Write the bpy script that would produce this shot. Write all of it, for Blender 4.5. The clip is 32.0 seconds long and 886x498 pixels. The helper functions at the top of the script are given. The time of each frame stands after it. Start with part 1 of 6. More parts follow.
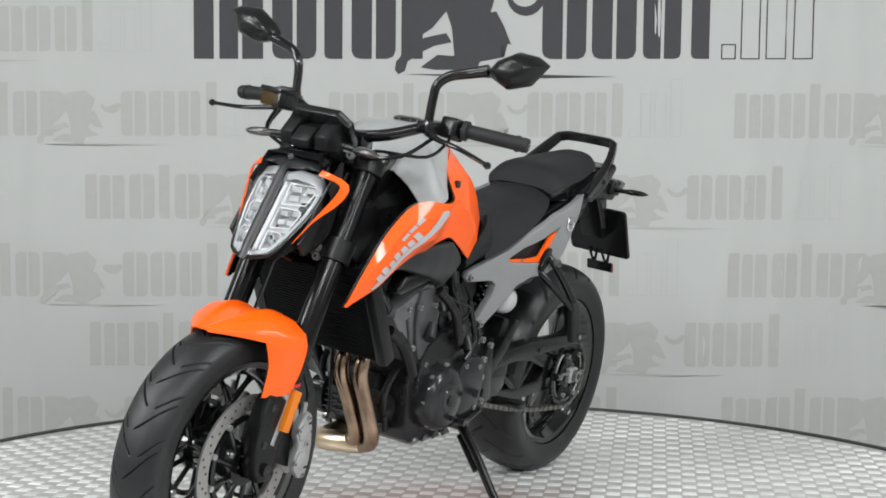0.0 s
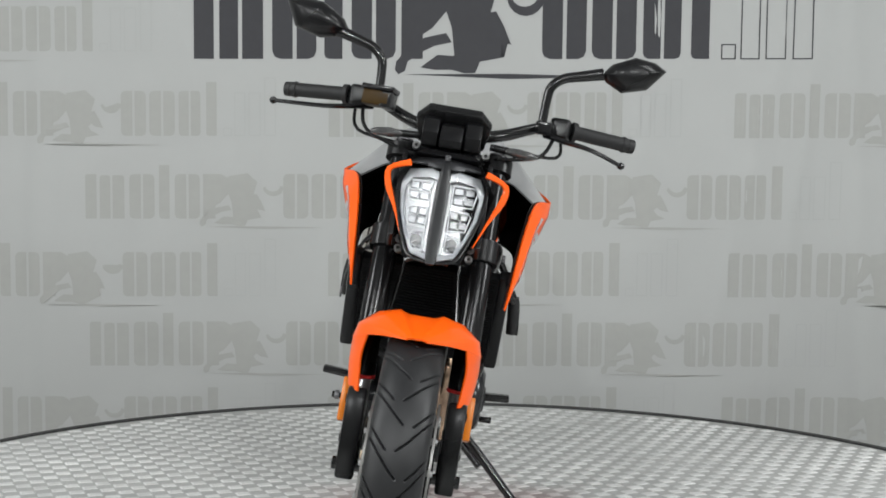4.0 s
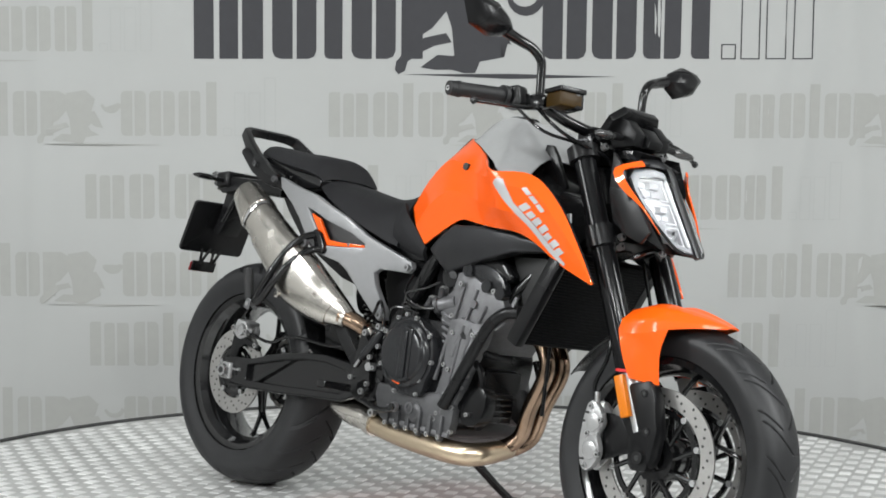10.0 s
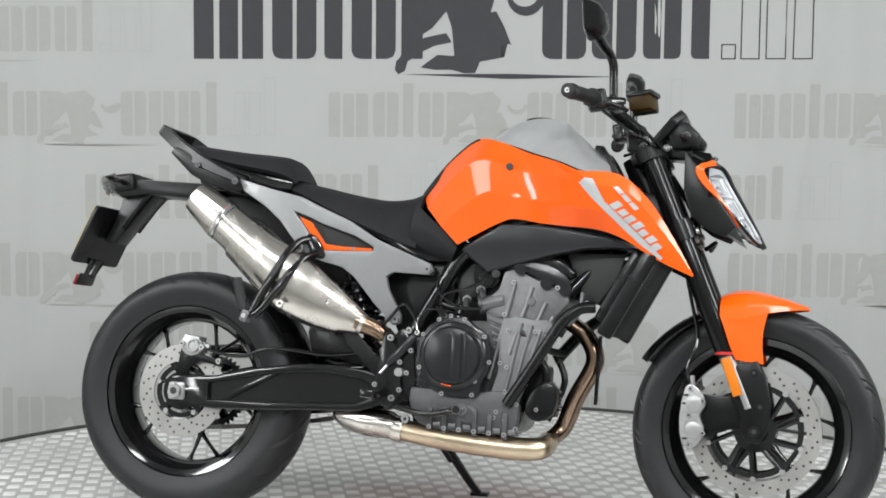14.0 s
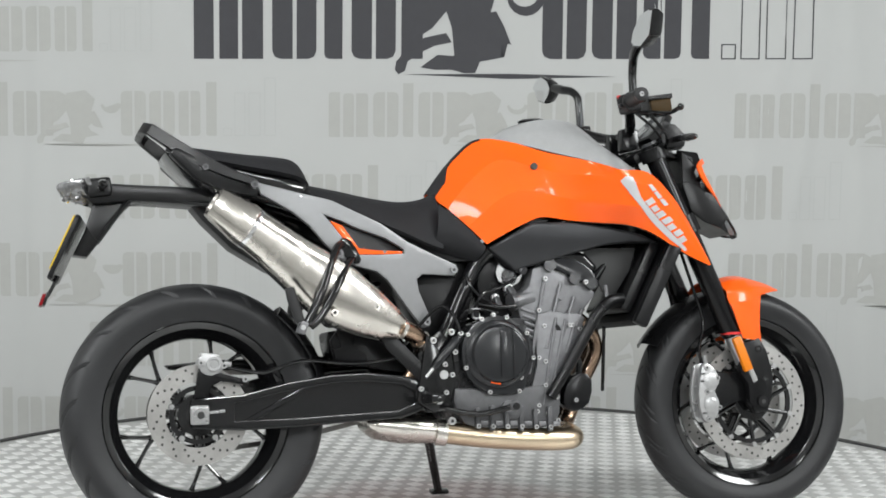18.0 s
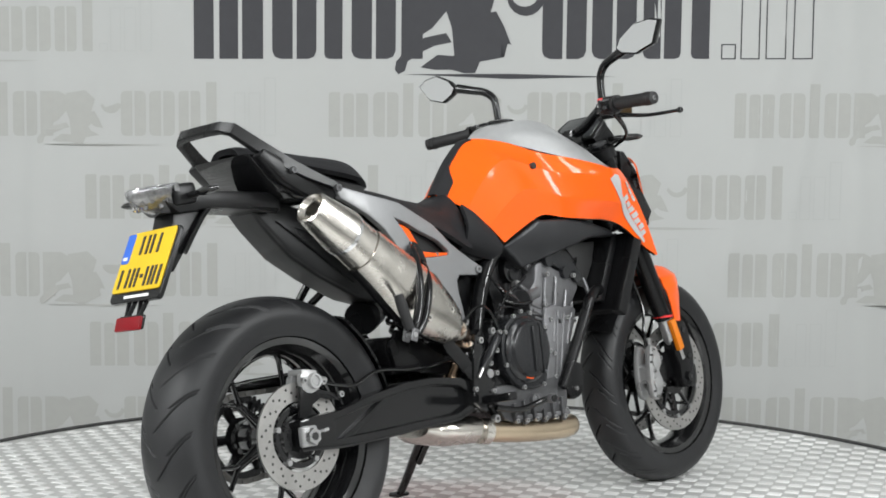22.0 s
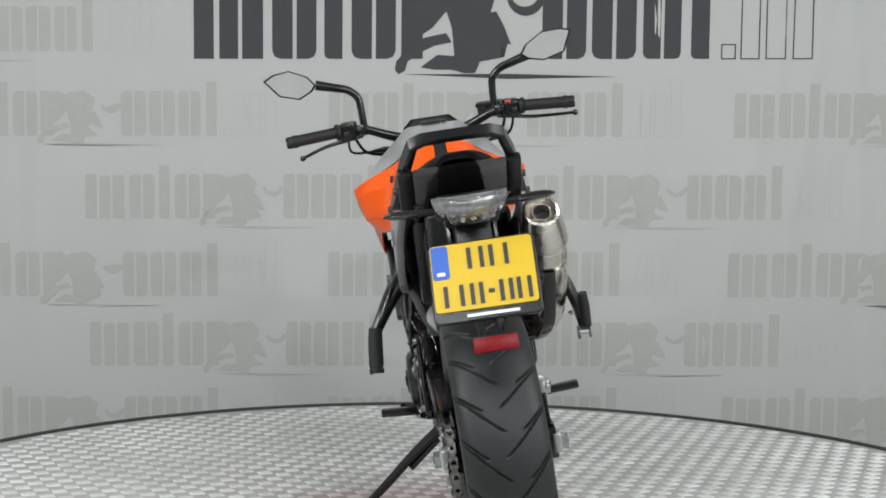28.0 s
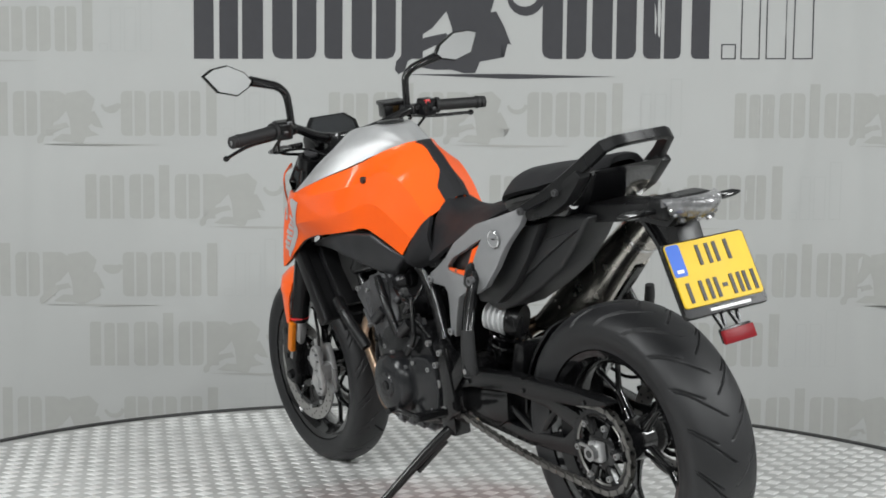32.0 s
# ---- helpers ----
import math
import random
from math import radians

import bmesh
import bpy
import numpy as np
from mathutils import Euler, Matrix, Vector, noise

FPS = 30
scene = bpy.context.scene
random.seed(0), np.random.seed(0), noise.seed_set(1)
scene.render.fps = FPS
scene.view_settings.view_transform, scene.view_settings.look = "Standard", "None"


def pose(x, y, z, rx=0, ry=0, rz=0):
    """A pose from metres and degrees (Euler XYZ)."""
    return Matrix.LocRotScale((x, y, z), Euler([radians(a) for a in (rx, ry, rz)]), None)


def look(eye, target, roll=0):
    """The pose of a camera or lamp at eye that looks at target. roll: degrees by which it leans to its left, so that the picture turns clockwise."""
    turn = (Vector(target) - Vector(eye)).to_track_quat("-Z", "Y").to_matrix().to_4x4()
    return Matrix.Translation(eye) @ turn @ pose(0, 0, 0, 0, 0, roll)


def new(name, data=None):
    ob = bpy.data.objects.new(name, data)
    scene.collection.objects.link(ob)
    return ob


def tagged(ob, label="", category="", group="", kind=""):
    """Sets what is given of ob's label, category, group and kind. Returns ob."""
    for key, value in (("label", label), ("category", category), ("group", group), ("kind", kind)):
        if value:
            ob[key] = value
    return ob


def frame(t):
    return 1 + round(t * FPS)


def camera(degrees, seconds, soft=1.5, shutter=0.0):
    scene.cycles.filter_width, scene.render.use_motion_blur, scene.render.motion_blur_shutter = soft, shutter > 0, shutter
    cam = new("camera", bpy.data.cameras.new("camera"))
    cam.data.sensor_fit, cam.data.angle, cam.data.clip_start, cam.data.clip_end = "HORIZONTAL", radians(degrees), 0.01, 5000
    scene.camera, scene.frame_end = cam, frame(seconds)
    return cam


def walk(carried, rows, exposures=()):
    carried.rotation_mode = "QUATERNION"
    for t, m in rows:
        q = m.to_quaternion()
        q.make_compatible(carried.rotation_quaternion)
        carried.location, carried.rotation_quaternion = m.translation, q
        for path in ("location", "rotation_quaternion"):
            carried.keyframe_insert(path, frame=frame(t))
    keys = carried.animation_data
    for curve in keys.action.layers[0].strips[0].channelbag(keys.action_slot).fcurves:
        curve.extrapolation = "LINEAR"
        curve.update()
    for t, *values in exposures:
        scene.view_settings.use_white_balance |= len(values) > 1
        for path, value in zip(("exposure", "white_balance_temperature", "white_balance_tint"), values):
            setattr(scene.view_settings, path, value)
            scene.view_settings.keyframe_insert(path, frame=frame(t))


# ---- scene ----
cam = camera(32.85, 32.0, soft=1.75)
EYE = Matrix.Translation((-0.011, -3.909, 0.982)) @ pose(0, 0, 0, 90 - 3.992) @ pose(0, 0, 0, 0, 0, 0.577)
walk(cam, [(0.0, EYE), (32.0, EYE)], [(0.0, 0.01), (1.0, -0.06), (2.0, -0.14), (4.5, -0.25), (6.0, -0.26), (8.0, -0.14), (10.5, -0.02), (13.0, -0.04), (15.5, 0.03), (17.0, 0.05), (19.0, -0.04), (20.5, -0.03), (22.0, 0.05), (23.5, 0.01), (25.0, -0.10), (28.0, -0.22), (30.0, -0.21), (32.0, -0.19)])

# ---- light: soft ceiling panels, a few round spots of the photo studio, added softboxes ----
world = bpy.data.worlds.new("world")
scene.world = world
world.use_nodes = True
world.node_tree.nodes["Background"].inputs[0].default_value = (0.85, 0.9, 1.0, 1)
world.node_tree.nodes["Background"].inputs[1].default_value = 0.05
scene.view_settings.exposure = 0.0


def area(name, at, size, power, target=None, colour=(0.97, 0.997, 1.0), shape="RECTANGLE"):
    data = bpy.data.lights.new(name, "AREA")
    data.shape, data.size, data.energy, data.color = shape, size[0], power, colour
    data.size_y = size[1]
    ob = new(name, data)
    ob.matrix_world = look(at, target or (at[0], at[1] + 0.001, 0))
    return ob


PANELS = [(-1.8, -4.1, 3.3), (1.8, -4.1, 3.3), (-2.1, -1.2, 3.3), (2.1, -1.2, 3.3)]
# Softboxes are unseen and added: fronts placed for mirror glints, sides as fill.
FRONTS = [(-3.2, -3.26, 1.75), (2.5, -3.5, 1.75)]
SIDES = [(-3.4, -1.5, 2.4), (3.4, -1.5, 2.4)]
SPOTS = [(-1.0, -4.3, 3.0), (1.0, -4.3, 3.0)]
for at in PANELS:
    area("panel_light", at, (1.5, 0.6), 62 if at[1] < -2 else 40)
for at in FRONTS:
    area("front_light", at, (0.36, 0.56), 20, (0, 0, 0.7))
for at in SIDES:
    area("side_fill_light", at, (0.8, 1.2), 72, (0, 0, 0.7))
for at in SPOTS:
    area("spot_light", at, (0.22, 0.22), 38, (0, 0, 0.6), shape="DISK")


# ---- materials ----
def mat(name, colour, rough=0.5, metal=0.0, coat=0.0, vary=0.06, scale=30.0, bump=0.0, bump_scale=200.0, stain=0.08, spec=0.5):
    m = bpy.data.materials.new(name)
    m.use_nodes = True
    nt = m.node_tree
    b = nt.nodes["Principled BSDF"]
    b.inputs["Base Color"].default_value = (*colour, 1)
    b.inputs["Roughness"].default_value = rough
    b.inputs["Metallic"].default_value = metal
    b.inputs["Coat Weight"].default_value = coat
    b.inputs["Coat Roughness"].default_value = 0.04
    b.inputs["Specular IOR Level"].default_value = spec
    co = nt.nodes.new("ShaderNodeTexCoord")
    if vary:
        n1 = nt.nodes.new("ShaderNodeTexNoise")
        n1.inputs["Scale"].default_value = scale
        n1.inputs["Detail"].default_value = 6
        n2 = nt.nodes.new("ShaderNodeTexNoise")
        n2.inputs["Scale"].default_value = scale * 0.13
        mix = nt.nodes.new("ShaderNodeMath")
        mix.operation = "ADD"
        nt.links.new(co.outputs["Object"], n1.inputs["Vector"])
        nt.links.new(co.outputs["Object"], n2.inputs["Vector"])
        nt.links.new(n1.outputs["Fac"], mix.inputs[0])
        nt.links.new(n2.outputs["Fac"], mix.inputs[1])
        ramp = nt.nodes.new("ShaderNodeMapRange")
        ramp.inputs["From Min"].default_value, ramp.inputs["From Max"].default_value = 0.6, 1.4
        ramp.inputs["To Min"].default_value, ramp.inputs["To Max"].default_value = 1 - vary, 1 + vary
        nt.links.new(mix.outputs[0], ramp.inputs["Value"])
        mul = nt.nodes.new("ShaderNodeVectorMath")
        mul.operation = "SCALE"
        mul.inputs[0].default_value = colour
        nt.links.new(ramp.outputs[0], mul.inputs["Scale"])
        nt.links.new(mul.outputs[0], b.inputs["Base Color"])
        r2 = nt.nodes.new("ShaderNodeMapRange")
        r2.inputs["From Min"].default_value, r2.inputs["From Max"].default_value = 0.3, 0.7
        r2.inputs["To Min"].default_value, r2.inputs["To Max"].default_value = max(rough - stain, 0.02), min(rough + stain, 1)
        nt.links.new(n2.outputs["Fac"], r2.inputs["Value"])
        nt.links.new(r2.outputs[0], b.inputs["Roughness"])
    if bump:
        n3 = nt.nodes.new("ShaderNodeTexNoise")
        n3.inputs["Scale"].default_value = bump_scale
        n3.inputs["Detail"].default_value = 3
        bp = nt.nodes.new("ShaderNodeBump")
        bp.inputs["Strength"].default_value = bump
        bp.inputs["Distance"].default_value = 0.002
        nt.links.new(co.outputs["Object"], n3.inputs["Vector"])
        nt.links.new(n3.outputs["Fac"], bp.inputs["Height"])
        nt.links.new(bp.outputs["Normal"], b.inputs["Normal"])
    return m


ORANGE = mat("orange_paint", (0.89, 0.106, 0.004), 0.42, coat=0.5, vary=0.02, spec=0.12)
SILVER = mat("silver_paint", (0.56, 0.565, 0.57), 0.3, 0.6, coat=0.35, vary=0.05, scale=400, stain=0.02)
GREYP = mat("grey_satin_paint", (0.225, 0.227, 0.232), 0.4, 0.15, coat=0.2, vary=0.04, scale=400, stain=0.02)
BLACKP = mat("black_plastic", (0.007, 0.007, 0.0075), 0.27, vary=0.15, bump=0.05, bump_scale=900, spec=0.3)
FORKB = mat("black_anodised", (0.005, 0.005, 0.0055), 0.19, vary=0.1, spec=0.22, stain=0.03)
SATINB = mat("satin_black", (0.0055, 0.0055, 0.006), 0.3, vary=0.15, spec=0.25)
PANELB = mat("graphite_satin_panel", (0.033, 0.0335, 0.036), 0.34, 0.45, vary=0.08, bump=0.08, bump_scale=900, spec=0.4, stain=0.03)
TAILB = mat("matt_black_plastic", (0.017, 0.0172, 0.018), 0.36, vary=0.15, bump=0.15, bump_scale=900, spec=0.35)
DARKP = mat("dark_grey_plastic", (0.0135, 0.0138, 0.015), 0.32, vary=0.12, bump=0.12, bump_scale=900, spec=0.42)
GLOSSB = mat("gloss_black", (0.006, 0.006, 0.0065), 0.12, coat=0.5, vary=0.1, spec=0.5, stain=0.03)
BLACKM = mat("black_coated_metal", (0.006, 0.006, 0.0065), 0.15, 0.0, vary=0.15, spec=0.45, stain=0.04)
RUBBER = mat("tyre_rubber", (0.015, 0.0152, 0.0163), 0.44, vary=0.2, scale=25, bump=0.15, bump_scale=500, spec=0.35)
GRIPR = mat("grip_rubber", (0.0135, 0.0135, 0.014), 0.55, vary=0.2, bump=0.3, bump_scale=600, spec=0.35)
VINYL = mat("seat_vinyl", (0.017, 0.017, 0.0185), 0.6, vary=0.12, scale=40, bump=0.3, bump_scale=700, spec=0.16)
ALU = mat("cast_aluminium", (0.14, 0.14, 0.145), 0.36, 0.45, vary=0.22, scale=60, bump=0.3, bump_scale=350)
CALI = mat("bare_caliper_aluminium", (0.38, 0.38, 0.38), 0.3, 0.5, vary=0.15, scale=60, bump=0.2, bump_scale=350)
COVER = mat("graphite_engine_cover", (0.015, 0.0155, 0.017), 0.2, 0.1, vary=0.12, scale=60, bump=0.08, bump_scale=500, spec=0.4)
ALUD = mat("grey_engine_casting", (0.07, 0.07, 0.073), 0.36, 0.35, vary=0.25, scale=60, bump=0.3, bump_scale=350)
CHROME = mat("chrome", (0.75, 0.75, 0.76), 0.1, 1.0, vary=0.03)
STEEL = mat("brushed_stainless", (0.62, 0.59, 0.545), 0.24, 1.0, vary=0.04, scale=220, stain=0.05)
BRASSY = mat("heat_tinted_steel", (0.58, 0.47, 0.34), 0.27, 1.0, vary=0.16, scale=10, stain=0.04)
BRONZE = mat("blued_header_steel", (0.3, 0.21, 0.15), 0.24, 1.0, vary=0.55, scale=22, stain=0.05)
ROTOR = mat("brake_disc_steel", (0.36, 0.352, 0.34), 0.36, 0.75, vary=0.1, scale=120)
BOLT = mat("zinc_bolt", (0.4, 0.4, 0.4), 0.34, 0.8, vary=0.05)
AMBER = mat("amber_reflector", (0.62, 0.17, 0.008), 0.3, coat=0.15, vary=0.05, spec=0.3)
RED = mat("red_reflector", (0.17, 0.004, 0.008), 0.35, vary=0.1, spec=0.15)
REDP = mat("red_plastic", (0.6, 0.02, 0.02), 0.4)
YELLOW = mat("yellow_plate", (0.62, 0.41, 0.012), 0.42, vary=0.05, spec=0.3)
BLUE = mat("blue_plate_band", (0.03, 0.115, 0.5), 0.42, vary=0.05, spec=0.3)
MARK = mat("bright_silver_print", (0.46, 0.46, 0.47), 0.4, 0.15, coat=0.1, vary=0.04, scale=300)
WHITE = mat("white_print", (0.75, 0.75, 0.75), 0.5, vary=0.03)
INK = mat("black_ink", (0.015, 0.015, 0.015), 0.5, vary=0.03)
CHAIN = mat("chain_steel", (0.22, 0.215, 0.205), 0.42, 1.0, vary=0.2)
ENGB = mat("dark_engine_casting", (0.013, 0.013, 0.014), 0.24, 0.2, vary=0.25, scale=60, bump=0.18, bump_scale=350, spec=0.4)
RADI = mat("radiator_core", (0.004, 0.004, 0.0045), 0.5, 0.0, vary=0.1, spec=0.12)
AMBERFLUID = mat("amber_fluid_tank", (0.036, 0.02, 0.004), 0.42, coat=0.0, vary=0.4, spec=0.15)
LAMPW = mat("headlamp_light_guide", (0.22, 0.226, 0.236), 0.3, coat=0.3, vary=0.03)
REFLECTOR = mat("headlamp_reflector", (0.5, 0.505, 0.515), 0.2, 0.45, coat=0.4, vary=0.35, scale=60, bump=0.35, bump_scale=90)
GUIDEW = mat("headlamp_white_strip", (0.45, 0.455, 0.465), 0.25, coat=0.4, vary=0.02)
SCREEN = mat("dark_screen", (0.02, 0.022, 0.024), 0.12, coat=0.7, vary=0.05)
MIRROR = mat("mirror_glass", (0.8, 0.81, 0.82), 0.04, 1.0, vary=0.0)
TAIL = mat("clear_tail_lens", (0.2, 0.2, 0.205), 0.1, 0.5, coat=0.8, vary=0.6, scale=90, bump=0.9, bump_scale=110)
SMOKE = mat("smoked_clear_lens", (0.05, 0.05, 0.05), 0.12, 0.1, coat=0.5, vary=0.4, scale=120, bump=0.4, bump_scale=200)
DECK = mat("aluminium_tread_plate", (0.5, 0.5, 0.49), 0.45, 0.35, vary=0.22, scale=9, bump=0.15, bump_scale=60)
BAR = mat("worn_tread_bar", (0.78, 0.78, 0.77), 0.36, 0.3, vary=0.3, scale=14)
RIM = mat("black_rim_trim", (0.03, 0.03, 0.03), 0.5, vary=0.2)
CLOTH = mat("pale_grey_backdrop", (0.425, 0.431, 0.424), 0.75, vary=0.03, scale=3, spec=0.2)
PRINT1 = mat("charcoal_print", (0.055, 0.055, 0.06), 0.7, vary=0.06, spec=0.2)
PRINT2 = mat("faint_grey_print", (0.37, 0.372, 0.356), 0.75, vary=0.03, spec=0.2)
PRINT3 = mat("pale_grey_print", (0.408, 0.414, 0.407), 0.75, vary=0.03, spec=0.2)
WALL = mat("hall_wall", (0.5, 0.5, 0.49), 0.8, vary=0.08, scale=2)
PALER = mat("pale_grey_rubber", (0.48, 0.485, 0.49), 0.4, vary=0.06)
# Tones of the unseen room shell, set for bounce and reflections.
SIDEW = mat("white_side_wall", (0.78, 0.78, 0.77), 0.8, vary=0.05, scale=2)
SOUTHW = mat("pale_rear_wall", (0.75, 0.75, 0.74), 0.8, vary=0.1, scale=2)
CEIL = mat("grey_ceiling", (0.4, 0.4, 0.4), 0.8, vary=0.1, scale=2)
HALLF = mat("hall_concrete", (0.25, 0.25, 0.24), 0.7, vary=0.15, scale=4)



def centre_tint(m, colour, radius, amount):
    """A faint reddish-brown patch round the middle of the deck."""
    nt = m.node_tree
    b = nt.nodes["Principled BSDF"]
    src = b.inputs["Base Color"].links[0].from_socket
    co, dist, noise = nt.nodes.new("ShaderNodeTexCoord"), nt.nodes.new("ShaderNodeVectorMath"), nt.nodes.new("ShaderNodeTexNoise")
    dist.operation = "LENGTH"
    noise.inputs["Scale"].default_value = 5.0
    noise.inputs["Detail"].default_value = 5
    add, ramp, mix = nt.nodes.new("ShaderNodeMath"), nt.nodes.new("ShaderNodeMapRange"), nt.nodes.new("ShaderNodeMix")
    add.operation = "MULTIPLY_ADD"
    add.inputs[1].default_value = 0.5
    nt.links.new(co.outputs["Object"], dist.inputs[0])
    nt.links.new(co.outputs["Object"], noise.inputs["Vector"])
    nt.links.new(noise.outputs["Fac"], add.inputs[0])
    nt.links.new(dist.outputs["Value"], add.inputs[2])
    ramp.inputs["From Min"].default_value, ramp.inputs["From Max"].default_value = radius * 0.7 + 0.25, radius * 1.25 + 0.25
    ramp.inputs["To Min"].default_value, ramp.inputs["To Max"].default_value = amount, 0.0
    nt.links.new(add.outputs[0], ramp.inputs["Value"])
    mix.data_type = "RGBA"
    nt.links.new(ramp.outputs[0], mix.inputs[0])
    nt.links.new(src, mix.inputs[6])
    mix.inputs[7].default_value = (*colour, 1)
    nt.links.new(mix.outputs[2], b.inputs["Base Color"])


centre_tint(DECK, (0.3, 0.2, 0.195), 0.42, 0.7)
centre_tint(BAR, (0.5, 0.39, 0.385), 0.42, 0.6)


def clear(name, tint=(0.95, 0.96, 0.97), rough=0.02):
    m = bpy.data.materials.new(name)
    m.use_nodes = True
    nt = m.node_tree
    b = nt.nodes["Principled BSDF"]
    b.inputs["Base Color"].default_value = (*tint, 1)
    b.inputs["Transmission Weight"].default_value = 1.0
    b.inputs["Roughness"].default_value = rough
    b.inputs["IOR"].default_value = 1.2
    return m


LENS = clear("clear_lens")


# ---- mesh helpers ----
def part(name, bm, material, parent, label="", smooth=True, at=None):
    me = bpy.data.meshes.new(name)
    bmesh.ops.recalc_face_normals(bm, faces=bm.faces)
    bm.to_mesh(me)
    bm.free()
    return place(name, me, material, parent, label, smooth, at)


def place(name, me, material, parent, label="", smooth=True, at=None):
    if not me.materials:
        me.materials.append(material)
    if smooth:
        me.shade_smooth()
        me.set_sharp_from_angle(angle=radians(38))
    ob = new(name, me)
    if parent is not None:
        ob.parent = parent
        if parent.type == "EMPTY":
            ob.matrix_local = at or BASES.get(parent.name, Matrix())
        elif at:
            ob.matrix_local = at
    if label:
        tagged(ob, label)
    return ob


BASES = {}


def loft(rings, close=True, caps=True):
    bm = bmesh.new()
    vs = [[bm.verts.new(p) for p in r] for r in rings]
    n = len(rings[0])
    for a, b in zip(vs, vs[1:]):
        for i in range(n if close else n - 1):
            j = (i + 1) % n
            bm.faces.new((a[i], a[j], b[j], b[i]))
    if caps and close:
        bm.faces.new(vs[0][::-1])
        bm.faces.new(vs[-1])
    return bm


def spline(pts, per=5, closed=False):
    """A smooth curve through the points."""
    p = [Vector(q) for q in pts]
    n = len(p)
    out = []
    for i in range(n if closed else n - 1):
        a, b, c, d = (p[k % n] if closed else p[min(max(k, 0), n - 1)] for k in (i - 1, i, i + 1, i + 2))
        for s in range(per):
            t = s / per
            out.append(0.5 * ((2 * b) + (c - a) * t + (2 * a - 5 * b + 4 * c - d) * t * t + (3 * b - a - 3 * c + d) * t ** 3))
    if not closed:
        out.append(p[-1])
    return out


def straight(pts, per=5):
    """Points along the straight lines between the points, with a fold at each."""
    p = [Vector(q) for q in pts]
    return [a + (b - a) * (k / per) for a, b in zip(p, p[1:]) for k in range(per)] + [p[-1]]


def tube(pts, radius, n=12, per=5, flat=1.0, up=(0, 1, 0), bm=None):
    """A pipe along a smooth curve; radius: one, or one a point; flat: squash across up."""
    path = spline(pts, per) if per > 1 else [Vector(q) for q in pts]
    m = len(path)
    rs = [radius] * m if not isinstance(radius, (list, tuple)) else [float(q) for q in np.interp(np.linspace(0, len(radius) - 1, m), range(len(radius)), radius)]
    rings = []
    u = None
    for i in range(m):
        d = (path[min(i + 1, m - 1)] - path[max(i - 1, 0)]).normalized()
        if u is None:
            u = Vector(up) if abs(d.dot(Vector(up))) < 0.9 else Vector((0, 0, 1))
        u = (u - d * d.dot(u)).normalized()
        w = d.cross(u)
        rings.append([path[i] + rs[i] * (math.cos(2 * math.pi * k / n) * u * flat + math.sin(2 * math.pi * k / n) * w) for k in range(n)])
    made = loft(rings)
    return merge(bm, made)


def flat_bar(pts, hu, hw, up=(0, 1, 0)):
    """A flat bar with chamfered edges along a line of points; half sizes along up and across it, one a point."""
    p = [Vector(q) for q in pts]
    rings, u = [], None
    for i in range(len(p)):
        d = (p[min(i + 1, len(p) - 1)] - p[max(i - 1, 0)]).normalized()
        u = Vector(up) if u is None else u
        u = (u - d * d.dot(u)).normalized()
        w = d.cross(u)
        rings.append([p[i] + u * hu[i] * a + w * hw[i] * b for a, b in ((1, 0.84), (0.6, 1), (-0.6, 1), (-1, 0.84), (-1, -0.84), (-0.6, -1), (0.6, -1), (1, -0.84))])
    return loft(rings)


def merge(bm, made):
    if bm is None:
        return made
    me = bpy.data.meshes.new("join")
    made.to_mesh(me)
    made.free()
    bm.from_mesh(me)
    bpy.data.meshes.remove(me)
    return bm


def bevel(bm, width, segments=2, angle=30):
    edges = [e for e in bm.edges if len(e.link_faces) == 2 and e.calc_face_angle(0) > radians(angle)]
    bmesh.ops.bevel(bm, geom=edges, offset=width, segments=segments, profile=0.6, affect="EDGES", clamp_overlap=True)
    return bm


def plate(outline, y0, y1, width=0.004, bm=None, segments=2):
    """A slab cut to an outline in x and z, from y0 to y1. Points of three set their own share of the depth: (x, z, inset)."""
    made = loft([[(p[0], y0, p[1]) for p in outline], [(p[0], y1, p[1]) for p in outline]])
    if width:
        bmesh.ops.recalc_face_normals(made, faces=made.faces)
        bevel(made, width, segments)
    return merge(bm, made)


def block(size, m, width=0.004, bm=None, segments=2):
    made = bmesh.new()
    bmesh.ops.create_cube(made, size=1)
    bmesh.ops.scale(made, vec=size, verts=made.verts)
    if width:
        bevel(made, width, segments)
    bmesh.ops.transform(made, matrix=m, verts=made.verts)
    return merge(bm, made)


def lathe(profile, centre, axis="Y", n=48, bm=None, closed=False):
    """Turns a profile of (radius, along) about an axis through centre."""
    rings = []
    for r, a in profile:
        ring = []
        for k in range(n):
            c, s = r * math.cos(2 * math.pi * k / n), r * math.sin(2 * math.pi * k / n)
            p = {"Y": (c, a, s), "X": (a, c, s), "Z": (c, s, a)}[axis]
            ring.append(Vector(centre) + Vector(p))
        rings.append(ring)
    if closed:
        rings.append(rings[0])
        made = loft(rings, caps=False)
        bmesh.ops.remove_doubles(made, verts=made.verts, dist=1e-6)
    else:
        made = loft(rings)
    return merge(bm, made)


def cyl(p, q, r, n=16, width=0.0, bm=None, r2=None):
    made = tube([p, q], [r, r2 if r2 else r], n=n, per=1)
    if width:
        bevel(made, width, 1, 60)
    return merge(bm, made)


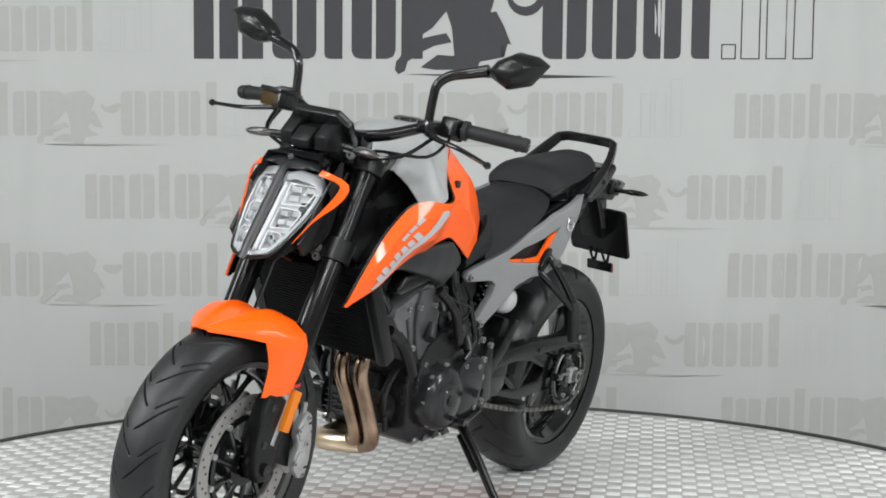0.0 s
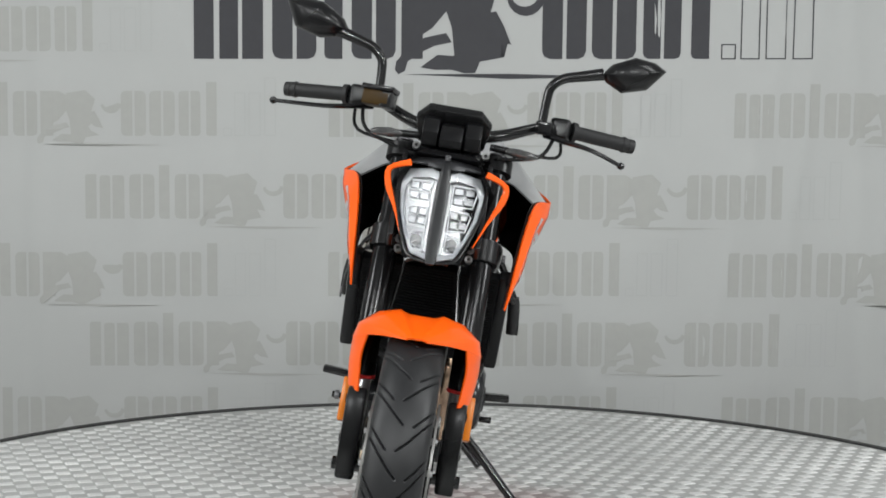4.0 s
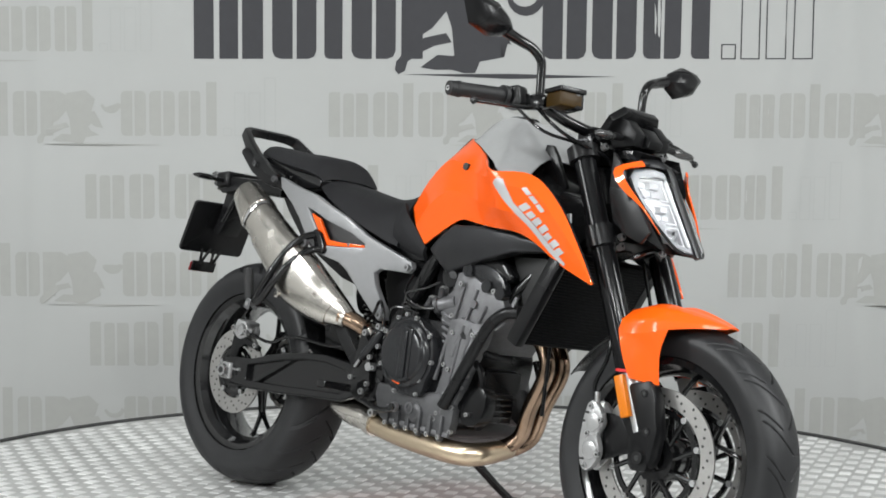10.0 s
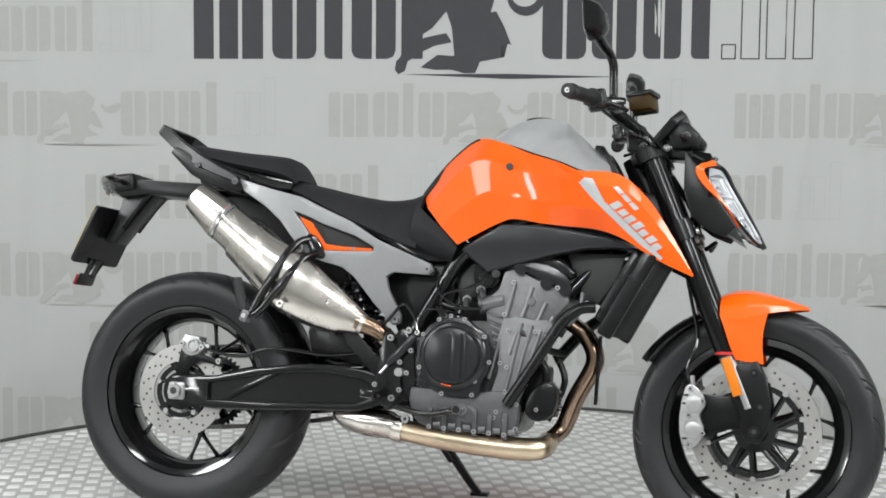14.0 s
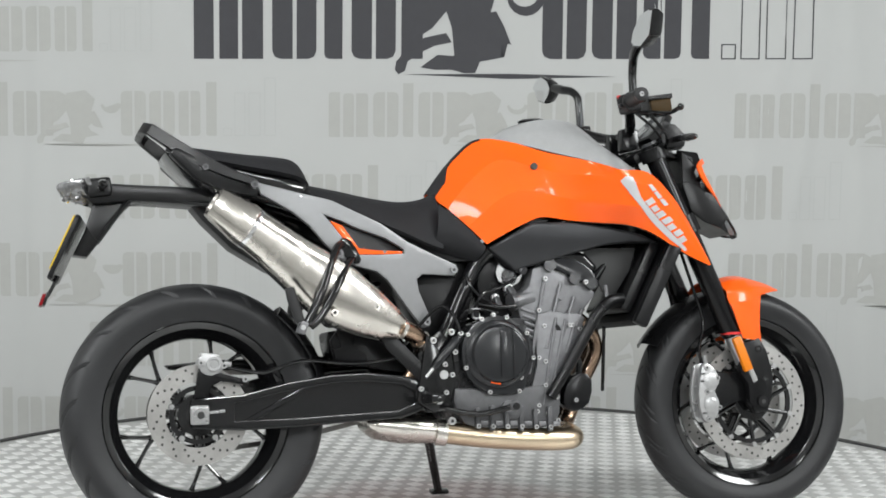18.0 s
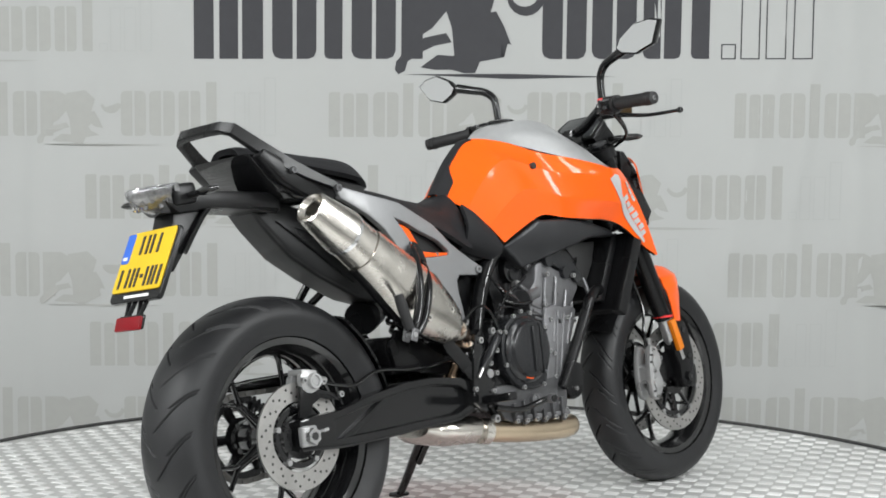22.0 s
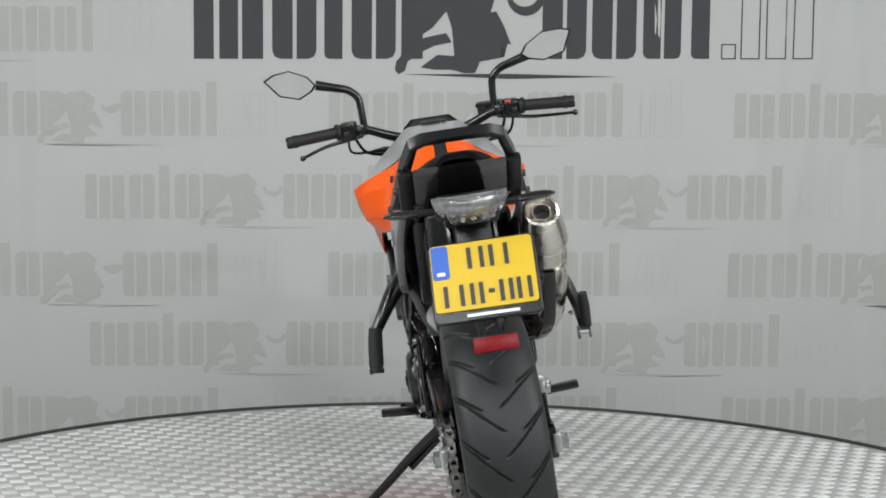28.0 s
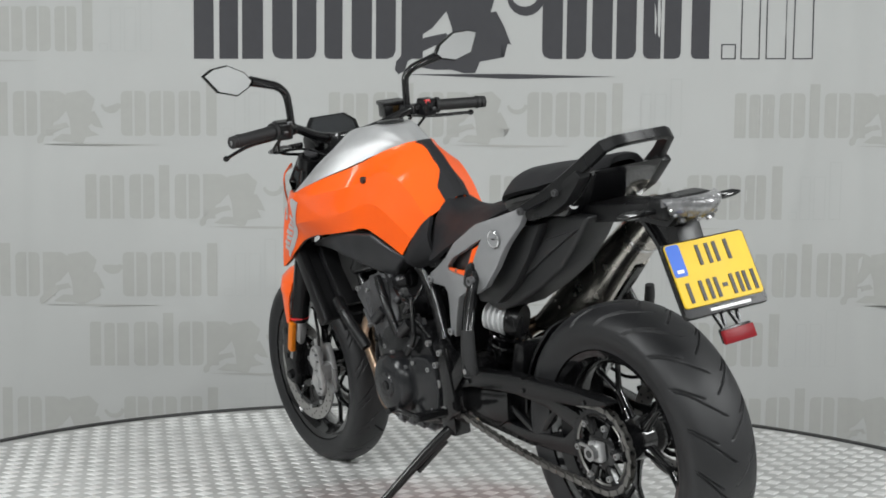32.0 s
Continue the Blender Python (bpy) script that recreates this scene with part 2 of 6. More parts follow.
def sheet(rows, thick, per=4, bm=None, inward=(0, 1, 0), crease=False):
    """A curved panel through a grid of points, given thickness along its normals."""
    rows = [straight(r, per) if crease else spline(r, per) for r in rows]
    cols = [spline(c, per) for c in zip(*rows)]
    g = np.array([[tuple(v) for v in c] for c in cols])
    du, dv = np.gradient(g, axis=0), np.gradient(g, axis=1)
    nn = np.cross(du, dv)
    nn /= np.linalg.norm(nn, axis=2, keepdims=True) + 1e-12
    if (nn.reshape(-1, 3).mean(0) @ np.array(inward)) < 0:
        nn = -nn
    h = g + nn * thick
    a, b = g.shape[:2]
    verts = [tuple(v) for v in g.reshape(-1, 3)] + [tuple(v) for v in h.reshape(-1, 3)]
    faces = []
    N = a * b
    for i in range(a - 1):
        for j in range(b - 1):
            q = (i * b + j, i * b + j + 1, (i + 1) * b + j + 1, (i + 1) * b + j)
            faces.append(q)
            faces.append(tuple(N + k for k in q[::-1]))
    edge = [j for j in range(b)] + [i * b + b - 1 for i in range(1, a)] + [(a - 1) * b + j for j in range(b - 2, -1, -1)] + [i * b for i in range(a - 2, 0, -1)]
    for k in range(len(edge)):
        e, f = edge[k], edge[(k + 1) % len(edge)]
        faces.append((e, N + e, N + f, f))
    me = bpy.data.meshes.new("sheet")
    me.from_pydata(verts, [], faces)
    made = bmesh.new()
    made.from_mesh(me)
    bpy.data.meshes.remove(me)
    return merge(bm, made)


def contour(bm, shift, step=0.016):
    """Cuts a slab into small cells and swells it out of its plane by shift(x, z)."""
    xs, zs = [v.co.x for v in bm.verts], [v.co.z for v in bm.verts]
    for k, (lo, hi) in enumerate(((min(xs), max(xs)), (min(zs), max(zs)))):
        n = int((hi - lo) / step)
        for i in range(1, n):
            q = lo + (hi - lo) * (i + 0.13) / n
            bmesh.ops.bisect_plane(bm, geom=bm.verts[:] + bm.edges[:] + bm.faces[:], dist=1e-6, plane_co=(q, 0, 0) if k == 0 else (0, 0, q), plane_no=(1, 0, 0) if k == 0 else (0, 0, 1))
    for v in bm.verts:
        v.co.y += shift(v.co.x, v.co.z)
    return bm


def mir(pts):
    return [(p[0], -p[1], *p[2:]) for p in pts]


def thing(name, label, category, base=None, group=""):
    ob = new(name)
    ob.empty_display_size = 0.1
    BASES[name] = base or Matrix()
    return tagged(ob, label, category, group)


# ---- the studio: hall, turntable, backdrop ----
def slab(name, size, at, material, label, kind="structure"):
    ob = part(name, block(size, Matrix.Translation(at), 0), material, None, smooth=False)
    return tagged(ob, label, name.split("_")[0], kind=kind)


FLOOR_Z = -0.34
slab("floor", (9.2, 9.4, 0.1), (0, -1.9, FLOOR_Z - 0.05), HALLF, "grey concrete hall floor under the turntable")
slab("wall_north", (9.2, 0.12, 4.0), (0, 2.75, 1.8), WALL, "plain grey hall wall behind the backdrop")
# Added rear wall, side walls and ceiling: unseen, they shape bounce and reflections.
slab("wall_south", (9.2, 0.12, 4.0), (0, -6.55, 1.8), SOUTHW, "unseen pale wall behind the camera, added for reflections")
slab("wall_east", (0.12, 9.2, 4.0), (4.6, -1.9, 1.8), SIDEW, "unseen white side wall, added to bounce light")
slab("wall_west", (0.12, 9.2, 4.0), (-4.6, -1.9, 1.8), SIDEW, "unseen white side wall, added to bounce light")
slab("ceiling", (9.2, 9.4, 0.12), (0, -1.9, 3.86), CEIL, "unseen grey ceiling, added to close the hall")

for at in PANELS:
    lampbox = thing("ceiling_light", "white rectangular ceiling light hanging under the hall ceiling", "ceiling light", group="ceiling lights")
    lampbox.location = (at[0], at[1], at[2] + 0.03)
    part("housing", block((1.56, 0.66, 0.04), Matrix.Translation((0, 0, 0.0)), 0.008), WALL, lampbox)
    for sx in (-0.6, 0.6):
        part("hanger", cyl((sx, 0, 0.02), (sx, 0, 0.475), 0.006, 8), BLACKM, lampbox)
# Bodies of the added softboxes; all stand out of view.
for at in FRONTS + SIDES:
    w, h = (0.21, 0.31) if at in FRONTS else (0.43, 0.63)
    soft = thing("softbox", "unseen white softbox on a stand, added beside the camera" if at in FRONTS else "tall unseen softbox on a stand, added as side fill", "softbox", group="softboxes")
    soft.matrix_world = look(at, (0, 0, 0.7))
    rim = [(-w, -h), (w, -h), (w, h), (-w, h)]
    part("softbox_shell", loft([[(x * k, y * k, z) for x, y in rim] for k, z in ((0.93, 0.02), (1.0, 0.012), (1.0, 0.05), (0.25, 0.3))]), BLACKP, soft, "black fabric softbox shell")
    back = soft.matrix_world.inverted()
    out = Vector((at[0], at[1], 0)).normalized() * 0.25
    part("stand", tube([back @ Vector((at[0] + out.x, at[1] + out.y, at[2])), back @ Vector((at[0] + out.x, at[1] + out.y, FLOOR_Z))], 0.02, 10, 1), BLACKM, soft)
for at in SPOTS:
    can = thing("spot_lamp", "small round black spot lamp under the ceiling", "lamp", group="spot lamps")
    can.matrix_world = look((at[0], at[1], at[2]), (0, 0, 0.6))
    part("can", lathe([(0.125, 0.02), (0.125, 0.16), (0.1, 0.2), (0.02, 0.2)], (0, 0, 0), "Z", 24), BLACKM, can)
    drop = can.matrix_world.inverted()
    part("yoke", tube([drop @ Vector((at[0], at[1] - 0.05, 3.8)), drop @ Vector((at[0], at[1] - 0.05, at[2] + 0.2)), Vector((0, 0, 0.19))], 0.012, 8, 1), BLACKM, can)

RT = 1.715
table = thing("turntable", "round turntable decked with aluminium tread plate", "turntable")
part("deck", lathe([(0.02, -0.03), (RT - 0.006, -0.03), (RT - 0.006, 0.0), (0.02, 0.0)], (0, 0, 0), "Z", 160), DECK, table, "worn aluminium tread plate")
part("edge_trim", lathe([(RT - 0.006, -0.05), (RT + 0.012, -0.05), (RT + 0.012, 0.006), (RT + 0.006, 0.009), (RT - 0.006, 0.006)], (0, 0, 0), "Z", 160, closed=True), RIM, table, "black rubber edge trim")
part("skirt", lathe([(RT - 0.1, FLOOR_Z), (RT - 0.08, FLOOR_Z), (RT - 0.08, -0.03), (RT - 0.1, -0.03)], (0, 0, 0), "Z", 96, closed=True), RIM, table)


def tread_studs():
    """Raised worn lozenge studs on a square grid over the whole deck."""
    pitch, turn = 0.061, radians(63.7)
    verts, faces = [], []
    ring = [(-0.5, -0.46), (-0.46, -0.5), (0.46, -0.5), (0.5, -0.46), (0.5, 0.46), (0.46, 0.5), (-0.46, 0.5), (-0.5, 0.46)]
    n = int(RT / pitch) + 1
    rng = random.Random(4)
    for i in range(-n, n + 1):
        for j in range(-n, n + 1):
            x, y = i * pitch, j * pitch
            if math.hypot(x, y) > RT - 0.035:
                continue
            a = radians(45) + turn
            cx, cy = x * math.cos(turn) - y * math.sin(turn), x * math.sin(turn) + y * math.cos(turn)
            h = 0.0022 + rng.uniform(-0.0003, 0.0003)
            k = len(verts)
            for size, z in ((0.041, 0.0), (0.034, h)):
                for u, v in ring:
                    px, py = u * size, v * size * 0.86
                    verts.append((cx + px * math.cos(a) - py * math.sin(a), cy + px * math.sin(a) + py * math.cos(a), z + (rng.uniform(-0.0002, 0.0002) if z else 0)))
            for s in range(8):
                faces.append((k + s, k + (s + 1) % 8, k + 8 + (s + 1) % 8, k + 8 + s))
            faces.append(tuple(range(k + 8, k + 16)))
    me = bpy.data.meshes.new("tread")
    me.from_pydata(verts, [], faces)
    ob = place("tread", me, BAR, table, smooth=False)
    return tagged(ob, "rows of raised worn tread studs", kind="stuff")


tread_studs()

# the backdrop: a hanging pale sheet with printed plain shapes
BY = 2.05


def fold(x, z):
    """How far the sheet hangs out of its plane."""
    f = 0.006 * math.sin(2.1 * x + 0.6) + 0.004 * math.sin(5.3 * x - 1.1 * z)
    for c, s, w, a in ((1.18, 0.22, 0.05, 0.005), (1.38, 0.12, 0.05, 0.007), (1.62, -0.06, 0.06, 0.010), (0.72, 0.16, 0.06, 0.004), (-1.2, -0.08, 0.08, 0.004), (2.05, 0.05, 0.07, 0.012), (-1.62, 0.03, 0.05, 0.006)):
        d = x - c - s * (z - 0.8)
        f -= 1.7 * a * math.exp(-(d / w) ** 2)
    return f


backdrop = thing("backdrop", "pale grey hanging backdrop sheet printed with dark and faint grey shapes", "backdrop")
tagged(backdrop, kind="structure")


def cloth():
    xs, zs = np.linspace(-3.2, 3.2, 401), np.linspace(FLOOR_Z, 2.9, 30)
    verts = [(x, BY + fold(x, z), z) for z in zs for x in xs]
    n = len(xs)
    faces = [(j * n + i, j * n + i + 1, (j + 1) * n + i + 1, (j + 1) * n + i) for j in range(len(zs) - 1) for i in range(n - 1)]
    back = len(verts)
    verts += [(x, y + 0.004, z) for x, y, z in verts]
    faces += [tuple(back + k for k in f[::-1]) for f in faces]
    me = bpy.data.meshes.new("sheet")
    me.from_pydata(verts, [], faces)
    return me


place("sheet", cloth(), CLOTH, backdrop)
part("top_bar", cyl((-3.25, BY, 2.91), (3.25, BY, 2.91), 0.02, 12), BLACKM, backdrop)


def printed(name, shapes, material, lift=0.0012):
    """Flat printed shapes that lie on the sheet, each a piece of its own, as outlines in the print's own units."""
    for s in shapes:
        bm = bmesh.new()
        pts = []
        for a, b in zip(s, s[1:] + s[:1]):
            k = max(1, int(max(abs(a[0] - b[0]) / 6, abs(a[1] - b[1]) / 30)))
            pts += [(a[0] + (b[0] - a[0]) * i / k, a[1] + (b[1] - a[1]) * i / k) for i in range(k)]
        vs = []
        for u, v in pts:
            x = -0.0205 + (u - 784) * (0.00222 + (441 - v) * 2.4e-8)
            z = 1.548 - 0.002241 * v + x * 0.0099
            vs.append(bm.verts.new((x, BY + fold(x, z) - lift, z)))
        bm.faces.new(vs)
        bmesh.ops.triangulate(bm, faces=bm.faces)
        me = bpy.data.meshes.new(name)
        bm.to_mesh(me)
        bm.free()
        place(name, me, material, backdrop, smooth=False)


def bar(x0, x1, y0, y1, cut=0.0, corners="abcd"):
    """A plain bar, its corners (a top left, b top right, c bottom right, d bottom left) cut round."""
    if not cut:
        return [(x0, y0), (x1, y0), (x1, y1), (x0, y1)]
    q = cut * 0.3
    out = []
    out += [(x0, y0 + cut), (x0 + q, y0 + q), (x0 + cut, y0)] if "a" in corners else [(x0, y0)]
    out += [(x1 - cut, y0), (x1 - q, y0 + q), (x1, y0 + cut)] if "b" in corners else [(x1, y0)]
    out += [(x1, y1 - cut), (x1 - q, y1 - q), (x1 - cut, y1)] if "c" in corners else [(x1, y1)]
    out += [(x0 + cut, y1), (x0 + q, y1 - q), (x0, y1 - cut)] if "d" in corners else [(x0, y1)]
    return out


def bars(x, y, k, h=None):
    """The upright bars of one printed row, with its foot at y, k the size along and h the size up."""
    h = h or k
    b, c = [], 8 * h
    top = y - 150 * h

    def put(x0, x1, t=0.0, corners="abcd", cut=c):
        b.append(bar(x + x0 * k, x + x1 * k, top + t * h, y, cut, corners))
    put(0, 35, 0, "a"), put(45, 78, 4, "ab"), put(85, 122, 4, "b")
    for o in (138, 278, 615, 703):
        put(o, o + 36, 0, "ad", 14 * h), put(o + 43, o + 78, 0, "bc", 14 * h)
    put(230, 262, -30, "d"), put(366, 404, 0, "")
    put(793, 824, 0, "ad", 10 * h), put(830, 860, 0, "bc", 10 * h)
    put(878, 910, -30, "d")
    return b


def emblem(x, y, k, h=None):
    """A plain uneven blotch with a disc above it and a thin line below, in place of the sign's figure."""
    def at(pts):
        return [(x + (a - 700) * k, y + (b - 103) * (h or k)) for a, b in pts]
    out = [at([(712, -47), (768, -47), (795, -30), (790, 20), (765, 50), (745, 62), (722, 90), (712, 103)])]
    out.append(at([(790, -40), (850, -50), (880, -20), (868, 22), (820, 30), (800, 48), (790, 20)]))
    out.append(at([(800, 48), (820, 30), (878, 20), (893, 48), (905, 78), (880, 72), (868, 62), (858, 72), (868, 86), (893, 100), (850, 108), (842, 128), (822, 128), (800, 122), (805, 100)]))
    out.append(at([(702, 108), (722, 84), (752, 66), (790, 58), (800, 74), (770, 80), (745, 92), (722, 108), (718, 124), (706, 130), (700, 122)]))
    out.append(at([(745, 118), (775, 96), (805, 98), (802, 122), (770, 122)]))
    out.append(at([(716, 130), (902, 129), (1092, 134), (902, 138)]))
    disc = [(930 + 34 * math.cos(a), -8 + 36 * math.sin(a)) for a in np.linspace(0.15, 2.9, 9)]
    disc += [(928 + 24 * math.cos(a), -10 + 22 * math.sin(a)) for a in np.linspace(2.9, 0.15, 9)]
    out.append(at(disc))
    return out


def outlined(x0, x1, y0, y1, w=2.2):
    return [bar(x0, x1, y0, y0 + w), bar(x0, x1, y1 - w, y1), bar(x0, x0 + w, y0 + w, y1 - w), bar(x1 - w, x1, y0 + w, y1 - w)]


printed("printed_bar", bars(345, 103, 1.0), PRINT1, 0.0012)
printed("printed_blotch", emblem(700, 103, 1.0), PRINT1, 0.0018)
printed("printed_outline", outlined(1276, 1302, 77, 104) + outlined(1310, 1344, -40, 104) + outlined(1354, 1390, -40, 104) + outlined(1402, 1437, -90, 104), PRINT1)
for rx, ry in ((-355, 90), (-137, 238), (583, 240), (1303, 242), (150, 384), (870, 386), (-137, 522), (583, 522), (1299, 524), (155, 646), (872, 648), (-137, 780), (583, 780), (1295, 782)):
    printed("faint_bar", bars(rx, ry, 0.573, 0.525), PRINT2, 0.0010)
    printed("faint_blotch", emblem(rx + 203, ry, 0.573, 0.525), PRINT2, 0.0016)
    for x0, x1, y0 in ((533, 548, -14), (553, 572, -76), (578, 599, -76), (606, 626, -102)):
        printed("faint_outline", outlined(rx + x0, rx + x1, ry + y0, ry, 1.3), PRINT3, 0.0010)

# ---- the motorcycle; its own space: x ahead of the rear axle, y to its left, z up from the ground ----
LEAN = Matrix.Translation((-0.6752, -0.0805, 0.0108)) @ pose(0, 0, 0, 0, 0, -4.5) @ pose(0, 0, 0, -9.0)
bike = thing("motorcycle", "orange, silver and black naked motorcycle leaning on its side stand", "motorcycle", LEAN)
RC, FC = Vector((0, 0, 0.309)), Vector((1.472, -0.004, 0.287))


def tyre_mesh(name, centre, R, w, pitch, lines):
    """A round-crowned tyre with its grooves cut in as real relief. lines: (start along, run, from, to, half width) in shares of the pitch and of the half width."""
    nu, nv = 1700, 100
    rim = 0.213
    b = R - rim
    us = np.linspace(0, 2 * np.pi, nu, endpoint=False)
    vs = np.linspace(-1, 1, nv)
    ang = vs * radians(118)
    prof_r = rim + 0.012 + (b - 0.012) * np.clip((np.cos(ang * 0.78) - math.cos(radians(92))) / (1 - math.cos(radians(92))), 0, 1) ** 0.72
    prof_y = w * np.sin(ang)
    arc = us[:, None] * R
    lat = prof_y[None, :] + 0 * arc
    depth = np.zeros((nu, nv))
    P = 2 * np.pi * R / round(2 * np.pi * R / pitch)
    for side in (1, -1):
        s = arc + (0.5 * P if side < 0 else 0)
        v = lat * side / w
        for x0, run, lo, hi, width in lines:
            f = np.clip((v - lo) / (hi - lo), 0, 1)
            mid = (x0 + run * (0.7 * f + 0.3 * f * f)) * P
            d = np.abs((s - mid + P / 2) % P - P / 2)
            cut = np.clip((width + 0.0012 - d) / 0.0016, 0, 1) * np.clip((v - lo) / 0.04, 0, 1) * np.clip((hi - v) / 0.04, 0, 1)
            depth = np.maximum(depth, cut * (np.abs(ang)[None, :] < radians(86)))
    rr = prof_r[None, :] - 0.005 * depth
    g = np.stack([centre[0] + rr * np.cos(us)[:, None], centre[1] + lat, centre[2] + rr * np.sin(us)[:, None]], -1)
    idx = np.arange(nu * nv).reshape(nu, nv)
    nxt = np.roll(idx, -1, axis=0)
    faces = np.stack([idx[:, :-1], idx[:, 1:], nxt[:, 1:], nxt[:, :-1]], -1).reshape(-1, 4)
    me = bpy.data.meshes.new(name)
    me.from_pydata(g.reshape(-1, 3).tolist(), [], faces.tolist())
    return me


def wheel(name, c, R, w, rimw, spoke_y, pitch, lines, label, phase, split):
    h = rimw / 2
    prof = [(0.214, -h), (0.222, -h - 0.003), (0.224, -h + 0.006), (0.212, -h + 0.012), (0.2, -h + 0.03), (0.192, 0), (0.2, h - 0.03), (0.212, h - 0.012), (0.224, h - 0.006), (0.222, h + 0.003), (0.214, h),
            (0.207, h - 0.002), (0.196, h - 0.018), (0.186, h - 0.03), (0.182, 0), (0.186, -h + 0.03), (0.196, -h + 0.018), (0.207, -h + 0.002)]
    rim = part(name, lathe(prof, c, "Y", 96, closed=True), GLOSSB, bike, label)
    tyre = place("tyre", tyre_mesh("tyre", c, R, w, pitch, lines), RUBBER, rim, "black road tyre with slanted grooves")
    part("hub", lathe([(0.02, -h - 0.012), (0.035, -h - 0.01), (0.045, -h + 0.012), (0.05, 0), (0.045, h - 0.012), (0.035, h + 0.01), (0.02, h + 0.012)], c, "Y", 32), GLOSSB, rim)
    for k in range(5):
        a = 2 * math.pi * k / 5 + phase
        at = lambda r, t, yy=0.0: c + Vector((r * math.cos(t), yy, r * math.sin(t)))
        bm = tube([at(0.04, a), at(0.08, a, spoke_y), at(0.118, a, spoke_y)], [0.018, 0.0115, 0.0095], 10, 3, flat=1.1)
        for d in (-1, 1):
            p = [at(0.108, a, spoke_y), at(0.128, a + d * split * 0.3, spoke_y), at(0.165, a + d * split * 0.8, spoke_y * 0.6), at(0.18, a + d * split * 0.95), at(0.19, a + d * split * 1.02)]
            bm = tube(p, [0.0075, 0.0055, 0.0048, 0.0065, 0.013], 10, 4, flat=1.5, bm=bm)
        part("spoke", bm, GLOSSB, rim)
    return rim


REAR_LINES = [(0.0, -0.95, -0.04, 0.97, 0.0017), (0.5, -0.55, 0.4, 0.985, 0.0016)]
FRONT_LINES = [(0.0, 0.75, -0.08, 0.95, 0.0017), (0.5, 0.5, 0.35, 0.97, 0.0016)]
rear = wheel("rear_wheel", RC, 0.3195, 0.09, 0.145, 0.0, 0.098, REAR_LINES, "gloss black rear wheel with five forked spokes", radians(-80), 0.226)
front = wheel("front_wheel", FC, 0.301, 0.061, 0.095, 0.0, 0.108, FRONT_LINES, "gloss black front wheel with five forked spokes", radians(25), 0.31)


def brake_disc(parent, c, y, ro, ri, holes, bolts, bolt_r, carrier):
    """A drilled disc on its carrier with its rivets."""
    n = 120
    prof = [(ri, y - 0.0025), (ro, y - 0.0025), (ro, y + 0.0025), (ri, y + 0.0025)]
    disc = part("brake_disc", lathe(prof, c, "Y", n, closed=True), ROTOR, parent, "drilled steel brake disc")
    # Black discs on the steel stand for the shade in its drilled holes.
    hole = cyl((0, -0.003, 0), (0, 0.003, 0), 0.0032, 8)
    me = bpy.data.meshes.new("hole_disc")
    hole.to_mesh(me)
    hole.free()
    for k in range(holes):
        a = 2 * math.pi * k / holes
        rr = ri + (ro - ri) * (0.25 + 0.25 * (k % 3))
        place("hole_disc", me, INK, parent, at=Matrix.Translation(c + Vector((rr * math.cos(a), y, rr * math.sin(a)))))
    part("disc_carrier", lathe([(0.03, y - 0.008), (0.05, y - 0.006), (0.05, y + 0.006), (0.03, y + 0.008)], c, "Y", 40, closed=True), carrier, parent)
    part("carrier_ring", lathe([(ri - 0.02, y - 0.003), (ri - 0.008, y - 0.003), (ri - 0.008, y + 0.003), (ri - 0.02, y + 0.003)], c, "Y", 60, closed=True), carrier, parent)
    for k in range(bolts):
        a = 2 * math.pi * k / bolts + 0.3
        p, q = (c + Vector((r * math.cos(a + t), y, r * math.sin(a + t))) for r, t in ((0.046, -0.2), (ri - 0.01, 0.0)))
        part("carrier_arm", cyl(p, q, 0.006, 8), carrier, parent)
    for k in range(bolts):
        a = 2 * math.pi * k / bolts + 0.3
        p = c + Vector((bolt_r * math.cos(a), y, bolt_r * math.sin(a)))
        part("disc_rivet", cyl(p - Vector((0, 0.008, 0)), p + Vector((0, 0.008, 0)), 0.0068, 12, 0.0015), BOLT, parent)
    return disc


brake_disc(rear, RC, -0.098, 0.12, 0.078, 48, 5, 0.067, BLACKM)
brake_disc(front, FC, -0.068, 0.155, 0.12, 54, 10, 0.114, BLACKM)
brake_disc(front, FC, 0.068, 0.155, 0.12, 54, 10, 0.114, BLACKM)


def bolt(parent, p, r=0.008, h=0.006, axis=(0, -1, 0), material=None, name="bolt"):
    """A round socket bolt; a black disc on it stands for the shade in its recess."""
    p, a = Vector(p), Vector(axis).normalized()
    head = part(name, cyl(p - a * 0.004, p + a * h, r, 14, r * 0.25), material or BOLT, parent)
    part("socket", cyl(p + a * (h - 0.001), p + a * (h + 0.0006), r * 0.48, 6), INK, head)
    return head


# front fork and triple clamps
RAKE = 0.4215


def fork_x(z):
    return 1.385 + (0.51 - z) * RAKE


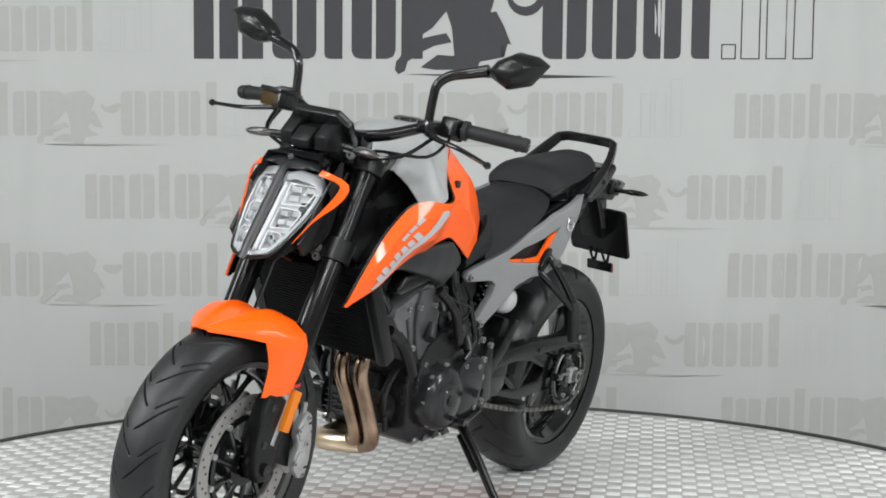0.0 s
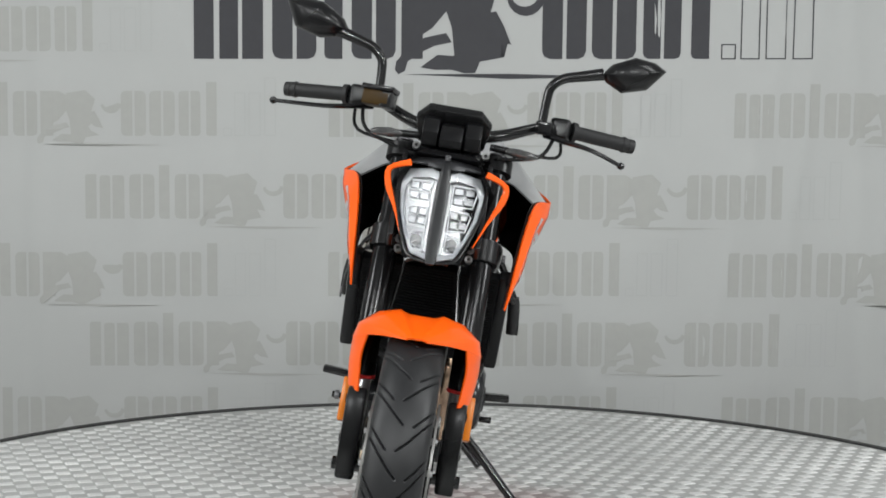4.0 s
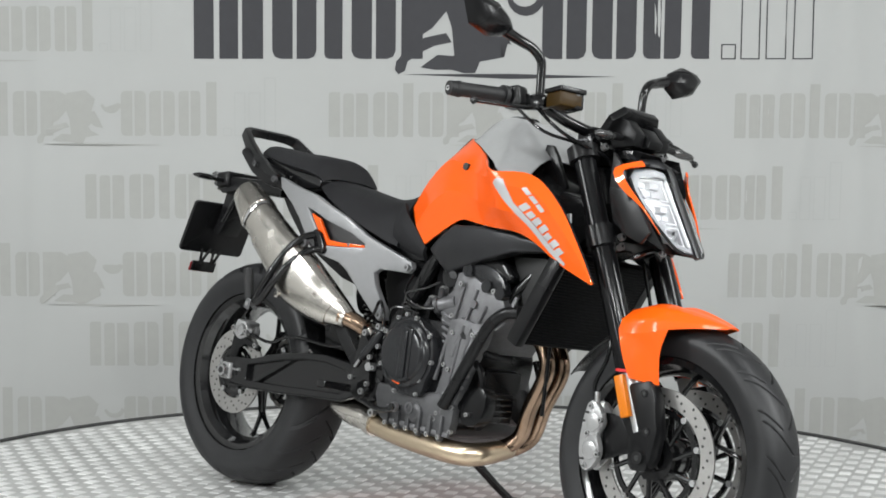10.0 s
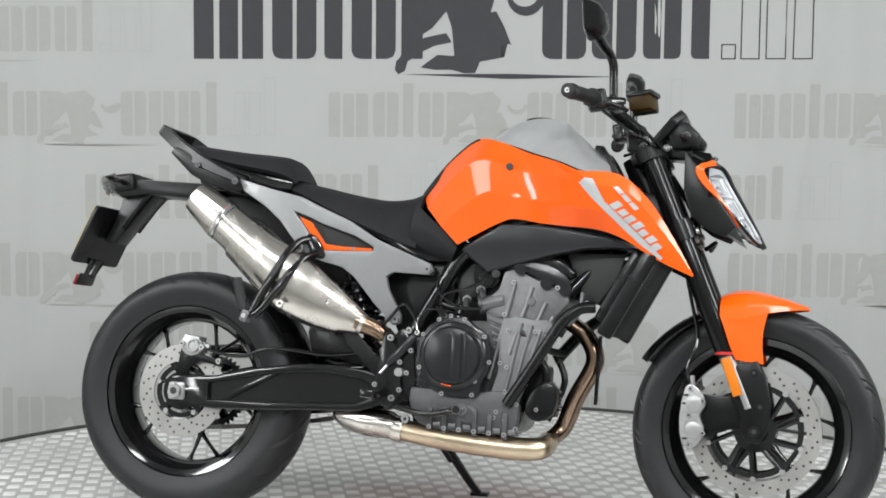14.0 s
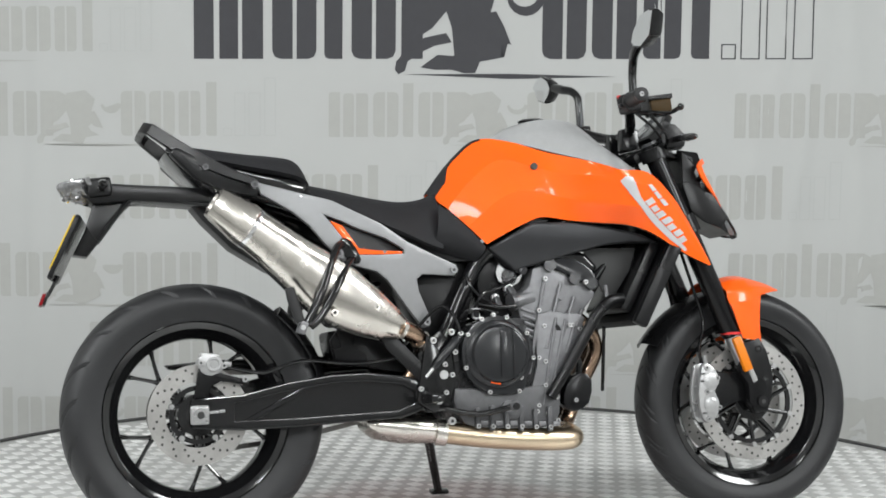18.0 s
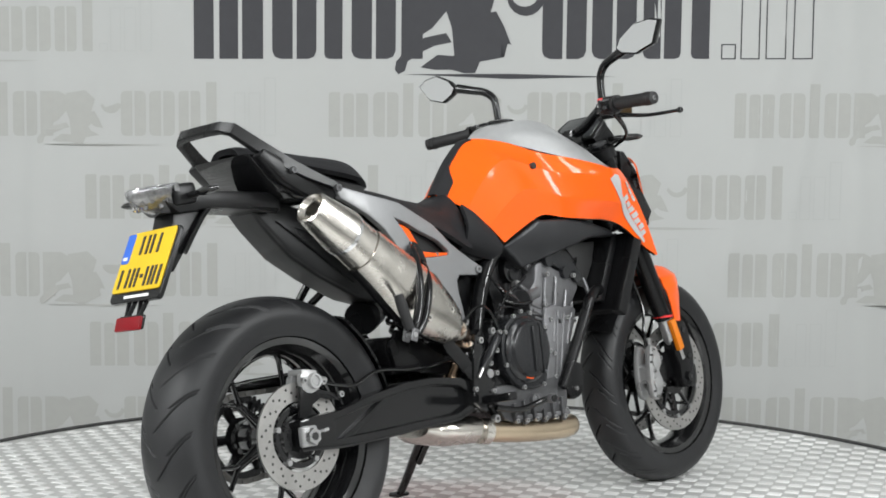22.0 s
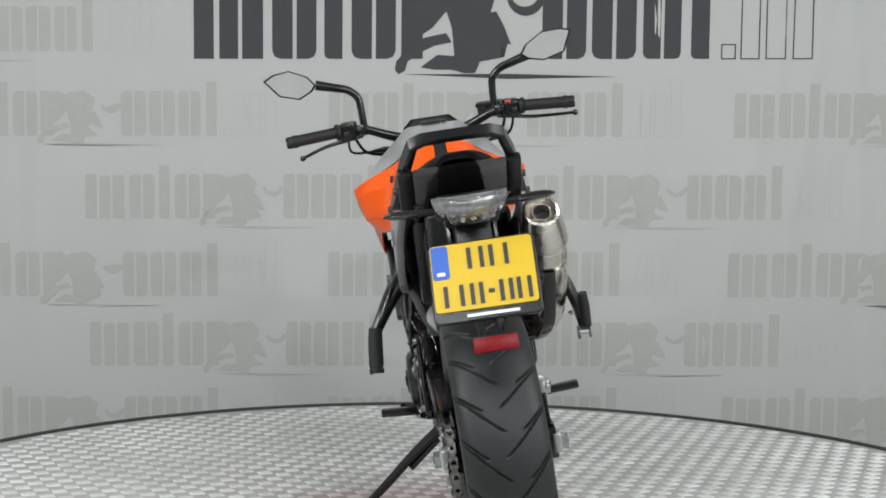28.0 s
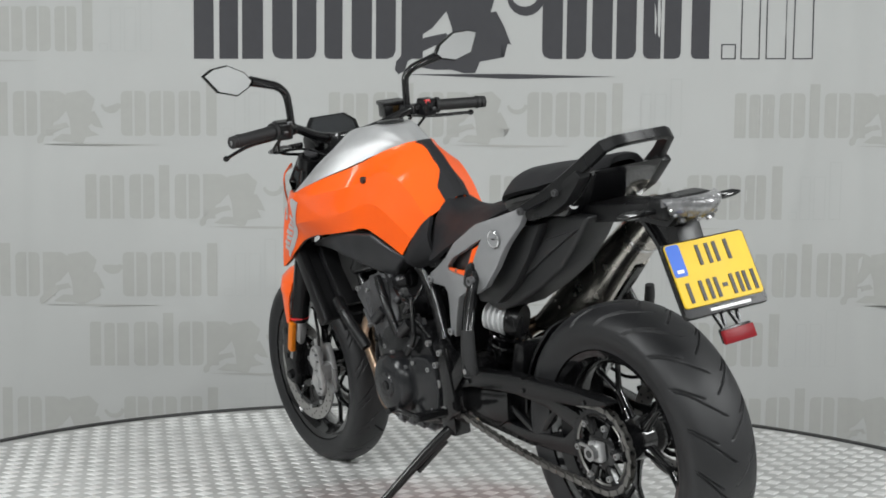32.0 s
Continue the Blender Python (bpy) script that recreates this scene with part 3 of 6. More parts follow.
def fork(s):
    y = 0.106 * s - 0.004
    P = lambda z: (fork_x(z), y, z)
    leg = part("fork_leg", tube([P(0.968), P(0.95), P(0.945), P(0.74), P(0.72), P(0.47), P(0.462)], [0.024, 0.0255, 0.0255, 0.0255, 0.0275, 0.027, 0.025], 24, 1), FORKB, bike, "black anodised upside-down fork leg")
    part("slider", cyl(P(0.465), P(0.34), 0.0215, 24), BOLT, leg, "polished chrome slider")
    part("seal_ring", lathe([(0.024, -0.004), (0.029, -0.003), (0.029, 0.003), (0.024, 0.004)], P(0.468), "Z", 20, closed=True), REDP, leg, "thin red dust seal")
    part("fork_cap", cyl(P(0.967), P(0.974), 0.02, 18, 0.003), ALUD, leg)
    foot = [(1.415, 0.44), (1.475, 0.455), (1.495, 0.42), (1.51, 0.35), (1.502, 0.29), (1.488, 0.258), (1.455, 0.256), (1.437, 0.285), (1.436, 0.33), (1.415, 0.36)]
    lug = part("fork_foot", plate(foot, y - 0.02, y + 0.02, 0.008), SATINB, leg, "black cast fork foot")
    bolt(lug, (1.472, y + s * 0.024, 0.287), 0.014, 0.005, (0, s, 0), BLACKM, "axle_end")
    # Black studs on the foot stand for its two shaded holes.
    for z, x in ((0.425, 1.468), (0.345, 1.484)):
        bolt(lug, (x, y + s * 0.019, z), 0.009, 0.003, (0, s, 0), BLACKM, "recess")
    part("fork_reflector", block((0.024, 0.016, 0.094), Matrix.Translation((1.417, y + s * 0.028, 0.413)) @ pose(0, 0, 0, 0, -20, 0), 0.004), AMBER, leg, "amber side reflector")
    return leg


for s in (-1, 1):
    fork(s)
AX = math.degrees(math.atan(RAKE))
part("axle", cyl((1.472, -0.13, 0.287), (1.472, 0.125, 0.287), 0.0115, 18), BLACKM, bike)
for nm, z, th, dep in (("upper_triple_clamp", 0.945, 0.03, 0.075), ("lower_triple_clamp", 0.756, 0.045, 0.085)):
    bm = block((dep, 0.19, th), Matrix.Translation((fork_x(z) - 0.015, -0.004, z)) @ pose(0, 0, 0, 0, -AX, 0), 0.012)
    for s in (-1, 1):
        bm = cyl((fork_x(z + th / 2), 0.106 * s - 0.004, z + th / 2), (fork_x(z - th / 2), 0.106 * s - 0.004, z - th / 2), 0.036, 22, 0.004, bm)
    clampob = part(nm, bm, SATINB, bike, "black machined triple clamp")
    for s in (-1, 1):
        for d in ((0, -0.022) if z < 0.8 else (0.015,)):
            bolt(clampob, (fork_x(z) + 0.035, 0.078 * s - 0.004, z + 0.006 + d), 0.0085, 0.008, (1, 0, 0.4))
part("steering_head", cyl((fork_x(0.95) - 0.045, -0.004, 0.95), (fork_x(0.72) - 0.045, -0.004, 0.72), 0.036, 20, 0.004), BLACKM, bike)

# front mudguard
def mudguard():
    cols = []
    for x, hw, crown, low in ((1.384, 0.134, 0.612, 0.556), (1.418, 0.138, 0.622, 0.55), (1.455, 0.13, 0.624, 0.556), (1.495, 0.105, 0.617, 0.568), (1.545, 0.066, 0.604, 0.578), (1.59, 0.022, 0.589, 0.583)):
        cols.append([(x, -0.004 + hw * a, low + (crown - low) * h) for a, h in ((-1, 0), (-0.94, 0.42), (-0.66, 0.84), (-0.34, 1), (-0.2, 0.9), (0.2, 0.9), (0.34, 1), (0.66, 0.84), (0.94, 0.42), (1, 0))])
    bm = sheet(cols, 0.004, 4, inward=(0, 0, -1), crease=True)
    for s in (-1, 1):
        leg = [[(x, s * hw - 0.004, z) for x, hw, z in ((1.384, 0.134, 0.556), (1.418, 0.138, 0.55), (1.455, 0.13, 0.556), (1.495, 0.105, 0.568))]]
        for z, x0, x1, y0, y1 in ((0.525, 1.394, 1.486, 0.139, 0.112), (0.487, 1.407, 1.485, 0.138, 0.11), (0.446, 1.424, 1.489, 0.132, 0.106)):
            leg.append([(x0 + (x1 - x0) * t, s * (y0 + (y1 - y0) * t * t) - 0.004, z + 0.008 * (1 - t)) for t in (0, 0.35, 0.7, 1)])
        bm = sheet(leg, 0.004, 4, bm, inward=(0, -s, 0))
    return bm


guard = part("front_mudguard", mudguard(), ORANGE, bike, "glossy orange front mudguard")
hug = []
for a in np.linspace(100, 150, 7):
    r = 0.313 + 0.016 * (a - 100) / 50
    hug.append([(FC[0] + (r - 0.022 * abs(u) ** 2) * math.cos(radians(a)), FC[1] + 0.066 * u, FC[2] + (r - 0.022 * abs(u) ** 2) * math.sin(radians(a))) for u in (-1, -0.6, 0, 0.6, 1)])
part("mudguard_extension", sheet(hug, 0.004, 3, inward=(0, 0, -1)), BLACKP, guard, "black plastic rear extension")

# front calipers
def rounded2(outline, per=2):
    return [(p[0], p[2]) for p in spline([(x, 0, z) for x, z in outline], per, closed=True)]


for s in (-1, 1):
    y = 0.1 * s - 0.004
    body = rounded2([(1.308, 0.385), (1.33, 0.39), (1.352, 0.365), (1.356, 0.34), (1.343, 0.318), (1.354, 0.292), (1.35, 0.262), (1.325, 0.236), (1.303, 0.25), (1.295, 0.31)])
    cal = part("front_caliper", plate(body, y - s * 0.001, y + s * 0.018, 0.006), CALI, bike, "bare aluminium radial brake caliper")
    part("inner_half", plate([(p[0] - 0.004, p[1]) for p in body], y - s * 0.038, y - s * 0.022, 0.006), CALI, cal)
    part("caliper_bridge", plate([(1.297, 0.33), (1.312, 0.34), (1.315, 0.29), (1.3, 0.285)], y - s * 0.035, y + s * 0.014, 0.004), CALI, cal)
    part("caliper_mount", plate([(1.345, 0.37), (1.42, 0.365), (1.47, 0.33), (1.47, 0.29), (1.42, 0.29), (1.345, 0.262)], y - s * 0.016, y - s * 0.004, 0.003), SATINB, cal)
    for z in (0.345, 0.283):
        part("piston_boss", lathe([(0.003, 0.0), (0.018, 0.0), (0.02, 0.004 * s), (0.014, 0.006 * s), (0.003, 0.006 * s)], (1.33, y + s * 0.017, z), "Y", 20), CALI, cal)
    # Black bars on the caliper's face stand for the shade in its slots.
    for x, z in ((1.302, 0.365), (1.3, 0.345), (1.302, 0.262)):
        part("slot_bar", block((0.012, 0.004, 0.005), Matrix.Translation((x + 0.008, y + s * 0.018, z)), 0.001), INK, cal)
    for x, z in ((1.35, 0.352), (1.352, 0.276), (1.318, 0.318), (1.32, 0.38), (1.32, 0.247)):
        bolt(cal, (x, y + s * 0.018, z), 0.0065, 0.004, (0, s, 0))
    part("banjo", cyl((1.325, y + s * 0.004, 0.388), (1.322, y + s * 0.004, 0.412), 0.0065, 10, 0.001), BOLT, cal)
    part("brake_hose", tube([(1.318, y, 0.385), (1.31, y, 0.43), (1.33, y * 0.9, 0.5), (1.31, y * 0.75, 0.6), (1.28, y * 0.6, 0.72)], 0.0045, 8), BLACKM, bike)

# headlamp
def face(y, s, out=0.0):
    """A point of the lamp's face: y across, s from foot to top."""
    return (1.478 - 0.106 * s - 0.42 * abs(y) - 0.25 * abs(y) * s + out, y - 0.006, 0.738 + 0.187 * s)


LAMP = [(0.012, 0.0), (0.046, 0.05), (0.066, 0.25), (0.083, 0.5), (0.09, 0.78), (0.076, 0.94), (0.03, 0.99), (0.012, 0.96)]
mask = part("headlamp", loft([[(1.30, y * 0.8 - 0.006, z) for y, z in ((-0.07, 0.79), (-0.1, 0.88), (-0.06, 0.965), (0.06, 0.965), (0.1, 0.88), (0.07, 0.79))],
                              [(1.345, y - 0.006, z) for y, z in ((-0.085, 0.785), (-0.112, 0.885), (-0.07, 0.955), (0.07, 0.955), (0.112, 0.885), (0.085, 0.785))],
                              [face(y, s, -0.022) for y, s in ((-0.06, -0.02), (-0.098, 0.74), (-0.06, 1.06), (0.06, 1.06), (0.098, 0.74), (0.06, -0.02))]]), BLACKP, bike, "angular twin headlamp in a black shell")
for s in (-1, 1):
    def ring(k, out):
        cy, cs = 0.02, 0.36
        return [face(s * (cy + (y - cy) * k), cs + (q - cs) * k, out) for y, q in LAMP]
    part("light_guide", loft([ring(1.0, -0.016), ring(1.0, -0.004), ring(0.97, -0.001), ring(0.85, -0.004), ring(0.83, -0.014)], caps=False), LAMPW, mask, "frosted pale light guide frame")
    part("lit_strip", loft([[face(s * y, q, -0.004) for y, q in ((0.013, 0.06), (0.019, 0.08), (0.02, 0.8), (0.014, 0.86))], [face(s * y, q, 0.0015) for y, q in ((0.014, 0.08), (0.018, 0.1), (0.019, 0.78), (0.015, 0.84))]]), GUIDEW, mask, "pale inner light strip")
    refl = part("reflector", loft([ring(0.86, -0.008), ring(0.82, -0.026), ring(0.1, -0.034)], caps=False), REFLECTOR, mask, "faceted chromed reflector")
    for q0, q1, wide in ((0.06, 0.29, 0.053), (0.31, 0.56, 0.067), (0.58, 0.84, 0.075)):
        o = [(0.022, q0 + 0.02), (wide - 0.008, q0 + 0.03), (wide, q1 - 0.05), (wide - 0.008, q1 - 0.01), (0.022, q1)]
        part("cell_frame", tube([face(s * y, q, -0.009) for y, q in o + o[:1]], 0.0017, 6, 1), GUIDEW, refl, "thin pale cell frame")
        for k in range(2):
            y0, y1 = 0.023 + (wide - 0.027) * k / 2, 0.023 + (wide - 0.027) * (k + 0.96) / 2
            for h in range(2):
                e0, e1 = q0 + 0.04 + (q1 - q0 - 0.05) * h / 2, q0 + 0.04 + (q1 - q0 - 0.05) * (h + 0.97) / 2
                tip = -0.022 + 0.005 * ((k + h) % 2)
                cell = loft([[face(s * y, q, -0.031) for y, q in ((y0, e0), (y1, e0), (y1, e1), (y0, e1))], [face(s * y, q, tip + 0.004 * (q > (e0 + e1) / 2)) for y, q in ((y0 + 0.003, e0 + 0.02), (y1 - 0.003, e0 + 0.02), (y1 - 0.003, e1 - 0.02), (y0 + 0.003, e1 - 0.02))]])
                part("lamp_cell", cell, REFLECTOR, refl)
    part("lamp_bulb", lathe([(0.002, -0.004), (0.009, 0.0), (0.012, 0.008), (0.002, 0.01)], face(s * 0.036, 0.19, -0.018), "X", 14), CHROME, refl)
    part("lens", loft([ring(1.03, -0.005), ring(1.02, 0.004), ring(0.9, 0.008)]), LENS, mask, "clear lens").visible_shadow = False
    part("lamp_edge", tube([face(s * y, q, 0.001) for y, q in ((0.012, -0.02), (0.05, 0.03), (0.071, 0.24), (0.088, 0.5), (0.095, 0.78))], 0.0035, 8, 3), BLACKP, mask)
    trim = [[(1.362, s * 0.082, 0.925), (1.335, s * 0.122, 0.912), (1.345, s * 0.122, 0.884), (1.385, s * 0.1, 0.83), (1.42, s * 0.077, 0.776)],
            [(1.354, s * 0.086, 0.937), (1.316, s * 0.133, 0.913), (1.333, s * 0.131, 0.873), (1.383, s * 0.1025, 0.827), (1.4195, s * 0.078, 0.775)]]
    part("orange_trim", sheet(trim, 0.004, 3, inward=(-1, 0, 0)), ORANGE, mask, "orange edge strip")
    cheek = [(1.285, 0.955), (1.33, 0.905), (1.365, 0.85), (1.412, 0.775), (1.39, 0.748), (1.345, 0.765), (1.305, 0.795), (1.285, 0.86)]
    part("cheek", plate(cheek, s * 0.088 - 0.006, s * 0.1 - 0.006, 0.004), BLACKP, mask)
ridge = [[(1.287, y * 0.6 - 0.006, 0.972), face(y * 0.7, 1.04, 0.006), face(y, 0.75, 0.009), face(y, 0.3, 0.008), face(y * 0.7, -0.03, 0.004)] for y in (-0.014, -0.006, 0.006, 0.014)]
part("centre_ridge", sheet(ridge, 0.012, 4, inward=(-1, 0, 0)), DARKP, mask, "dark grey centre ridge")
bolt(mask, (1.352, -0.006, 0.952), 0.006, 0.004, (0.5, 0, 0.85), ALU)
brow = [[(1.30, -0.006 - s_ * 0.0 + y * 0.9, 0.962 - 0.1 * abs(y)), (1.345, -0.006 + y, 0.947 - 0.2 * abs(y)), face(y, 1.02, 0.004)] for y, s_ in ((-0.075, 0), (-0.04, 0), (0, 0), (0.04, 0), (0.075, 0))]
part("brow", sheet(brow, 0.005, 3, inward=(0, 0, -1)), PANELB, mask, "dark grey upper cowl")

# dashboard and handlebar
def dash_slab(k, z0, z1, grow=0.0):
    """A six-cornered slab square to the tilted dash, x to the rider's far edge."""
    o = [(-0.052, -0.074), (-0.052, 0.074), (0.014, 0.084), (0.046, 0.058), (0.046, -0.058), (0.014, -0.084)]
    bm = loft([[DT @ Vector((-x * k, y * k, z)) for x, y in o] for z in (z0, z1)])
    bmesh.ops.recalc_face_normals(bm, faces=bm.faces)
    return bevel(bm, 0.004, 2)


DT = Matrix.Translation((1.243, -0.007, 1.026)) @ pose(0, 0, 0, 0, -49, 0) @ pose(0, 0, 0, 0, 0, 180)
dash = part("dashboard", dash_slab(1.0, -0.014, 0.008), BLACKP, bike, "black dashboard pod with dark screen")
part("screen", dash_slab(0.84, 0.006, 0.0095), SCREEN, dash, "dark glossy screen")
for y0, y1, x1, zt in ((-0.072, -0.036, 1.318, 1.032), (-0.032, 0.018, 1.33, 1.02), (0.022, 0.058, 1.318, 1.032)):
    o = [(1.235, zt - 0.02), (1.262, zt + 0.006), (x1 - 0.03, zt), (x1, zt - 0.03), (x1 - 0.006, 0.972), (1.25, 0.966)]
    part("dash_pod", plate(o, y0, y1, 0.006), SATINB, dash)
part("dash_bracket", plate([(1.22, 0.99), (1.27, 0.975), (1.31, 0.965), (1.3, 0.94), (1.22, 0.95)], -0.05, 0.036, 0.006), BLACKM, dash)
BARPTS = [(1.046, -0.408, 1.046), (1.075, -0.28, 1.055), (1.1, -0.2, 1.056), (1.14, -0.11, 1.022), (1.158, -0.05, 1.008), (1.16, 0, 1.006)]
hb = tube(BARPTS + mir(BARPTS)[-2::-1], [0.011, 0.011, 0.012, 0.014, 0.014, 0.014, 0.014, 0.014, 0.012, 0.011, 0.011], 16, 6)
handlebar = part("handlebar", hb, BLACKM, bike, "black tapered handlebar")
for yy in (-0.045, 0.045):
    part("bar_clamp", block((0.05, 0.035, 0.06), Matrix.Translation((1.16, yy, 0.99)), 0.008), BLACKM, handlebar)
for s in (-1, 1):
    P = lambda y, z=0.0, x=0.0: (1.075 - (y - 0.28) * 0.235 + x, s * y, 1.055 - (y - 0.28) * 0.07 + z)
    ribs = []
    for k in range(25):
        ribs += [0.0172 if k % 2 else 0.0158]
    grip = part("grip", tube([P(0.27 + 0.118 * k / 24) for k in range(25)], ribs, 18, 1), GRIPR, handlebar, "ribbed black rubber grip")
    part("grip_flange", cyl(P(0.262), P(0.272), 0.023, 18, 0.003), GRIPR, grip)
    part("bar_end", tube([P(0.385), P(0.39), P(0.398), P(0.4), P(0.412), P(0.414)], [0.019, 0.019, 0.016, 0.0175, 0.0165, 0.012], 18, 1), GRIPR, grip)
    bolt(grip, P(0.414), 0.006, 0.001, (0, s, 0), BOLT, "end_screw")
    pod = part("switch_pod", block((0.046, 0.048, 0.05), Matrix.Translation(P(0.236, -0.003)) @ pose(0, 0, 0, 0, -12, -12 * s), 0.01, segments=3), BLACKP, handlebar, "black switch housing")
    part("switch", block((0.012, 0.016, 0.012), Matrix.Translation(P(0.226, 0.012, -0.024)), 0.003), REDP if s < 0 else ALUD, pod, "red engine stop switch" if s < 0 else "grey switch key")
    part("switch_button", block((0.012, 0.016, 0.01), Matrix.Translation(P(0.242, -0.01, -0.024)), 0.003), DARKP, pod)
    perch = part("lever_perch", block((0.06, 0.04, 0.032), Matrix.Translation(P(0.2, -0.008, 0.025)) @ pose(0, 0, 0, 0, 0, -15 * s), 0.008), BLACKM, handlebar)
    tip = (1.159, 0.38, 0.997) if s > 0 else (1.139, -0.424, 1.014)
    m1 = (1.15, s * 0.245, 1.03)
    m2 = (1.163, s * 0.31, 1.02)
    lever = part("clutch_lever" if s > 0 else "brake_lever", tube([(1.128, s * 0.2, 1.038), m1, m2, tip], [0.011, 0.009, 0.0075, 0.0065], 12, 5, flat=0.7, up=(0, 0, 1)), BLACKM, handlebar, "black hand lever")
    part("lever_ball", lathe([(0.001, -0.009), (0.006, -0.007), (0.009, 0), (0.006, 0.007), (0.001, 0.009)], tip, "Y", 14), BLACKM, lever)
    # mirror
    st = [(1.118, s * 0.19, 1.055), (1.116, s * 0.192, 1.12), (1.115, s * 0.198, 1.15), (1.108, s * 0.222, 1.172), (1.098, s * 0.26, 1.184), (1.09, s * 0.31, 1.198)]
    stem = part("mirror_stem", tube(st, [0.0105, 0.0105, 0.011, 0.0115, 0.0125, 0.0145], 12, 5), BLACKM, bike, "black angled mirror stem")
    O_ = [(0.453, 1.228), (0.425, 1.243), (0.379, 1.248), (0.33, 1.224), (0.31, 1.198), (0.322, 1.182), (0.36, 1.164), (0.415, 1.18)] if s > 0 else [(0.434, 1.25), (0.405, 1.258), (0.352, 1.256), (0.3, 1.225), (0.284, 1.2), (0.3, 1.186), (0.348, 1.175), (0.408, 1.192)]
    cy, cz = (0.376, 1.207) if s > 0 else (0.356, 1.217)

    def mring(k, x):
        return [(x - 0.06 * (y - cy) * 0.4, s * (cy + (y - cy) * k), cz + (z - cz) * k) for y, z in O_]
    head = part("mirror_head", loft([mring(0.96, 1.075), mring(1.03, 1.079), mring(1.0, 1.09), mring(0.82, 1.108), mring(0.45, 1.12)]), BLACKP, bike, "black faceted mirror head")
    part("mirror_glass", loft([mring(0.93, 1.0735), mring(0.93, 1.076)]), MIRROR, head, "silvered mirror glass")
    # front indicators
    ip = (1.29, s * 0.105, 0.985)
    ind = part("front_indicator", tube([(1.28, s * 0.08, 0.99), (1.285, s * 0.12, 0.988)], 0.008, 10, 2), BLACKP, bike, "slim black front indicator")
    part("indicator_lens", tube([(1.285, s * 0.115, 0.987), (1.288, s * 0.14, 0.986), (1.292, s * 0.17, 0.984), (1.294, s * 0.185, 0.983)], [0.009, 0.0145, 0.012, 0.003], 12, 3, flat=0.75, up=(0, 0, 1)), SMOKE, ind, "smoked indicator lens")
resv = part("brake_reservoir", block((0.055, 0.066, 0.034), Matrix.Translation((1.19, -0.184, 1.055)) @ pose(0, 0, 0, 0, -6, -12), 0.006), AMBERFLUID, handlebar, "amber brake fluid reservoir")
part("reservoir_shroud", block((0.06, 0.026, 0.038), Matrix.Translation((1.192, -0.162, 1.054)) @ pose(0, 0, 0, 0, -6, -12), 0.005), BLACKP, resv, "black shroud")
part("reservoir_lid", block((0.064, 0.074, 0.012), Matrix.Translation((1.188, -0.182, 1.077)) @ pose(0, 0, 0, 0, -6, -12), 0.003), BLACKP, resv, "black lid")
for pts, r in (([(1.14, -0.22, 1.035), (1.2, -0.2, 0.985), (1.23, -0.12, 0.955), (1.24, -0.05, 0.93), (1.25, -0.02, 0.8)], 0.0045), ([(1.14, 0.22, 1.03), (1.21, 0.19, 0.985), (1.23, 0.1, 0.965), (1.18, 0.05, 0.95)], 0.0045),
               ([(1.1, -0.24, 1.03), (1.17, -0.22, 0.98), (1.2, -0.12, 0.965), (1.13, -0.05, 0.95)], 0.004), ([(1.1, 0.24, 1.03), (1.17, 0.23, 0.99), (1.21, 0.12, 0.985), (1.14, 0.06, 0.95)], 0.004)):
    part("control_cable", tube(pts, r, 8), BLACKM, handlebar)

# ---- tank, fairings, seats ----
TANK = [[(0.606, 0.012, 0.85), (0.64, 0.09, 0.803), (0.685, 0.117, 0.754), (0.73, 0.123, 0.71)],
        [(0.672, 0.013, 0.934), (0.695, 0.1, 0.872), (0.735, 0.133, 0.802), (0.778, 0.13, 0.736)],
        [(0.742, 0.014, 0.992), (0.768, 0.11, 0.925), (0.802, 0.143, 0.842), (0.833, 0.138, 0.763)],
        [(0.812, 0.075, 0.98), (0.84, 0.13, 0.912), (0.866, 0.148, 0.84), (0.876, 0.144, 0.776)],
        [(0.9, 0.125, 0.944), (0.915, 0.154, 0.888), (0.932, 0.164, 0.822), (0.945, 0.152, 0.766)],
        [(0.98, 0.198, 0.914), (0.995, 0.212, 0.874), (1.01, 0.2, 0.805), (1.015, 0.172, 0.758)]]
BLADE = [[(1.045, 0.246, 0.885), (1.07, 0.243, 0.856), (1.082, 0.224, 0.795), (1.087, 0.184, 0.751)],
        [(1.14, 0.21, 0.882), (1.162, 0.218, 0.838), (1.165, 0.208, 0.778), (1.15, 0.188, 0.731)],
        [(1.214, 0.192, 0.822), (1.226, 0.202, 0.775), (1.226, 0.198, 0.725), (1.22, 0.186, 0.69)],
        [(1.277, 0.18, 0.728), (1.282, 0.185, 0.705), (1.276, 0.182, 0.685), (1.264, 0.178, 0.668)],
        [(1.322, 0.172, 0.649), (1.322, 0.172, 0.6475), (1.321, 0.172, 0.646), (1.319, 0.172, 0.645)]]
TANK = TANK + BLADE


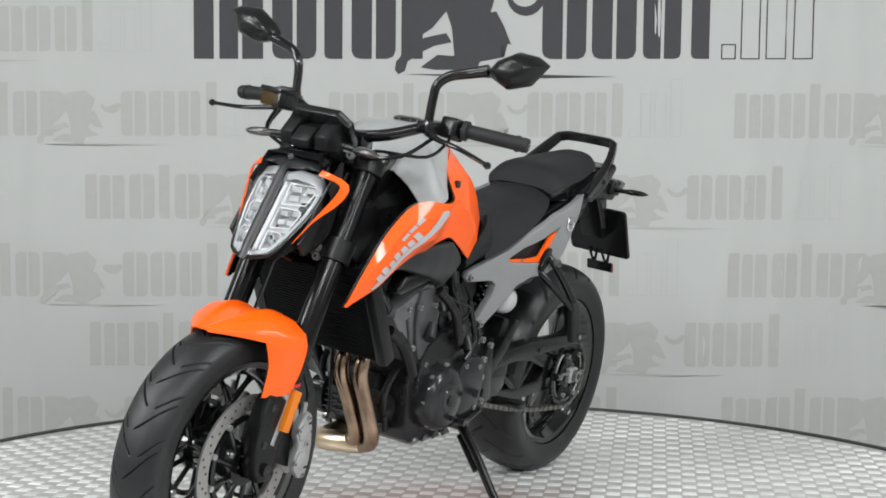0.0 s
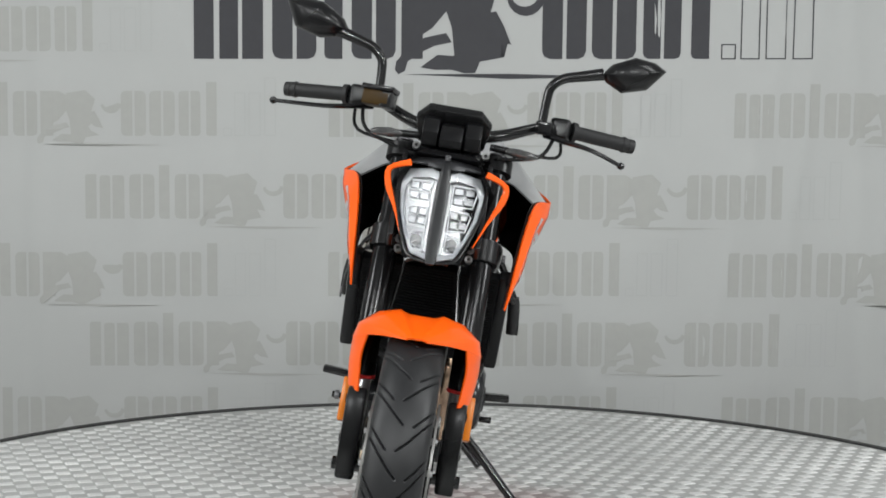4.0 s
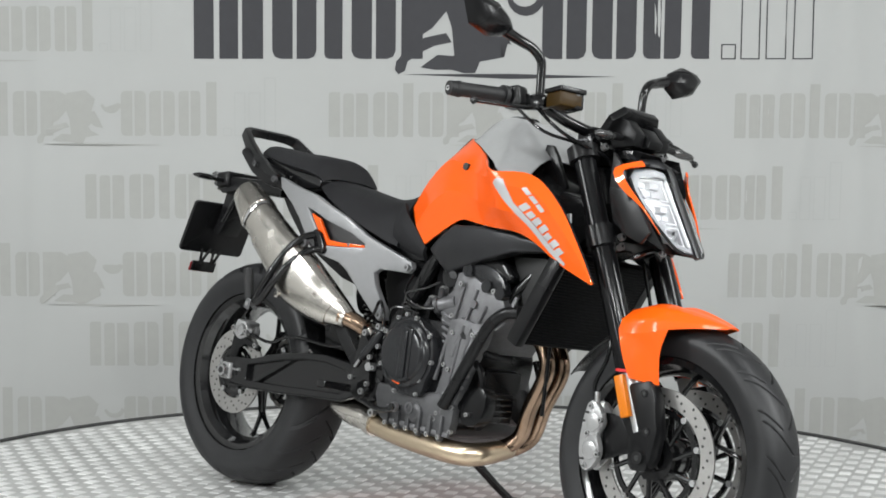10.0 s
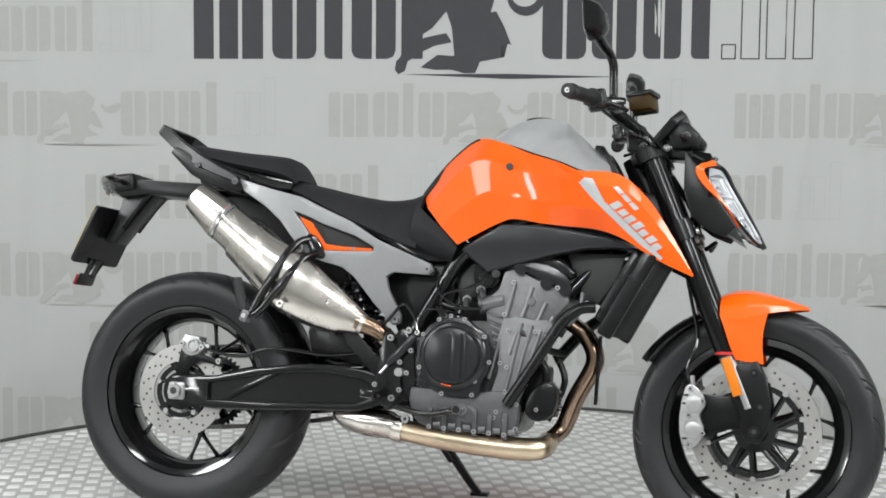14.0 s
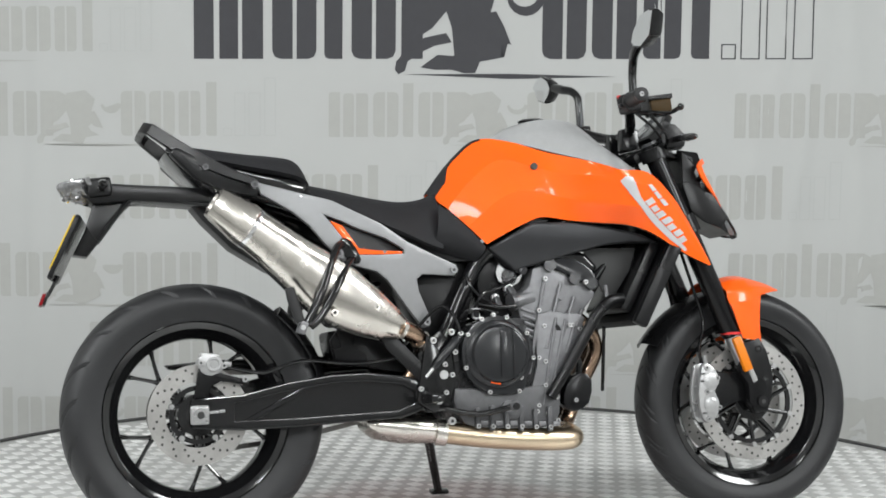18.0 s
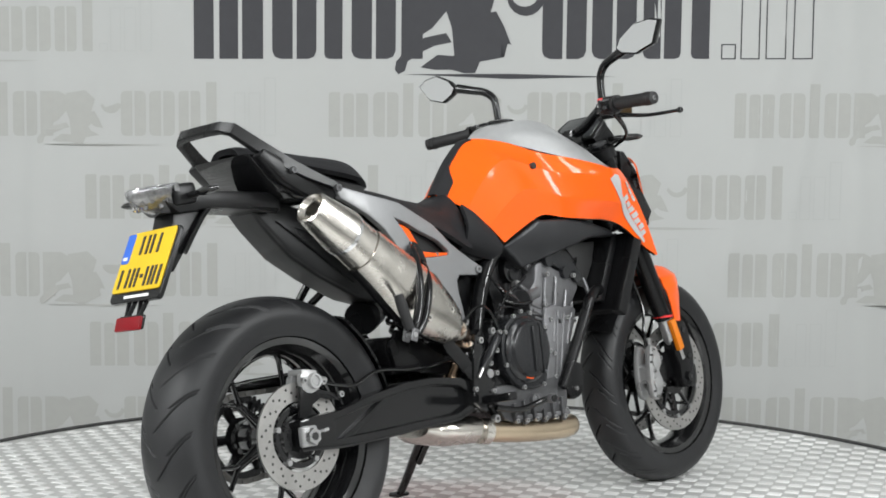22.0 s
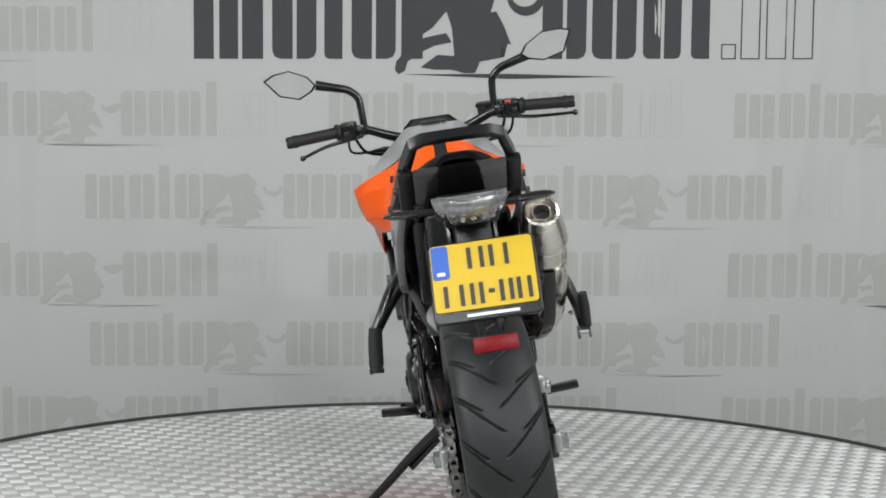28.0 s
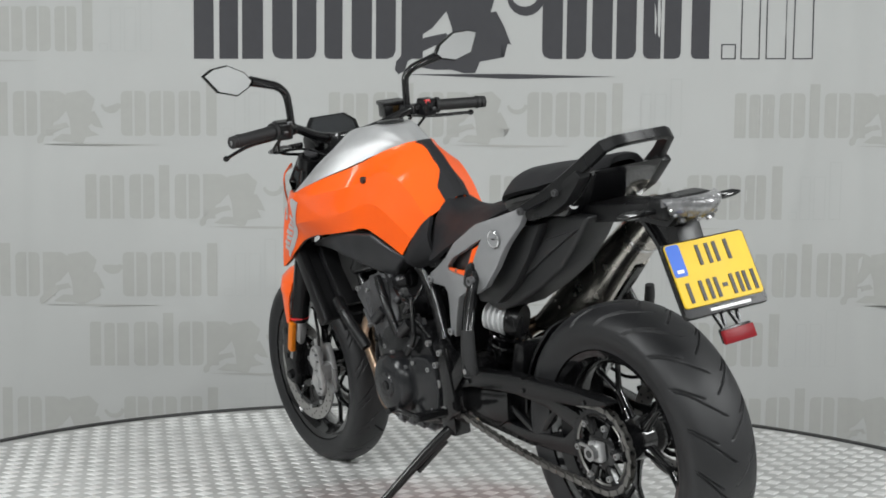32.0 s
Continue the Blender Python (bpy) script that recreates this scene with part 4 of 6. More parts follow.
def surface(cols, per=12):
    """The smooth panel through a grid as a function of (u along, v down), with its outward normal."""
    rows = [straight(c, per) for c in cols]
    g = np.array([[tuple(v) for v in c] for c in (spline(q, per) for q in zip(*rows))])  # [v, u]

    def at(u, v, lift=0.0):
        fu, fv = u * (g.shape[1] - 1), v * (g.shape[0] - 1)
        i, j = min(int(fu), g.shape[1] - 2), min(int(fv), g.shape[0] - 2)
        a, b = fu - i, fv - j
        p = (1 - a) * (1 - b) * g[j, i] + a * (1 - b) * g[j, i + 1] + (1 - a) * b * g[j + 1, i] + a * b * g[j + 1, i + 1]
        n = np.cross(g[j, i + 1] - g[j, i], g[j + 1, i] - g[j, i])
        n = n / (np.linalg.norm(n) + 1e-12)
        if n[1] < 0:
            n = -n
        return Vector(p + n * lift)
    return at


TS = surface(TANK)


def side_of(cols, s):
    return [[(x, y * s, z) for x, y, z in c] for c in cols]


GRID = np.array([tuple(TS(u, v)) for u in np.linspace(0, 1, 161) for v in np.linspace(0, 1, 41)])


def skin(x, z):
    """How far out the side panel lies at a place seen from the side."""
    d = (GRID[:, 0] - x) ** 2 + (GRID[:, 2] - z) ** 2
    k = np.argpartition(d, 10)[:10]
    w = np.exp(-d[k] / 0.006 ** 2) + 1e-9
    return float((w * GRID[k, 1]).sum() / w.sum())


def decal(a, b, s, lift=0.0022, n=24):
    """A thin strip lying on the side panel between two edges, each a list of (x, z)."""
    def along(e):
        return [(float(np.interp(t, np.linspace(0, 1, len(e)), [p[0] for p in e])), float(np.interp(t, np.linspace(0, 1, len(e)), [p[1] for p in e]))) for t in np.linspace(0, 1, n + 1)]
    rows = []
    for f in (0, 0.25, 0.5, 0.75, 1):
        rows.append([])
        for p, q in zip(along(a), along(b)):
            x, z = p[0] + (q[0] - p[0]) * f, p[1] + (q[1] - p[1]) * f
            rows[-1].append((x, s * (skin(x, z) + lift), z))
    return sheet(rows, 0.0008, 1, inward=(0, -s, 0))


core = [[(x, y, z) for y, z in ((-hw, zb), (-hw, zt - 0.03), (-hw * 0.6, zt), (hw * 0.6, zt), (hw, zt - 0.03), (hw, zb))] for x, hw, zb, zt in ((0.66, 0.06, 0.8, 0.86), (0.76, 0.1, 0.76, 0.95), (0.88, 0.11, 0.75, 0.97), (1.0, 0.12, 0.74, 0.95), (1.1, 0.125, 0.72, 0.89), (1.16, 0.09, 0.72, 0.87))]
tank = part("fuel_tank", loft(core), BLACKP, bike, "black inner shell of the fuel tank")
for s in (-1, 1):
    cover = part("tank_cover", sheet(side_of(TANK, s), 0.0045, 5, inward=(0, -s, 0), crease=True), ORANGE, bike, "glossy orange tank cover with pointed fairing")
    cover.data.set_sharp_from_angle(angle=radians(17))
    part("cover_liner", sheet(side_of([[(x, y - 0.0085, z - 0.001) for x, y, z in c] for c in TANK[4:]], s), 0.002, 4, inward=(0, -s, 0), crease=True), SATINB, cover, "black inner liner")
    part("silver_stripe", decal([(1.064, 0.868), (1.083, 0.866), (1.094, 0.846), (1.111, 0.814), (1.169, 0.76), (1.21, 0.722), (1.25, 0.686)], [(1.05, 0.856), (1.064, 0.84), (1.08, 0.822), (1.1, 0.803), (1.159, 0.748), (1.2, 0.712), (1.245, 0.681)], s), MARK, cover, "silver stripe")
    for x, z in ((1.1307, 0.8475), (1.1485, 0.8294), (1.1665, 0.8113)):
        part("mark", decal([(x, z), (x + 0.011, z + 0.0036)], [(x + 0.015, z - 0.0157), (x + 0.0265, z - 0.012)], s, n=3), MARK, cover, "small silver printed bar")
    for k in range(7):
        x, z = 1.122 + 0.0165 * k + (0.002 if k % 2 else 0.0), 0.806 - 0.0155 * k
        l = (1.0, 0.75, 0.95, 1.0, 0.8, 0.9, 1.0, 0.7)[k] * (1.0 if k < 6 else 0.75)
        part("mark", decal([(x, z), (x + 0.021 * l, z + 0.011 * l)], [(x + 0.0125, z - 0.0115), (x + 0.0125 + 0.021 * l, z - 0.0115 + 0.011 * l)], s, n=4), MARK, cover, "silver printed bar")
    part("grommet", cyl((0.858, s * 0.125, 0.905), (0.858, s * 0.141, 0.907), 0.009, 14, 0.002), INK, cover, "dark round fixing hole")
top = [[(x, 0, zc), (x + d * 0.35, y * 0.46, zc - 0.003), (x + d * 0.7, y * 0.74, ze + (zc - ze) * 0.58), (x + d, y, ze)] for x, d, zc, y, ze in ((0.775, 0.03, 0.994, 0.066, 0.982), (0.84, 0.02, 1.03, 0.1, 0.964), (0.905, 0.015, 1.043, 0.138, 0.941), (0.975, 0.02, 1.032, 0.19, 0.914), (1.025, 0.035, 0.985, 0.232, 0.886), (1.066, 0.06, 0.938, 0.205, 0.878))]
full = [[(x, -y, z) for x, y, z in c[:0:-1]] + c for c in top]
cap = part("tank_top", sheet(full, 0.004, 4, inward=(0, 0, -1), crease=True), SILVER, bike, "silver painted tank top")
for s in (-1, 1):
    part("head_fin", plate([(1.05, 0.925), (1.062, 0.972), (1.082, 0.97), (1.1, 0.945), (1.14, 0.87), (1.12, 0.85), (1.08, 0.885)], s * 0.07, s * 0.084, 0.004), BLACKP, bike, "black plastic fin in front of the tank")
part("filler_cap", lathe([(0.004, 0.0), (0.036, 0.0), (0.038, 0.006), (0.03, 0.01), (0.004, 0.01)], (0.905, 0, 1.04), "Z", 28), BLACKM, cap, "round black filler cap")
strap = []
for u, v in ((0.0, 0.11), (0.03, 0.11), (0.05, 0.11), (0.06, 0.105), (0.085, 0.02), (0.12, 0.02), (0.16, 0.02), (0.19, 0.02), (0.213, 0.02)):
    half = [TS(u, v * f, 0.0016) for f in (0.0, 0.5, 1.0)]
    strap.append([(p.x, -p.y, p.z) for p in half[::-1]] + [(half[0].x, 0.0, half[0].z + 0.001)] + [tuple(p) for p in half])
part("tank_strap", sheet(strap, 0.003, 2, inward=(1, 0, -0.5)), VINYL, bike, "dark grey tank pad")


def swell(x, z):
    """The intake panel bellies out in the middle and tucks in at its rear and foot."""
    return float(np.interp(x, (0.73, 0.78, 0.84, 0.92, 1.0, 1.1, 1.2), (-0.012, 0.004, 0.016, 0.026, 0.028, 0.022, 0.01))) - 0.026 * min(max((0.735 - z) / 0.085, 0), 1) ** 1.6


for s in (-1, 1):
    box = [(0.735, 0.7), (0.846, 0.763), (0.947, 0.761), (1.048, 0.75), (1.149, 0.729), (1.2, 0.707), (1.119, 0.71), (1.055, 0.706), (0.96, 0.684), (0.888, 0.664), (0.806, 0.642)]
    shroud = part("air_intake_panel", contour(plate(box, s * 0.08, s * 0.128, 0.008, segments=3), lambda x, z: s * swell(x, z)), PANELB, bike, "dark grey plastic side panel under the tank")

seatcols = []
for x, hw, zt, zs in ((0.255, 0.085, 0.877, 0.852), (0.30, 0.11, 0.868, 0.834), (0.36, 0.128, 0.856, 0.806), (0.44, 0.135, 0.839, 0.77), (0.52, 0.132, 0.828, 0.737), (0.58, 0.12, 0.834, 0.712), (0.618, 0.112, 0.85, 0.7)):
    seatcols.append([(x, hw * a, zs + (zt - zs) * (1 - abs(a) ** 3.2)) for a in (-1, -0.92, -0.7, -0.35, 0, 0.35, 0.7, 0.92, 1)])
bm = sheet(seatcols, 0.012, 4, inward=(0, 0, -1))
for s in (-1, 1):
    wing = [[(0.612, 0.095 * s, 0.815), (0.64, 0.112 * s, 0.79), (0.69, 0.118 * s, 0.745), (0.728, 0.118 * s, 0.704)], [(0.606, 0.117 * s, 0.765), (0.64, 0.124 * s, 0.75), (0.68, 0.124 * s, 0.72), (0.722, 0.118 * s, 0.69)],
            [(0.6, 0.11 * s, 0.72), (0.632, 0.112 * s, 0.71), (0.67, 0.11 * s, 0.695), (0.714, 0.106 * s, 0.678)], [(0.596, 0.086 * s, 0.7), (0.63, 0.084 * s, 0.69), (0.665, 0.084 * s, 0.68), (0.708, 0.09 * s, 0.668)]]
    bm = sheet(wing, 0.012, 4, bm, inward=(0, -s, 0))
seat = part("rider_seat", bm, VINYL, bike, "black vinyl rider seat")
part("seat_base", plate([(0.26, 0.845), (0.40, 0.79), (0.56, 0.715), (0.64, 0.67), (0.7, 0.67), (0.6, 0.8), (0.45, 0.81), (0.3, 0.85)], -0.075, 0.075, 0.004), BLACKP, seat)
pill = []
for x, hw, zt, zs in ((-0.055, 0.05, 0.966, 0.945), (-0.03, 0.075, 0.968, 0.938), (0.05, 0.105, 0.957, 0.922), (0.13, 0.12, 0.947, 0.905), (0.2, 0.123, 0.941, 0.893), (0.25, 0.118, 0.932, 0.882), (0.272, 0.108, 0.905, 0.872), (0.282, 0.1, 0.874, 0.862)):
    pill.append([(x, hw * a, zs + (zt - zs) * (1 - abs(a) ** 3.6)) for a in (-1, -0.93, -0.7, -0.35, 0, 0.35, 0.7, 0.93, 1)])
pillion = part("pillion_seat", sheet(pill, 0.014, 4, inward=(0, 0, -1)), VINYL, bike, "black vinyl pillion seat")
part("pillion_base", plate([(-0.07, 0.945), (0.03, 0.925), (0.15, 0.895), (0.28, 0.868), (0.27, 0.84), (0.14, 0.835), (0.05, 0.838), (-0.02, 0.89), (-0.055, 0.925)], -0.102, 0.102, 0.014), GLOSSB, bike, "black plastic tail under the pillion seat")

# tail
rail = [(0.14, -0.142, 0.862), (0.08, -0.134, 0.886), (0.02, -0.126, 0.914), (-0.045, -0.112, 0.955), (-0.1, -0.093, 0.996), (-0.113, -0.07, 1.003), (-0.114, -0.03, 1.004), (-0.114, 0, 1.004)]
HU = [0.012, 0.012, 0.011, 0.01, 0.009, 0.009, 0.009, 0.009]
HW = [0.008, 0.012, 0.0155, 0.016, 0.015, 0.0135, 0.0125, 0.0125]
part("grab_rail", flat_bar(rail + mir(rail)[-2::-1], HU + HU[-2::-1], HW + HW[-2::-1]), BLACKP, bike, "black looped grab rail")
for s in (-1, 1):
    tailp = [(0.15, 0.873), (0.162, 0.85), (0.145, 0.828), (0.06, 0.846), (0.0, 0.876), (-0.035, 0.908), (-0.062, 0.934), (-0.045, 0.95), (0.028, 0.916)]
    cov = part("tail_side_cover", plate(tailp, s * 0.1, s * 0.134, 0.008), BLACKP, bike, "black plastic tail side cover")
    bolt(cov, (0.024, s * 0.139, 0.9), 0.008, 0.006, (0, s, 0), ALUD)
    bolt(cov, (0.138, s * 0.155, 0.856), 0.009, 0.006, (0, s, 0), ALUD)


def holed(outline, hole, y0, y1, width=0.0):
    """A slab with an opening through it."""
    bm = bmesh.new()
    edges = []
    for loop in (outline, hole):
        vs = [bm.verts.new((x, y0, z)) for x, z in loop]
        edges += [bm.edges.new((a, b)) for a, b in zip(vs, vs[1:] + vs[:1])]
    bmesh.ops.triangle_fill(bm, edges=edges, use_beauty=True, use_dissolve=False)
    ex = bmesh.ops.extrude_face_region(bm, geom=bm.faces[:])
    bmesh.ops.translate(bm, vec=(0, y1 - y0, 0), verts=[g for g in ex["geom"] if isinstance(g, bmesh.types.BMVert)])
    bmesh.ops.recalc_face_normals(bm, faces=bm.faces)
    if width:
        bevel(bm, width, 2, 50)
    return bm


def rounded(outline, per=3):
    return [(p[0], p[2]) for p in spline([(x, 0, z) for x, z in outline], per, closed=True)]


PANEL = [(0.14, 0.866), (0.24, 0.838), (0.324, 0.818), (0.38, 0.792), (0.451, 0.762), (0.521, 0.718), (0.606, 0.682), (0.655, 0.662), (0.662, 0.646), (0.65, 0.634), (0.563, 0.637), (0.546, 0.625), (0.552, 0.594), (0.584, 0.528), (0.582, 0.508), (0.563, 0.503), (0.521, 0.552), (0.465, 0.622), (0.437, 0.643), (0.381, 0.657), (0.339, 0.678), (0.304, 0.713), (0.269, 0.756), (0.227, 0.791), (0.157, 0.834)]
QUAD = [(0.305, 0.782), (0.35, 0.766), (0.38, 0.752), (0.465, 0.724), (0.512, 0.698), (0.512, 0.688), (0.437, 0.684), (0.385, 0.684), (0.362, 0.71), (0.335, 0.745)]


def bow(bm, s):
    return contour(bm, lambda x, z: s * (float(np.interp(x, BOWX, BOWY)) - 0.008 * ((z - 0.72) / 0.15) ** 2))


BOWY = [p.y for p in spline([(0.0, y, 0) for y in (0.006, 0.018, 0.025, 0.022, 0.01, -0.008, -0.03, -0.046)], 9)]
BOWX = np.linspace(0.13, 0.66, len(BOWY))


PANEL_LEFT = PANEL[:18] + [(0.41, 0.645), (0.36, 0.645), (0.305, 0.668), (0.256, 0.715), (0.215, 0.77), (0.165, 0.82)]
for s in (-1, 1):
    a, b = (s * 0.118, s * 0.137)
    sp = part("side_panel", bow(holed(PANEL if s < 0 else PANEL_LEFT, QUAD, a, b, 0.003), s), GREYP, bike, "silver grey painted rear side panel")
    inner = [(0.32, 0.768), (0.352, 0.755), (0.392, 0.7), (0.44, 0.695), (0.508, 0.694), (0.508, 0.688), (0.437, 0.685), (0.386, 0.685), (0.363, 0.711), (0.336, 0.746)]
    part("orange_inlay", bow(plate(inner, s * 0.125, s * 0.134, 0.0015), s), ORANGE, sp, "orange inlay strip")
    part("panel_backing", bow(plate([(0.29, 0.79), (0.47, 0.73), (0.53, 0.69), (0.38, 0.67), (0.34, 0.7)], s * 0.105, s * 0.114, 0.002), s), DARKP, sp)
    bolt(sp, (0.46, s * 0.137, 0.692), 0.004, 0.002, (0, s, 0), GREYP)
    bolt(sp, (0.648, s * 0.094, 0.648), 0.009, 0.006, (0, s, 0), GREYP)
    bolt(sp, (0.572, s * 0.1, 0.518), 0.009, 0.006, (0, s, 0), GREYP)
    if s > 0:
        part("badge", cyl((0.25, 0.15, 0.786), (0.25, 0.162, 0.787), 0.019, 24, 0.002), GREYP, sp, "round metal badge")
        part("badge_ring", lathe([(0.016, 0.0), (0.021, 0.0), (0.022, 0.002), (0.02, 0.004), (0.017, 0.003)], (0.25, 0.1605, 0.787), "Y", 24, closed=True), CHROME, sp)
        part("badge_bar", block((0.014, 0.002, 0.004), Matrix.Translation((0.25, 0.1622, 0.787)), 0.0005), INK, sp)
und = [(-0.012, 0.838), (0.1, 0.84), (0.2, 0.81), (0.33, 0.72), (0.42, 0.64), (0.415, 0.597), (0.375, 0.586), (0.3, 0.606), (0.19, 0.66), (0.1, 0.715), (0.03, 0.785)]
under = part("undertail", plate(und, -0.012, 0.085, 0.012, segments=3), TAILB, bike, "black plastic inner rear mudguard")
part("undertail_cheek", plate([(0.13, 0.82), (0.22, 0.81), (0.33, 0.72), (0.42, 0.645), (0.415, 0.612), (0.34, 0.612), (0.26, 0.664), (0.19, 0.74)], 0.078, 0.112, 0.01, segments=2), TAILB, under)
part("undertail_rib", plate([(0.02, 0.81), (0.14, 0.78), (0.3, 0.67), (0.29, 0.655), (0.12, 0.755)], 0.08, 0.092, 0.005), TAILB, under)
part("undertail_rib", plate([(0.06, 0.8), (0.16, 0.77), (0.3, 0.66), (0.29, 0.64), (0.14, 0.745)], -0.019, -0.009, 0.005), BLACKP, under)
part("undertail_rib", plate([(0.2, 0.8), (0.25, 0.77), (0.36, 0.66), (0.33, 0.66)], -0.019, -0.009, 0.004), BLACKP, under)
arm = [(0.05, 0.86), (-0.133, 0.868), (-0.2, 0.872), (-0.25, 0.876), (-0.27, 0.846), (-0.235, 0.82), (-0.147, 0.829), (0.05, 0.815)]
tail = part("tail_arm", plate(arm, -0.056, 0.056, 0.008), BLACKP, bike, "black number plate carrier arm")
for s in (-1, 1):
    part("arm_rail", tube([(0.04, s * 0.05, 0.822), (-0.12, s * 0.048, 0.834), (-0.16, s * 0.046, 0.82), (-0.225, s * 0.045, 0.735)], 0.007, 8), BLACKM, tail)
lightcols = [[(x0 - 0.055 * (1 - abs(a) ** 2) * q, 0.076 * a * w, z) for x0, z, q, w in ((-0.245, 0.884, 0.7, 1.0), (-0.262, 0.876, 1.0, 1.0), (-0.262, 0.858, 1.0, 0.92), (-0.248, 0.838, 0.9, 0.7), (-0.235, 0.824, 0.4, 0.5))] for a in (-1, -0.75, -0.4, 0, 0.4, 0.75, 1)]
tl = part("tail_lamp", sheet(lightcols, 0.02, 3, inward=(1, 0, 0)), TAIL, bike, "clear faceted tail lamp")
rng = random.Random(9)
for z, q, wide, n in ((0.874, 1.0, 1.0, 9), (0.862, 1.0, 0.94, 9), (0.849, 0.96, 0.84, 7), (0.837, 0.9, 0.66, 5)):
    for k in range(n):
        a = (k - (n - 1) / 2) / (n / 2)
        m = Matrix.Translation((-0.264 - 0.055 * (1 - a * a) * q + 0.0115, 0.076 * a * wide, z)) @ pose(0, 0, 0, rng.uniform(-25, 25), rng.uniform(-30, 30), rng.uniform(-30, 30) - 50 * a)
        part("lamp_facet", block((0.009, 0.0135 * wide, 0.0095), m, 0.0015), CHROME if rng.random() < 0.3 else TAIL, tl)
part("lamp_housing", block((0.06, 0.14, 0.046), Matrix.Translation((-0.222, 0, 0.861)) @ pose(0, 0, 0, 0, -6, 0), 0.012, segments=3), BLACKP, tl, "black lamp housing")
hold = [(-0.232, 0.833), (-0.15, 0.833), (-0.147, 0.826), (-0.2, 0.76), (-0.25, 0.695), (-0.285, 0.7), (-0.255, 0.76)]
part("plate_holder", plate(hold, -0.036, 0.036, 0.006), BLACKP, tail)
for s in (-1, 1):
    ind = part("rear_indicator", tube([(-0.215, s * 0.05, 0.855), (-0.215, s * 0.105, 0.858)], 0.007, 10, 2), BLACKP, bike, "slim black rear indicator")
    part("indicator_lens", tube([(-0.214, s * 0.1, 0.858), (-0.216, s * 0.125, 0.859), (-0.218, s * 0.155, 0.86), (-0.22, s * 0.176, 0.86)], [0.009, 0.014, 0.012, 0.003], 12, 3, flat=0.7, up=(0, 0, 1)), GLOSSB, ind, "dark glossy indicator lens")
# number plate, tilted; its face towards -x
PL = Matrix.Translation((-0.3, -0.004, 0.716)) @ pose(0, 0, 0, 0, 25, -6)
def rounded_plate(w, h, t, m, r=0.012):
    o = []
    for cy, cz, a0 in ((w / 2 - r, h / 2 - r, 0), (-w / 2 + r, h / 2 - r, 90), (-w / 2 + r, -h / 2 + r, 180), (w / 2 - r, -h / 2 + r, 270)):
        o += [(cy + r * math.cos(radians(a0 + 22.5 * k)), cz + r * math.sin(radians(a0 + 22.5 * k))) for k in range(5)]
    bm = loft([[m @ Vector((x, y, z)) for y, z in o] for x in (-t / 2, t / 2)])
    bmesh.ops.recalc_face_normals(bm, faces=bm.faces)
    return bevel(bm, t * 0.2, 1)


pf = part("number_plate_frame", rounded_plate(0.216, 0.166, 0.012, PL @ Matrix.Translation((0.004, 0, 0))), BLACKP, bike, "black number plate holder")
part("number_plate", rounded_plate(0.204, 0.14, 0.004, PL @ Matrix.Translation((-0.004, 0, 0.009)), 0.008), YELLOW, pf, "yellow number plate with unreadable black bars")
part("plate_band", rounded_plate(0.034, 0.07, 0.003, PL @ Matrix.Translation((-0.0055, 0.083, 0.042)), 0.006), BLUE, pf, "blue band")
part("band_mark", block((0.003, 0.016, 0.007), PL @ Matrix.Translation((-0.0068, 0.083, 0.018)), 0), WHITE, pf)
for y0, y1, z in ((0.03, -0.005, 0.045), (-0.013, -0.055, 0.045), (0.085, 0.04, -0.03), (0.03, 0.004, -0.03), (-0.028, -0.055, -0.03), (-0.062, -0.092, -0.03)):
    for t in (0, 1):
        yy = y0 + (y1 - y0) * (0.15 + 0.7 * t)
        part("plate_bar", block((0.003, 0.0085, 0.044), PL @ Matrix.Translation((-0.0062, yy, z)), 0), INK, pf)
part("plate_bar", block((0.003, 0.012, 0.008), PL @ Matrix.Translation((-0.0062, -0.012, -0.028)), 0), INK, pf)
part("frame_print", block((0.003, 0.104, 0.006), PL @ Matrix.Translation((-0.0028, -0.01, -0.0725)), 0), WHITE, pf, "white printed bar")
for y0, y1 in ((-0.036, -0.024), (-0.008, -0.022), (0.006, 0.018), (0.034, 0.022)):
    part("reflector_strut", tube([(-0.318, y0, 0.65), (-0.343, y1, 0.604)], 0.0048, 6, 1), BLACKP, pf)
part("rear_reflector", block((0.008, 0.088, 0.03), Matrix.Translation((-0.356, -0.005, 0.594)) @ pose(0, 0, 0, 0, 20, 0), 0.003), RED, bike, "red rear reflector")
part("reflector_back", block((0.008, 0.086, 0.032), Matrix.Translation((-0.348, -0.005, 0.596)) @ pose(0, 0, 0, 0, 20, 0), 0.003), BLACKP, pf)

